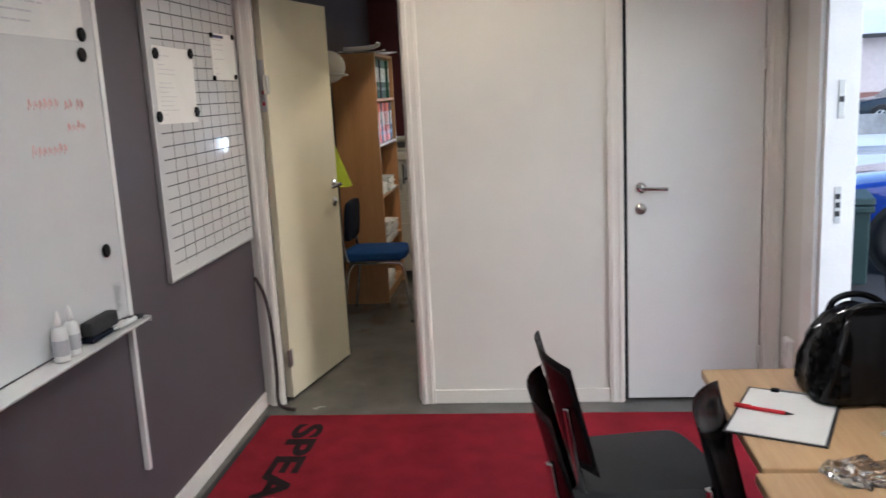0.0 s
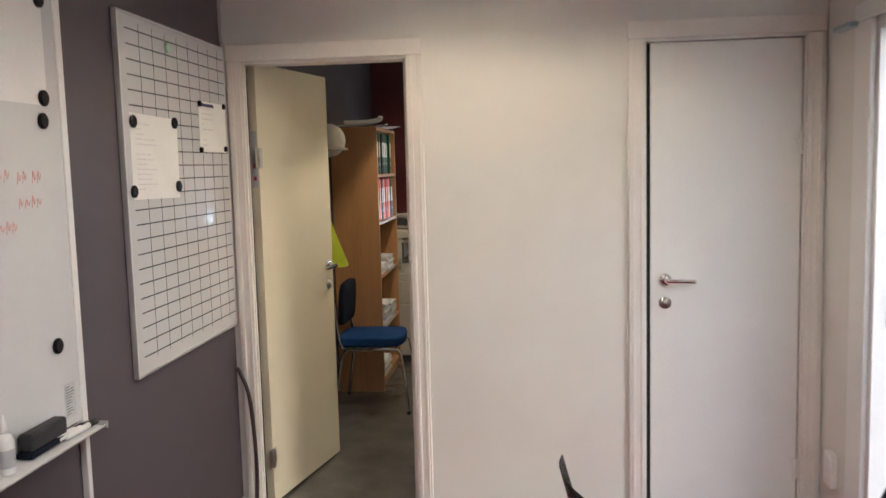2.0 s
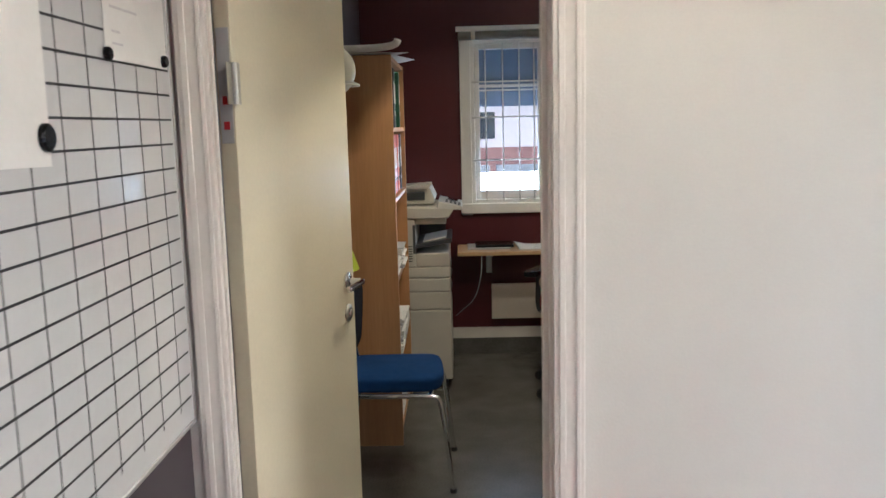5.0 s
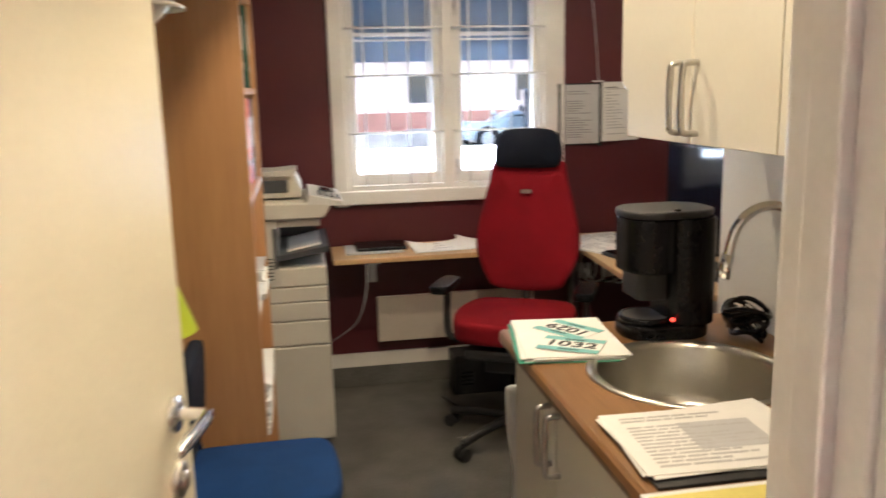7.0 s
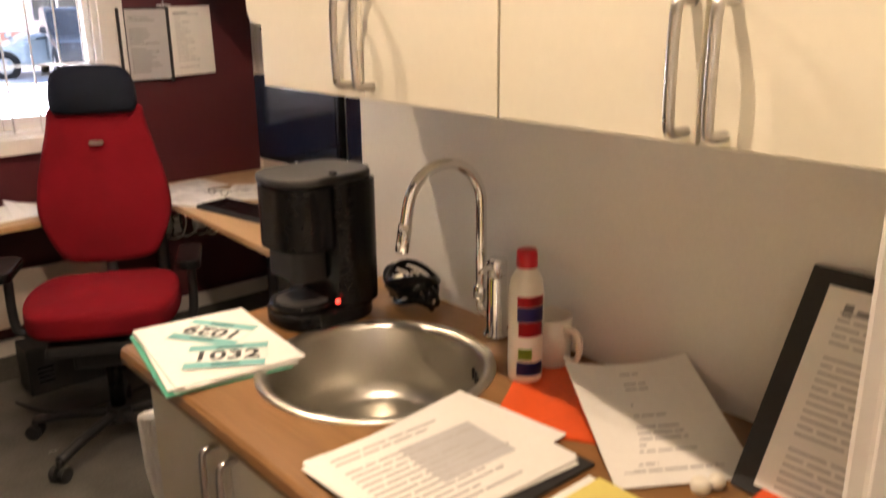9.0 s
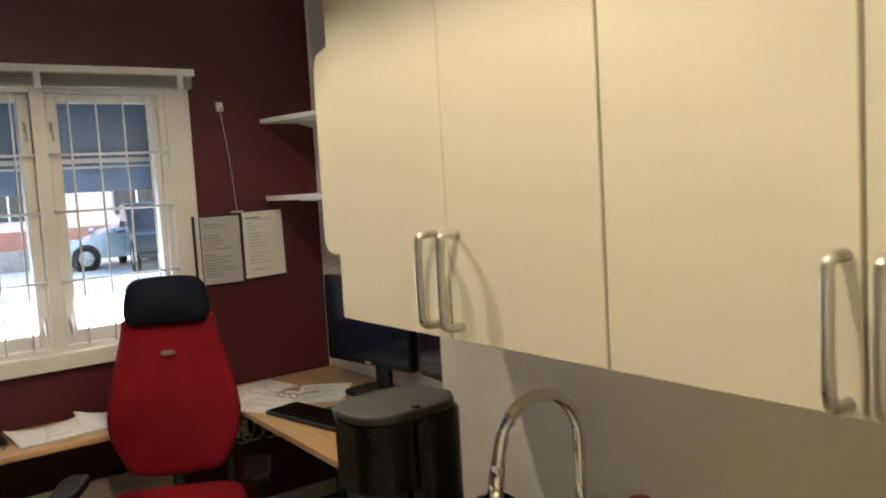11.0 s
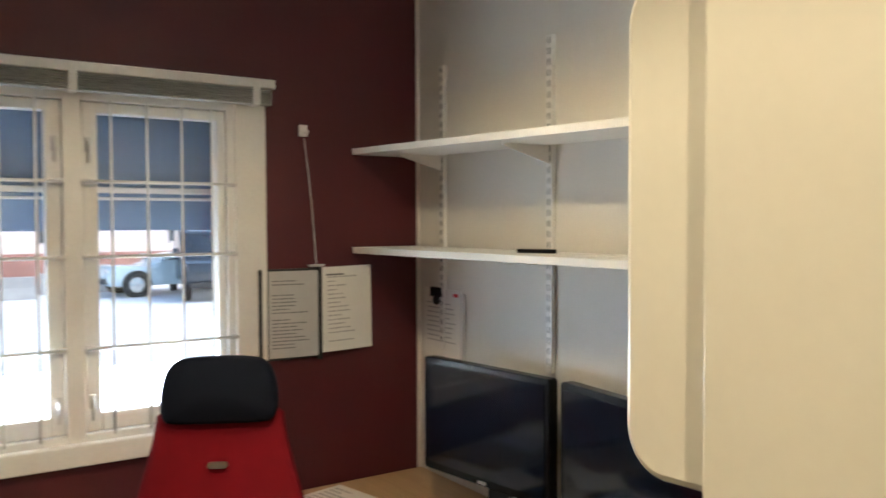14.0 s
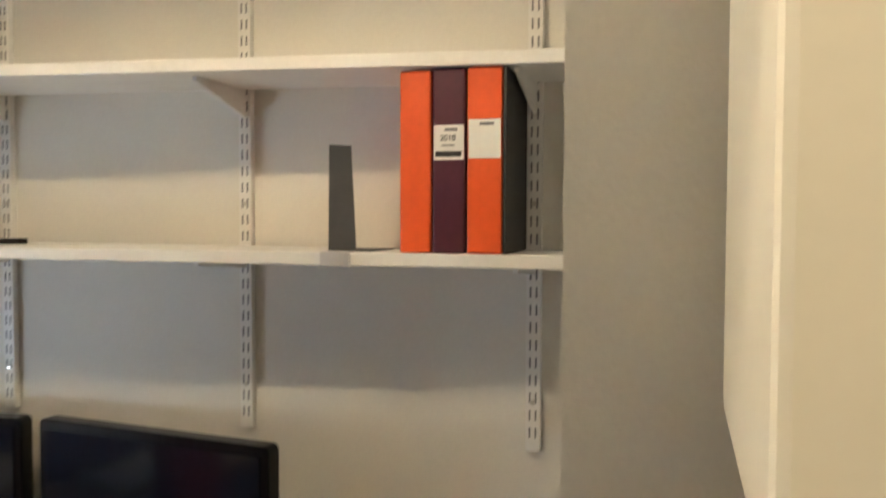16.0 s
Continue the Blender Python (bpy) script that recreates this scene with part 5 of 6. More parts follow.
pd = thing("clipboard", pose(1.992, -1.925, 0.7205, 0, 0, -25), "clipboard with a blank white sheet", "clipboard")
part("board", box(-0.115, 0.115, -0.16, 0.16, 0, 0.004, 0.001), M_BLACKM, pd, "", False, True)
part("sheet", sheet(0.215, 0.30, pose(0, -0.005, 0.0042), 0.002), M_PAPER, pd, "", False, True)
for x in (-0.055, 0.045):
    part("clip", box(x, x + 0.02, 0.135, 0.155, 0.0045, 0.012, 0.002), M_BLACK, pd, "small black clip", False, True)
part("clip_bar", box(-0.05, 0.06, 0.15, 0.157, 0.004, 0.009, 0.001), M_STEEL, pd, "", False, True)
pn = thing("red_pen", pose(1.945, -1.915, 0.7275, 0, 0, -28), "red plastic ballpoint pen on the clipboard", "pen")
M_REDP = mat("red_plastic", (0.55, 0.01, 0.02), 0.3)
part("barrel", cyl((-0.07, 0, 0.005), (0.05, 0, 0.005), 0.005, 10), M_REDP, pn, "", True, True)
part("tip", cyl((0.05, 0, 0.005), (0.07, 0, 0.005), 0.0045, 10, 0.001), M_BLACKM, pn, "", True, True)
part("pocket_clip", box(-0.07, -0.03, -0.002, 0.002, 0.010, 0.012), M_REDP, pn, "", False, True)


def lumpy(bm, amp, freq, seed):
    for v in bm.verts:
        d = noise.noise_vector(v.co * freq + Vector((seed, seed * 2, 0)))
        v.co += d * amp
    return bm


M_BAG = mat("black_nylon", (0.004, 0.004, 0.005), 0.33, vary=0.25, scale=14, fine=500, bump=0.02, spec=0.18)
dg = thing("black_holdall", (2.22, -1.80, 0.72), "black nylon holdall with looped handles on the table", "bag")
body = prism(rounded(0.33, 0.21, 0.07, 5, 2.235, -1.80), 'z', 0.7212, 0.925, 0.035)
bmesh.ops.subdivide_edges(body, edges=[q for q in body.edges if q.calc_length() > 0.06], cuts=6, use_grid_fill=True)
for v in body.verts:
    up = max(0.0, (v.co.z - 0.78) / 0.145)
    v.co.x = 2.235 + (v.co.x - 2.235) * (1 - 0.26 * up * up)
    v.co.y = -1.80 + (v.co.y + 1.80) * (1 - 0.35 * up * up)
    if up > 0.8:
        v.co.z += 0.035 * math.cos((v.co.x - 2.235) * 10)
lumpy(lumpy(body, 0.016, 11, 3), 0.009, 34, 6)
for v in body.verts:
    v.co.z = max(v.co.z, 0.7212)
part("body", body, M_BAG, dg, "", True)
part("strap", tube([(2.10, -1.88, 0.74), (2.115, -1.905, 0.83), (2.15, -1.87, 0.93), (2.17, -1.83, 0.965)], 0.011, 8), M_BLACK, dg, "shiny webbing strap", True)
part("strap", tube([(2.33, -1.89, 0.74), (2.325, -1.91, 0.83), (2.30, -1.87, 0.93), (2.28, -1.83, 0.965)], 0.011, 8), M_BLACK, dg, "shiny webbing strap", True)
for dy in (-0.045, 0.045):
    part("handle", tube([(2.14, -1.80 + dy, 0.92), (2.16, -1.81 + dy * 1.3, 0.975), (2.24, -1.81 + dy * 1.3, 0.985), (2.31, -1.80 + dy, 0.93)], 0.009, 8), M_BLACK, dg, "shiny black carrying handle", True)
part("zip", tube([(2.10, -1.80, 0.905), (2.17, -1.80, 0.955), (2.24, -1.80, 0.963), (2.33, -1.80, 0.935)], 0.004, 6), M_CHROME, dg, "metal zip", True)
part("ring", tube([(2.27, -1.86, 0.945), (2.28, -1.87, 0.962), (2.30, -1.87, 0.962), (2.305, -1.86, 0.94)], 0.003, 6), M_CHROME, dg, "chrome ring", True)
bp = thing("black_backpack", (2.43, -1.75, 0.72), "black padded backpack standing on the table", "bag")
body = prism(rounded(0.22, 0.24, 0.06, 5, 2.43, -1.74), 'z', 0.7205, 1.16, 0.03)
bmesh.ops.subdivide_edges(body, edges=[q for q in body.edges if q.calc_length() > 0.2], cuts=7, use_grid_fill=True)
part("body", lumpy(body, 0.02, 9, 8), M_BAG, bp, "", True)
part("top", ball((2.43, -1.74, 1.15), 0.105, 1.0, 1.05, 0.42, 20), M_BAG, bp, "", True)
for dx in (-0.06,):
    part("strap", tube([(2.34, -1.85, 1.15), (2.315, -1.89, 1.10), (2.285, -1.90, 0.98), (2.30, -1.885, 0.86), (2.33, -1.87, 0.78)], 0.022, 8), M_BAG, bp, "padded shoulder strap", True)
sb = thing("blue_box", (2.36, -2.13, 0.72), "small dark blue cardboard box on the table", "box")
part("carton", box(2.325, 2.42, -2.10, -2.02, 0.7205, 0.80, 0.003), mat("navy_card", (0.02, 0.03, 0.09), 0.5), sb)
cg = thing("plastic_bag", (2.03, -2.24, 0.713), "crumpled clear plastic bag on the table", "bag")
cr = ball((2.045, -2.25, 0.73), 0.06, 1.2, 0.8, 0.5, 18)
lumpy(cr, 0.03, 26, 5)
for v in cr.verts:
    v.co.z = max(v.co.z, 0.7128)
part("film", cr, glassy("crinkled_clear_film", (0.92, 0.93, 0.95), 0.08), cg)
tl = thing("metal_bracket_strip", pose(2.235, -2.12, 0.7205, 0, 0, -60), "galvanised slotted metal strip on the table", "bracket")
part("strip", box(-0.10, 0.10, -0.018, 0.018, 0, 0.006, 0.001), M_ALU, tl, "", False, True)
for k in range(3):
    part("slot", box(-0.07 + 0.055 * k, -0.04 + 0.055 * k, -0.008, 0.008, 0.0062, 0.0068), M_BLACKM, tl, "", False, True)

# ---- on the kitchen worktop ----
CT = 0.9105
bib = thing("start_number_stack", pose(1.052, 1.330, CT, 0, 0, 0), "stacked race start numbers in a green folder", "paper stack")
part("folder", sheet(0.22, 0.30, pose(-0.012, -0.002, 0.0005, 0, 0, -10), 0.0012), M_GREEN, bib, "green card folder", False, True)
for k, (dx, dy, a) in enumerate(((0, 0, -9), (0.004, 0.004, -6), (-0.004, 0.002, -11), (0.006, -0.003, -5), (0.0, 0.0, -8))):
    part("number_page", sheet(0.218, 0.297, pose(dx, dy, 0.002 + 0.0022 * k, 0, 0, a), 0.002), M_PAPER, bib, "", False, True)


def start_number(m, text, parent):
    p = part("number_sheet", box(-0.07, 0.07, -0.05, 0.05, 0, 0.0008), M_PAPER, parent, "race number sheet", False, True)
    p.matrix_basis = m
    part("band", box(-0.07, 0.07, 0.025, 0.05, 0.0008, 0.0012), M_TEAL, p, "teal printed band", False, True)
    part("band", box(-0.07, 0.07, -0.05, -0.025, 0.0008, 0.0012), M_TEAL, p, "teal printed band", False, True)
    for yb in (-0.037, 0.034):
        part("band_print", box(-0.022, 0.026, yb - 0.004, yb + 0.004, 0.0012, 0.0014), mat("dark_teal_print", (0.01, 0.08, 0.08), 0.6) if "dark_teal_print" not in bpy.data.materials else bpy.data.materials["dark_teal_print"], p, "", False, True)
    c = writing("number", text, 0.052, pose(0, -0.001, 0.0013), M_BLACKI, None, 0.02)
    c.parent = p
    c.scale = (1.15, 1, 1)


start_number(pose(0.024, 0.047, 0.0135, 0, 0, 122), "1029", bib)
start_number(pose(-0.008, -0.072, 0.0150, 0, 0, -33), "1032", bib)


def doc(name, x, y, z, w, h, turn, rows, seed, label, n=1, tone=None, curl=0.0, tilt=0.0, roll=0.0, table_block=False):
    o = thing(name, pose(x, y, z, tilt, roll, turn), label, "paper")
    for k in range(n):
        a = 0 if k == n - 1 else random.Random(seed + k).uniform(-4, 4)
        part("sheet", sheet(w, h, pose(0, 0, 0.0004 + 0.0016 * k, 0, 0, a), 0.0014, curl), tone or M_PAPER, o, "", False, True)
    if rows:
        part("print", print_lines(w * 0.8, h * 0.84, pose(0, 0, 0.0016 * (n - 1) + 0.0008), rows, seed, 0.0014, 0.3, 1.0, 0.42), M_INKL, o, "grey printed lines", False, True)
    if table_block:
        part("printed_table", box(-w * 0.1, w * 0.33, -h * 0.2, h * 0.25, 0.0016 * n + 0.0006, 0.0016 * n + 0.0008), M_GREYP, o, "grey printed table block", False, True)
    return o


doc("printed_papers", 1.105, 0.745, CT + 0.006, 0.30, 0.235, -2, 15, 21, "printed papers lying on a black folder", 3, None, 0.0, 0, 0, True)
solid("black_folder", box(0.955, 1.265, 0.605, 0.835, CT, CT + 0.005, 0.001), M_BLACKM, "thin black folder under the papers", "folder")
doc("printed_papers", 1.135, 0.77, CT + 0.0054, 0.297, 0.21, 6, 0, 27, "white sheet under the printed papers", 1)
yf = thing("yellow_folder", (1.075, 0.46, CT), "yellow card folder with handwriting on the worktop", "folder")
part("back_sheet", box(0.918, 1.232, 0.355, 0.588, CT, CT + 0.008, 0.001), M_PAPER, yf)
part("cover", box(0.925, 1.235, 0.35, 0.573, CT + 0.0085, CT + 0.0105, 0.0004), M_YELLOW, yf)
part("scribble", print_lines(0.16, 0.07, pose(1.05, 0.50, CT + 0.0095), 4, 31, 0.0012, 0.3, 0.9, 0.15), mat("olive_ink", (0.35, 0.29, 0.08), 0.7), yf)
scs = thing("scissors", pose(1.15, 0.455, CT + 0.0115, 0, 0, 17), "steel scissors lying on the yellow folder", "scissors")
part("blade", prism([(-0.005, -0.01), (0.10, 0.0), (0.0, 0.008)], 'z', 0, 0.002), M_STEEL, scs, "", False, True)
part("blade", prism([(-0.005, -0.006), (0.098, 0.004), (0.0, 0.012)], 'z', 0.0022, 0.004), M_STEEL, scs, "", False, True)
for sy in (-1, 1):
    part("grip_loop", tube([(0.0, sy * 0.004, 0.004), (-0.03, sy * 0.006, 0.005), (-0.05, sy * 0.024, 0.005), (-0.085, sy * 0.026, 0.005), (-0.09, sy * 0.010, 0.005), (-0.06, sy * 0.004, 0.005), (-0.02, sy * 0.002, 0.005)], 0.0032, 8), mat("grey_scissor_grip", (0.16, 0.14, 0.12), 0.4) if sy < 0 else bpy.data.materials["grey_scissor_grip"], scs, "", True, True)
ob_ = thing("open_ring_binder", (1.2, 0.25, CT), "open orange ring binder lying with its black inside up", "binder")
part("spine", box(1.04, 1.362, 0.352, 0.412, CT + 0.012, CT + 0.016, 0.001), M_ORANGE, ob_, "bright orange binder spine")
part("inside_cover", box(1.04, 1.362, 0.115, 0.351, CT + 0.0005, CT + 0.018, 0.001), M_BLACKM, ob_, "black inside cover")
part("spine_support", box(1.045, 1.357, 0.356, 0.408, CT + 0.0115, CT + 0.0119), M_ORANGE, ob_)
part("rivet", cyl((1.11, 0.382, CT + 0.016), (1.11, 0.382, CT + 0.018), 0.005, 10), M_STEEL, ob_)
part("rivet", cyl((1.20, 0.382, CT + 0.016), (1.20, 0.382, CT + 0.018), 0.005, 10), M_STEEL, ob_)
part("tape", box(1.22, 1.275, 0.356, 0.405, CT + 0.0162, CT + 0.0166), mat("dull_tape", (0.45, 0.17, 0.10), 0.35), ob_)
ln = math.degrees(math.atan2(0.27, 0.17))
lb = thing("leaning_file", pose(1.36, 0.30, CT + 0.003, 0, -ln, 0), "black file cover with letters leaning on the wall", "file")
part("cover", box(0, 0.315, -0.165, 0.155, 0, 0.004, 0.001), M_BLACKM, lb, "", False, True)
part("letter", box(0.012, 0.292, -0.16, 0.125, 0.0042, 0.0072, 0.0005), M_PAPER, lb, "", False, True)
part("print", print_lines(0.24, 0.25, pose(0.14, -0.02, 0.0062, 0, 0, -90), 24, 17, 0.0014, 0.3, 0.95, 0.35), M_INKL, lb, "grey printed lines", False, True)
part("crest", box(0.255, 0.272, 0.085, 0.097, 0.0075, 0.0079), M_INK, lb, "small printed mark", False, True)
part("crest_bar", box(0.258, 0.267, 0.045, 0.08, 0.0075, 0.0079), M_INK, lb, "", False, True)
wk = thing("white_plug", (1.330, 0.470, CT), "small off-white rubber plug on the worktop", "plug")
part("stopper", lathe([(0.012, CT), (0.014, CT + 0.004), (0.013, CT + 0.014), (0.007, CT + 0.018)], (1.322, 0.476, 0), 18), M_HELMET, wk, "", True)
part("pull_knob", ball((1.340, 0.464, CT + 0.012), 0.0115, 1.1, 1, 1, 12), M_HELMET, wk, "", True)
doc("curled_letter", 1.39, 0.60, CT + 0.029, 0.20, 0.26, -33, 18, 44, "printed letter curling up against the wall", 1, None, 0.015, 12)
doc("orange_sheet", 1.395, 0.755, CT, 0.21, 0.26, -58, 0, 51, "bright orange paper sheet on the worktop", 2, M_ORANGE)

bt = thing("cleaner_bottle", (1.395, 0.862, CT), "white cleaning liquid bottle with a red cap", "bottle")
BXc, BYc = 1.395, 0.862
part("flask", lathe([(0.025, CT), (0.0285, CT + 0.004), (0.0295, CT + 0.02), (0.0295, CT + 0.155), (0.026, CT + 0.178), (0.017, CT + 0.195), (0.015, CT + 0.2)], (BXc, BYc, 0), 28), M_HELMET, bt, "", True)
part("cap", lathe([(0.0175, CT + 0.2), (0.018, CT + 0.202), (0.017, CT + 0.226), (0.015, CT + 0.229)], (BXc, BYc, 0), 24), M_REDP, bt, "red screw cap", True)


def band(z0, z1, material, name, a0=150, a1=300, r=0.0299):
    own = bmesh.new()
    n = 12
    lo = [own.verts.new((BXc + r * math.cos(radians(a0 + (a1 - a0) * k / n)), BYc + r * math.sin(radians(a0 + (a1 - a0) * k / n)), CT + z0)) for k in range(n + 1)]
    hi = [own.verts.new((v.co.x, v.co.y, CT + z1)) for v in lo]
    for k in range(n):
        own.faces.new((lo[k], lo[k + 1], hi[k + 1], hi[k]))
    bmesh.ops.solidify(own, geom=own.faces[:], thickness=-0.0004)
    part(name, own, material, bt, "", True)


M_BLUEP = mat("blue_print", (0.02, 0.03, 0.22), 0.4)
band(0.138, 0.156, M_REDP, "label_mark", 195, 290)
band(0.112, 0.137, M_BLUEP, "label_mark", 195, 290)
band(0.086, 0.111, M_REDP, "label_mark", 200, 285)
band(0.045, 0.065, mat("lime_print", (0.25, 0.5, 0.04), 0.4), "label_mark", 200, 245)
band(0.016, 0.040, M_BLUEP, "label_mark", 195, 290)
mu = thing("glass_mug", (1.475, 0.855, CT), "pale mug with a handle behind the bottle", "mug")
part("cup", lathe([(0.030, CT), (0.036, CT + 0.003), (0.038, CT + 0.09), (0.036, CT + 0.091), (0.034, CT + 0.01), (0.002, CT + 0.008), (0.002, CT)], (1.475, 0.855, 0), 28, loop=True), M_HELMET, mu, "", True)
part("handle", tube([(1.475 - 0.006, 0.818, CT + 0.075), (1.472, 0.79, CT + 0.075), (1.470, 0.782, CT + 0.045), (1.472, 0.795, CT + 0.018), (1.474, 0.82, CT + 0.02)], 0.0055, 8), M_HELMET, mu, "", True)
mu.location.y += 0.022
kc = thing("black_kettle_cord", (1.49, 1.27, CT), "black coiled cord and plug by the wall", "cord")
rk = random.Random(2)
for q in range(7):
    pts = []
    for k in range(13):
        a = 2 * math.pi * k / 12 + q
        pts.append((1.472 + (0.022 + 0.004 * q) * math.cos(a), 1.258 + (0.056 + 0.004 * (q % 4)) * math.sin(a) + 0.008 * (q % 3), CT + 0.012 + 0.0095 * q + 0.012 * math.sin(2 * a + q)))
    part("coil", tube(pts, 0.0062, 8, smooth=1), M_BLACK, kc, "", True)
part("plug", moved(prism(rounded(0.034, 0.05, 0.012, 4), 'z', -0.02, 0.022, 0.004), pose(1.448, 1.275, CT + 0.045, 25, 60, 20)), M_BLACK, kc, "black moulded plug")
part("plug_pin", cyl((1.438, 1.232, CT + 0.078), (1.430, 1.222, CT + 0.086), 0.003, 8), M_CHROME, kc, "steel plug pin")
part("loop", tube([(1.47, 1.215, CT + 0.05), (1.462, 1.182, CT + 0.062), (1.465, 1.165, CT + 0.035), (1.47, 1.19, CT + 0.015), (1.475, 1.225, CT + 0.02)], 0.0048, 8), M_BLACK, kc, "", True)
part("tie", moved(lathe([(0.013, 0), (0.013, 0.008), (0.010, 0.008), (0.010, 0)], (0, 0, 0), 16, loop=True), pose(1.458, 1.24, CT + 0.07, 0, 80, 30)), M_CHROME, kc, "shiny cord tie", True)
wbg = thing("white_carrier_bag", (1.03, 1.43, 0.45), "white plastic bag hanging on the cabinet end", "bag")
bgm = prism(rounded(0.20, 0.075, 0.03, 4, 1.05, 1.441), 'z', 0.42, 0.76, 0.01)
bmesh.ops.subdivide_edges(bgm, edges=bgm.edges[:], cuts=2, use_grid_fill=True)
for v in lumpy(bgm, 0.016, 17, 2).verts:
    v.co.y = max(v.co.y, 1.4015)
part("bag", bgm, M_PAPER, wbg, "", True)
part("loop", tube([(1.02, 1.42, 0.755), (1.03, 1.41, 0.80), (1.06, 1.41, 0.80), (1.07, 1.42, 0.755)], 0.006, 6), M_PAPER, wbg, "", True)

# ---- on the desks ----
D = 0.7405
doc("desk_papers", 1.885, 3.20, D, 0.215, 0.30, -62, 16, 61, "white printed papers spread on the desk", 5)
doc("desk_papers", 2.10, 3.14, D + 0.001, 0.21, 0.29, -38, 12, 62, "white printed papers spread on the desk", 3)
doc("desk_papers", 1.93, 3.43, D, 0.21, 0.29, -78, 10, 63, "white printed papers spread on the desk", 2)
gl = thing("reading_glasses", pose(1.95, 3.16, D + 0.0075, 0, 0, 20), "thin dark reading glasses lying on papers", "glasses")
for sy in (-1, 1):
    part("rim", tube([(0.0, sy * 0.035 + 0.02 * math.sin(a), 0.014 + 0.011 * math.cos(a)) for a in [2 * math.pi * k / 12 for k in range(13)]], 0.0016, 6, smooth=1), M_BLACKM, gl, "", True, True)
    part("temple", tube([(0.0, sy * 0.056, 0.02), (0.06, sy * 0.058, 0.015), (0.13, sy * 0.052, 0.002)], 0.0018, 6), M_BLACKM, gl, "", True, True)
part("bridge", tube([(0, -0.016, 0.018), (0, 0, 0.021), (0, 0.016, 0.018)], 0.0016, 6), M_BLACKM, gl, "", True, True)
kb = thing("keyboard", pose(1.905, 2.83, D, 0, 0, 100), "black computer keyboard on the desk", "keyboard")
part("tray", box(-0.22, 0.22, -0.075, 0.075, 0, 0.016, 0.004), M_BLACKM, kb, "", False, True)
keys = bmesh.new()
for r in range(5):
    for k in range(15):
        x = -0.205 + k * 0.0275
        box(x, x + 0.022, -0.062 + r * 0.026, -0.040 + r * 0.026, 0.0165, 0.022, bm=keys)
tagged(part("key_field", keys, M_BLACK, kb, "black keys", False, True), kind="stuff")
solid("mouse_mat", box(1.98, 2.20, 2.60, 2.93, D, D + 0.003, 0.001), M_BLACKM, "black mouse mat on the desk", "mouse mat")
clt = thing("desk_clutter_tray", (2.26, 2.42, D), "dark pen tray with small metal bits", "tray")
part("tray", box(2.02, 2.24, 2.32, 2.52, D, D + 0.02, 0.004), M_BLACKM, clt)
for k in range(8):
    a = rk.uniform(0, 3)
    part("bit", moved(box(-0.02, 0.02, -0.004, 0.004, 0, 0.006, 0.001), pose(2.06 + rk.uniform(0, 0.14), 2.35 + rk.uniform(0, 0.14), D + 0.0205, 0, 0, math.degrees(a))), M_ALU, clt)
nb = thing("closed_laptop", (0.80, 3.43, 0.7425), "thin dark tablet lying on a notebook", "notebook")
part("notebook", box(0.66, 0.93, 3.34, 3.56, 0.7425, 0.752, 0.002), M_GREYP, nb)
part("tablet", box(0.71, 0.95, 3.36, 3.55, 0.7525, 0.768, 0.004), M_BLACK, nb)
doc("loose_papers", 1.12, 3.42, 0.7425, 0.30, 0.21, 8, 6, 71, "loose white papers on the window desk", 3, None, 0.022)
doc("loose_papers", 1.36, 3.44, 0.7425, 0.30, 0.21, -5, 6, 72, "loose white papers on the window desk", 4, None, 0.03)
solid("desk_cable", tube([(0.745, 3.26, 0.715), (0.74, 3.22, 0.60), (0.70, 3.23, 0.45), (0.62, 3.34, 0.36), (0.58, 3.45, 0.30)], 0.0022, 8), M_GREYP, "thin grey cable hanging from the window desk", "cable", smooth=True)
solid("floor_cable", tube([(1.10, 3.35, 0.006), (1.15, 3.20, 0.006), (1.25, 3.10, 0.006), (1.45, 3.12, 0.006), (1.75, 3.20, 0.006)], 0.005, 8), M_BLACKM, "black cable lying on the floor", "cable", smooth=True)
ups = thing("black_computer", (1.38, 3.32, 0), "black box under the chair with a cable", "computer")
part("case", box(1.165, 1.60, 3.36, 3.52, 0.0, 0.20, 0.006), M_BLACKM, ups)
for k in range(4):
    part("vent", box(1.20, 1.26, 3.3585, 3.3605, 0.05 + 0.02 * k, 0.058 + 0.02 * k), M_BLACK, ups)
soc = thing("cable_bundle", (1.95, 3.55, 0.45), "tangle of white cables and sockets under the desk", "cables")
for k in range(7):
    y0 = 1.78 + 0.06 * k
    part("cable", tube([(y0, 3.585, 0.66), (y0 - 0.03, 3.55, 0.55 - 0.02 * k), (y0 + 0.08, 3.53, 0.46 + 0.01 * k), (y0 + 0.14, 3.56, 0.56), (y0 + 0.10, 3.585, 0.64)], 0.0045, 6), M_PAPER if k % 3 else M_BLACKM, soc, "", True)
for x in (1.88, 2.02):
    part("socket", box(x, x + 0.075, 3.575, 3.609, 0.50, 0.58, 0.005), M_FRAMEW, soc, "white wall socket")
part("plug", box(1.90, 1.935, 3.545, 3.5745, 0.515, 0.56, 0.006), M_FRAMEW, soc)

# ---- on the maroon wall and the desk wall ----
fo = thing("hanging_wall_file", (1.98, 3.60, 1.2), "black flip file with printed pages hung on a cord", "file")


def north(x, y, z, turn=0, swing=0):
    """A pose for flat things on the north wall: local x to +x, local y up, facing the room."""
    return pose(x, y, z, 90, 0, swing) @ pose(0, 0, 0, 0, 0, turn)


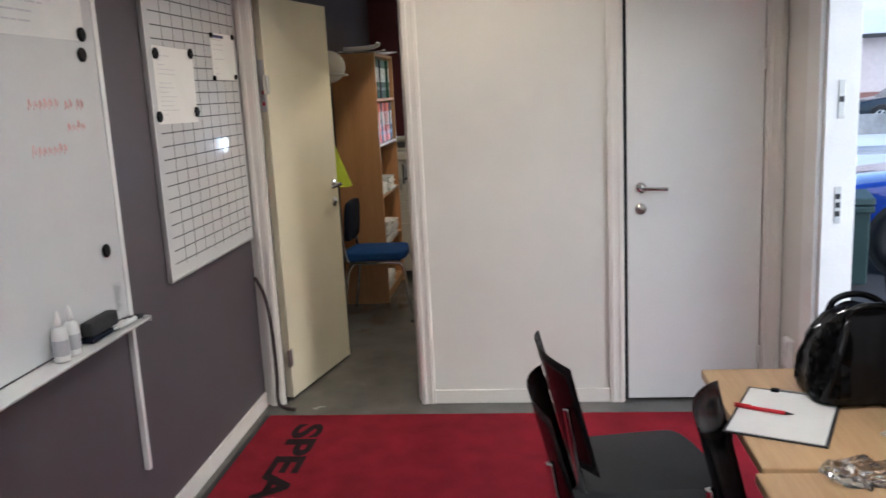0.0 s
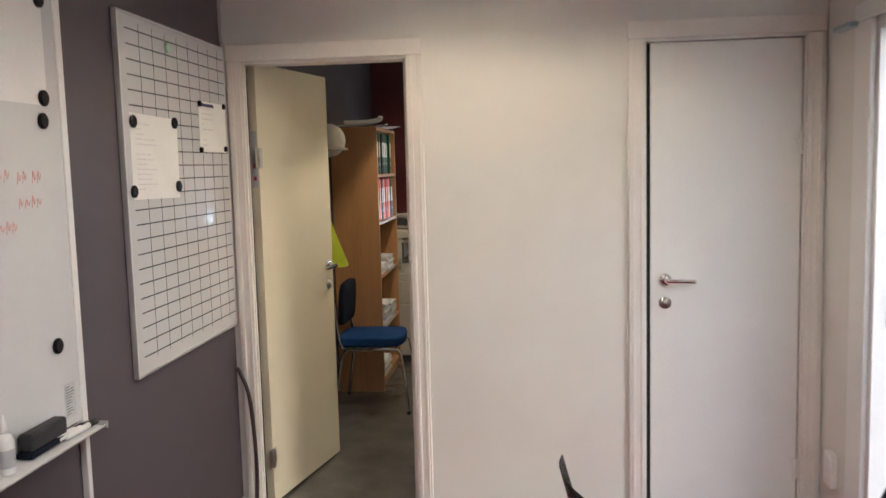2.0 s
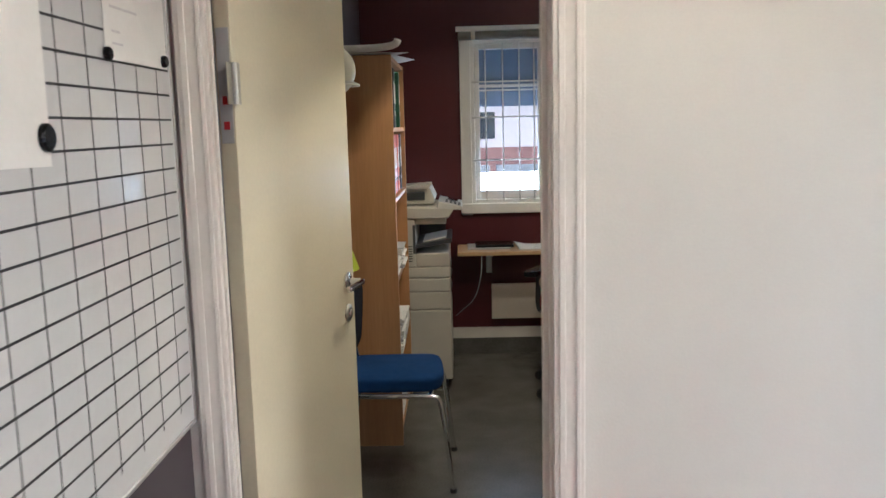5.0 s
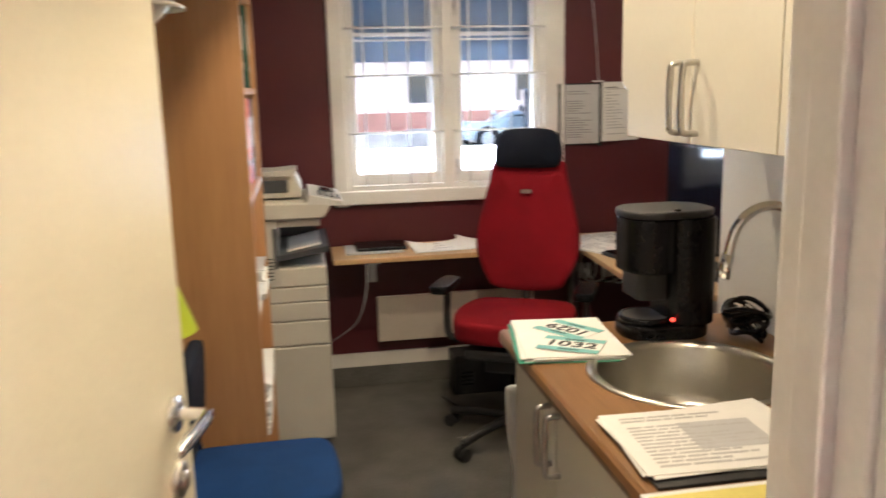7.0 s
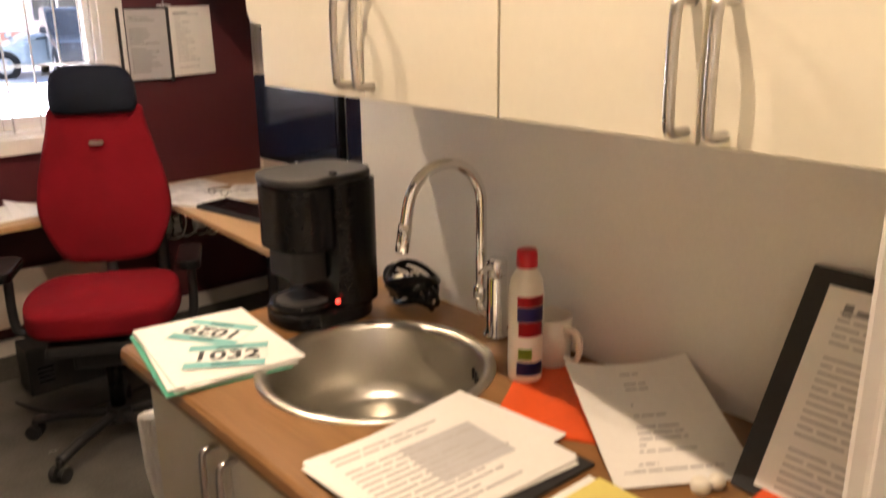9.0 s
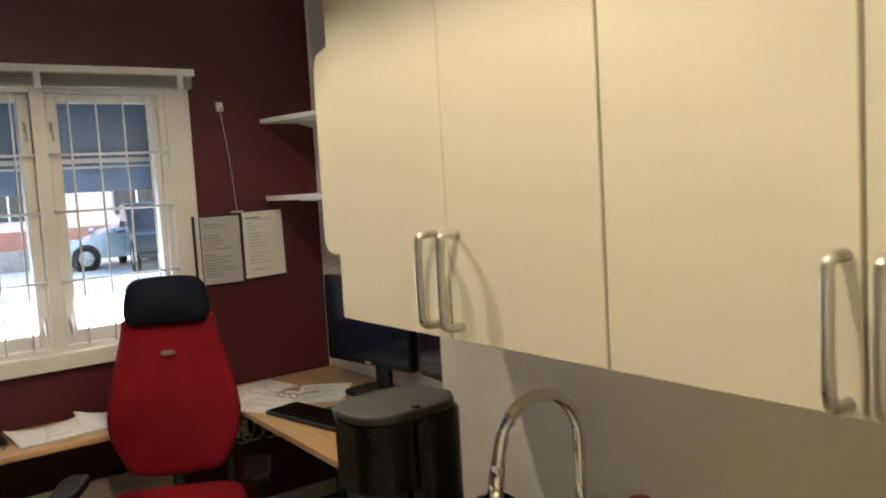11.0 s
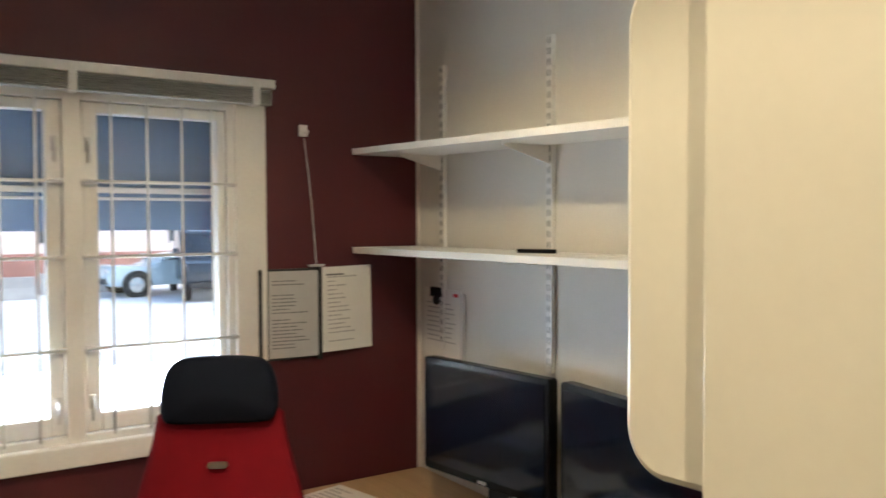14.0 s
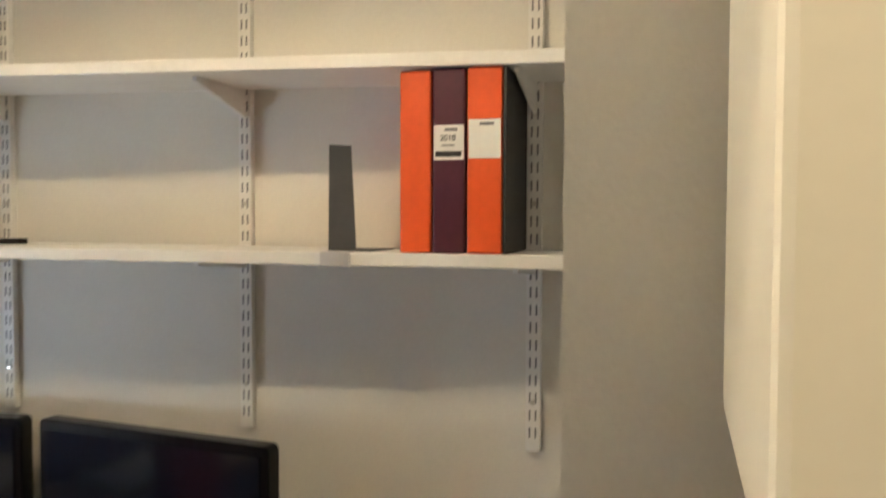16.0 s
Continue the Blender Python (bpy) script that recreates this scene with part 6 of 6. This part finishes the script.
part("back_plate", box(1.771, 1.983, 3.597, 3.608, 1.197, 1.508, 0.002), M_BLACKM, fo)
part("page", moved(sheet(0.195, 0.295, pose(0, 0, 0), 0.001), north(1.883, 3.59, 1.353, 0, -6)), M_GREYP, fo, "grey page in a clear sleeve")
part("page_print", print_lines(0.13, 0.24, north(1.883, 3.59, 1.353, 0, -6), 20, 81, 0.0014, 0.4, 1, 0.35), M_INK, fo)
part("page", moved(sheet(0.205, 0.297, pose(0, 0, 0), 0.001), north(2.094, 3.588, 1.363, 1.0, 4)), M_PAPER, fo, "white page in a clear sleeve")
part("page_print", print_lines(0.15, 0.24, north(2.094, 3.588, 1.363, 1.0, 4), 16, 83, 0.0014, 0.15, 0.9, 0.3), M_INKL, fo)
part("page_heading", moved(box(-0.08, -0.01, 0.118, 0.124, 0.0012, 0.0016), north(2.094, 3.588, 1.363, 1.0, 4)), M_INK, fo)
part("sleeve_edge", box(1.980, 1.994, 3.575, 3.596, 1.192, 1.512, 0.002), M_BLACKM, fo, "black spine rod")
part("sleeve_edge", box(1.767, 1.777, 3.575, 3.596, 1.197, 1.508, 0.002), M_BLACKM, fo, "black spine rod")
part("hanger", box(1.95, 2.01, 3.585, 3.597, 1.512, 1.520, 0.002), M_ALU, fo)
part("cord", tube([(1.98, 3.592, 1.52), (1.965, 3.595, 1.75), (1.942, 3.60, 1.955)], 0.0022, 6), M_GREYP, fo, "thin grey cord", True)
wh = thing("wall_hook", (1.942, 3.60, 1.965), "small white plastic hook on the wall", "hook")
part("plate", box(1.925, 1.955, 3.597, 3.6095, 1.96, 2.0, 0.003), M_FRAMEW, wh)
part("peg", tube([(1.942, 3.597, 1.975), (1.945, 3.58, 1.965), (1.945, 3.575, 1.98)], 0.004, 8), M_FRAMEW, wh, "", True)
cb = thing("calendar_clipboard", (2.40, 3.44, 1.18), "white notice hung from a black bulldog clip", "clipboard")
part("card", box(2.400, 2.4055, 3.32, 3.555, 1.10, 1.425, 0.002), M_PAPER, cb)
part("lower_sheet", box(2.3985, 2.3998, 3.33, 3.55, 1.05, 1.225, 0.0004), M_PAPER, cb)
part("side_strip", box(2.3965, 2.4095, 3.305, 3.319, 1.10, 1.415, 0.002), M_ALU, cb)
part("clip", box(2.388, 2.3998, 3.43, 3.50, 1.395, 1.43, 0.004), M_BLACK, cb, "black bulldog clip")
part("clip_wing", ball((2.392, 3.462, 1.383), 0.022, 0.35, 1.1, 0.8, 12), M_BLACK, cb, "", True)
rows = bmesh.new()
rq = random.Random(77)
for k in range(9):
    box(2.3990, 2.3996, 3.345 + rq.uniform(0, 0.05), 3.535, 1.37 - k * 0.017, 1.374 - k * 0.017, bm=rows)
part("print", rows, M_INKL, cb, "grey printed lines")
part("red_mark", box(2.3992, 2.3999, 3.335, 3.365, 1.40, 1.412), M_REDP, cb)

SZ = 1.5775


def shelf_binder(y0, y1, h, material, label, lab, text=""):
    bd = thing("lever_arch_binder", (2.29, (y0 + y1) / 2, SZ), label, "binder", "binders on the wall shelf")
    part("cover", box(2.206, 2.388, y0 + 0.001, y1 - 0.001, SZ, SZ + h, 0.004), material, bd)
    if lab:
        part("spine_label", box(2.2048, 2.206, y0 + 0.003, y1 - 0.004, lab[0], lab[1]), M_PAPER, bd, "white spine label")
        part("label_print", box(2.2042, 2.2048, y0 + 0.014, y1 - 0.022, lab[1] - 0.010, lab[1] - 0.005), M_INK, bd)
    return bd


shelf_binder(1.8235, 1.879, 0.296, M_ORANGE, "orange lever-arch binder on the wall shelf", None)
b2 = shelf_binder(1.766, 1.823, 0.298, M_PLUM, "plum lever-arch binder with a dated label", (1.728, 1.784))
m2018 = Matrix.Translation((2.2044, 1.7955, 1.763)) @ Matrix(((0, 0, -1, 0), (-1, 0, 0, 0), (0, 1, 0, 0), (0, 0, 0, 1)))
writing("year", "2018", 0.013, m2018, M_BLACKI, b2)
part("name_bar", box(2.2042, 2.2048, 1.773, 1.816, 1.733, 1.742), M_BLACKI, b2, "black printed name bar")
part("label_line", box(2.2042, 2.2048, 1.784, 1.806, 1.750, 1.7525), M_INK, b2)
shelf_binder(1.706, 1.7655, 0.298, M_ORANGE, "orange lever-arch binder with a white label", (1.730, 1.792))
shelf_binder(1.700, 1.7055, 0.297, M_BLACKM, "thin black folder beside the binders", None)
be = thing("book_end", (2.25, 1.98, SZ), "grey steel book end standing on the shelf", "book end")
part("upright", prism([(2.007, SZ + 0.0015), (1.957, SZ + 0.0015), (1.966, SZ + 0.177), (2.005, SZ + 0.180)], 'x', 2.212, 2.2145), mat("dark_grey_steel", (0.075, 0.075, 0.078), 0.45, metal=0.3), be)
part("lip", box(2.1863, 2.2118, 1.957, 2.007, SZ + 0.0003, SZ + 0.0012), M_ALU, be)
part("foot_plate", box(2.2145, 2.33, 1.93, 2.005, SZ, SZ + 0.0015), bpy.data.materials["dark_grey_steel"], be)
part("edge_clip", box(2.183, 2.1862, 1.957, 2.010, SZ - 0.025, SZ + 0.0012, 0.001), M_ALU, be)
doc("shelf_paper", 2.262, 2.56, SZ, 0.10, 0.21, 20, 0, 91, "white paper slip lying on the shelf", 1)
solid("black_pen", cyl((2.235, 2.80, SZ + 0.006), (2.29, 2.70, SZ + 0.006), 0.006, 10), M_BLACK, "black pen lying on the wall shelf", "pen", smooth=True)


# ---- outside ----
M_SNOW = mat("wet_snowy_ground", (0.78, 0.80, 0.83), 0.5, vary=0.08, scale=0.25, fine=3.0, bump=0.05)
M_ASPH = mat("wet_asphalt", (0.07, 0.07, 0.075), 0.4, vary=0.3, scale=0.6, fine=30, bump=0.05)
M_BRICK = mat("red_brick", (0.32, 0.16, 0.135), 0.8, vary=0.2, scale=1.5, fine=14, bump=0.05)
M_RENDER = mat("pale_render", (0.66, 0.58, 0.57), 0.8, vary=0.06, scale=0.5, fine=6)
M_CONC = mat("concrete", (0.32, 0.32, 0.32), 0.85, vary=0.15, scale=3, fine=30, bump=0.06)
M_CARB = mat("blue_car_paint", (0.012, 0.05, 0.36), 0.12, vary=0.05, bump=0, coat=1.0)
M_CARD = mat("dark_car_paint", (0.02, 0.028, 0.04), 0.25, vary=0.1, bump=0, coat=0.6)
M_CARG = mat("pale_green_car_paint", (0.50, 0.60, 0.64), 0.25, vary=0.05, bump=0, coat=0.6)
M_CARGL = mat("dark_car_glass", (0.03, 0.04, 0.05), 0.08, vary=0.05, bump=0, spec=0.8)
M_BIN = mat("dark_green_bin_plastic", (0.02, 0.045, 0.045), 0.5, vary=0.1, bump=0.02)
G = -0.35
gr = bmesh.new()
bmesh.ops.create_grid(gr, x_segments=2, y_segments=2, size=400)
bmesh.ops.translate(gr, verts=gr.verts, vec=(0, 0, G))
setting("ground", gr, M_SNOW, "wet snow-covered yard reaching the horizon", "ground")
setting("pavement", box(2.70, 6.5, -4, 6.4, G, G + 0.02), M_ASPH, "dark wet asphalt apron beside the building", "pavement")
setting("plinth", box(-0.14, 2.66, -6.19, 3.82, G - 0.02, -0.201), M_CONC, "concrete foundation under the building", "foundation")
setting("roof", box(-0.35, 2.78, -6.4, 3.84, CEIL + 0.101, CEIL + 0.22), M_CONC, "flat roof over the rooms", "roof")

bd = thing("low_building", (12, 32, G), "low pale building with a red brick base across the yard", "building")
HX0, HX1, HY = -22, 40, 30
part("wall", box(HX0, HX1, HY, HY + 9, 0.65, 2.75), M_RENDER, bd)
part("brick_base", box(HX0, HX1, HY - 0.06, HY - 0.002, G, 0.66), M_BRICK, bd)
part("roof", prism([(HY - 0.6, 2.85), (HY + 4.5, 4.1), (HY + 9.6, 2.85)], 'x', HX0 - 0.5, HX1 + 0.5), mat("snowy_roof", (0.75, 0.77, 0.8), 0.7, vary=0.06, scale=0.4, fine=5), bd, "snow-covered pitched roof")
part("eaves", box(HX0 - 0.5, HX1 + 0.5, HY - 0.62, HY - 0.3, 2.70, 2.849), M_BLACKM, bd, "dark eaves gutter")
k = 0
x = HX0 + 2.0
while x < HX1 - 2.0:
    wi = part("window", box(x, x + 1.5, HY - 0.05, HY - 0.003, 1.0, 2.0), M_CARGL, bd, "dark window pane")
    part("window_frame", box(x - 0.1, x + 1.6, HY - 0.045, HY - 0.001, 2.001, 2.45), M_RENDER, wi)
    part("mullion", box(x + 0.72, x + 0.78, HY - 0.08, HY - 0.051, 1.0, 2.0), M_FRAMEW, wi)
    x += 4.1
for x, yb in ((10.9, 22), (13.2, 22), (15.5, 22), (-2.6, 25), (-0.4, 25), (1.8, 25), (4.0, 26.2)):
    br_ = thing("concrete_barrier", (x + 1, yb, G), "grey concrete road barrier in the yard", "barrier", "barriers")
    part("block", prism([(yb - 0.3, G), (yb + 0.3, G), (yb + 0.15, G + 0.3), (yb + 0.1, G + 0.58), (yb - 0.1, G + 0.58), (yb - 0.15, G + 0.3)], 'x', x, x + 2.0, 0.02), M_CONC, br_)
sg = thing("sign_post", (12.2, 21.9, G), "small white sign on a grey post", "sign")
part("post", cyl((12.2, 21.6, G), (12.2, 21.6, 1.35), 0.05, 10), M_ALU, sg)
part("plate", box(11.95, 12.45, 21.52, 21.55, 1.0, 1.35), M_FRAMEW, sg)
part("print", box(12.05, 12.35, 21.51, 21.52, 1.12, 1.22), M_INK, sg)
rl_ = thing("pipe_rail", (7, 9, G), "horizontal grey pipe rail on posts", "railing")
part("rail", cyl((3.6, 8.3, 0.42), (11.0, 8.3, 0.42), 0.06, 12), M_ALU, rl_, "", True)
for x in (3.8, 7.2, 10.8):
    part("post", cyl((x, 8.3, G), (x, 8.3, 0.42), 0.04, 10), M_ALU, rl_)


def wheel(parent, x, y, r, side):
    w3 = part("wheel", moved(lathe([(r * 0.62, -0.09), (r, -0.09), (r * 1.02, -0.05), (r * 1.02, 0.05), (r, 0.09), (r * 0.62, 0.09)], (0, 0, 0), 32, loop=True), pose(x, y, r, 90)), M_RUBBER, parent, "black tyre", True, True)
    rim = lathe([(r * 0.63, -0.06), (r * 0.62, 0.08), (r * 0.56, 0.085), (r * 0.52, 0.03), (0.05, 0.03)], (0, 0, 0), 32)
    for k in range(5):
        a = 72 * k
        moved_box = moved(box(0.03, r * 0.58, -0.028, 0.028, 0.04, 0.075, 0.006), pose(0, 0, 0, 0, 0, a))
        merge(rim, moved_box)
    part("rim", moved(rim, pose(x, y - 0.0, r, 90 if side < 0 else -90)), M_ALU, w3, "silver alloy rim", False, True)


def car(m, paint, label, L=4.2, H=1.45, hood=0.95, pickup=False):
    o = thing("parked_car", m, label, "car", "parked cars")
    if pickup:
        out2 = [(0.05, 0.45), (0.0, 0.75), (0.06, 0.98), (1.25, 1.08), (1.75, 1.72), (1.95, 1.78), (3.0, 1.78), (3.2, 1.70), (3.35, 1.12), (L - 0.05, 1.10), (L, 0.6), (L - 0.1, 0.42)]
        glass = [(1.38, 1.12), (1.82, 1.66), (3.05, 1.68), (3.22, 1.14)]
    else:
        out2 = [(0.08, 0.30), (0.0, 0.52), (0.10, 0.74), (0.30, 0.84), (1.15, hood), (1.75, H - 0.06), (2.2, H), (3.1, H - 0.03), (3.75, 1.05), (L - 0.08, 0.95), (L, 0.55), (L - 0.1, 0.30)]
        glass = [(1.28, 0.96), (1.80, H - 0.12), (2.25, H - 0.06), (3.0, H - 0.09), (3.5, 1.02)]
    b = prism(out2, 'y', -0.86, 0.86, 0.05)
    part("body", b, paint, o, "", True, True)
    for s in (-1, 1):
        part("side_window", prism(glass, 'y', s * 0.862 - 0.004, s * 0.862 + 0.004), M_CARGL, o, "dark side window", False, True)
        for x in (0.78, L - 0.85):
            r = 0.33 if not pickup else 0.39
            part("wheel_arch", moved(lathe([(r * 1.16, 0), (r * 1.18, 0.006), (r * 0.9, 0.006)], (0, 0, 0), 28, loop=True), pose(x, s * 0.862, r, -90 if s > 0 else 90)), M_BLACKM, o, "black wheel arch", False, True)
            wheel(o, x, s * 0.80, r, s)
        part("door_seam", box(2.3, 2.31, s * 0.866 - 0.002, s * 0.866 + 0.002, 0.35, 0.98), M_BLACKM, o, "", False, True)
        part("mirror", box(1.42, 1.58, s * 0.98 - 0.08, s * 0.98 + 0.08, 0.98 if not pickup else 1.15, 1.10 if not pickup else 1.32, 0.03), paint, o, "", False, True)
        part("headlight", ball((0.10, s * 0.62, 0.70 if not pickup else 0.85), 0.12, 0.5, 1.2, 0.7, 12), M_CHROME, o, "headlight", True, True)
    part("bumper", box(-0.03, 0.12, -0.80, 0.80, 0.36, 0.50, 0.03), M_BLACKM, o, "", False, True)
    return o


car(pose(4.40, 4.85, G + 0.02, 0, 0, -20), M_CARB, "bright blue parked car with silver alloy wheels")
car(pose(7.6, 21.2, G, 0, 0, 80), M_CARD, "dark parked pickup truck in the snow", 5.0, 1.8, 1.0, True)
car(pose(0.95, 20.2, G, 0, 0, 170), M_CARD, "dark parked pickup truck in the snow", 5.0, 1.8, 1.0, True)
car(pose(5.3, 24.6, G, 0, 0, 3), M_CARG, "pale green parked car across the yard", 4.2, 1.15, 0.8)
car(pose(12.5, 26.2, G, 0, 0, -2), M_CARD, "dark parked car across the yard", 4.3)
wbn = thing("wheelie_bin", pose(4.05, 3.52, G + 0.02, 0, 0, -12), "dark green plastic wheelie bin beside the car", "bin")
part("body", prism([(-0.22, 0.06), (0.20, 0.06), (0.28, 0.76), (-0.29, 0.76)], 'x', -0.24, 0.24, 0.015), M_BIN, wbn, "", False, True)
part("lid", prism([(-0.31, 0.762), (0.31, 0.762), (0.30, 0.80), (0.1, 0.85), (-0.30, 0.82)], 'x', -0.27, 0.27, 0.012), M_BIN, wbn, "domed green lid", False, True)
part("rim", box(-0.265, 0.265, -0.315, 0.30, 0.70, 0.755, 0.01), M_BIN, wbn, "", False, True)
for sx in (-1, 1):
    part("wheel", cyl((sx * 0.25, 0.22, 0.10), (sx * 0.29, 0.22, 0.10), 0.10, 20), M_RUBBER, wbn, "", False, True)
part("handle", cyl((-0.2, 0.33, 0.80), (0.2, 0.33, 0.80), 0.015, 10), M_BIN, wbn, "", True, True)
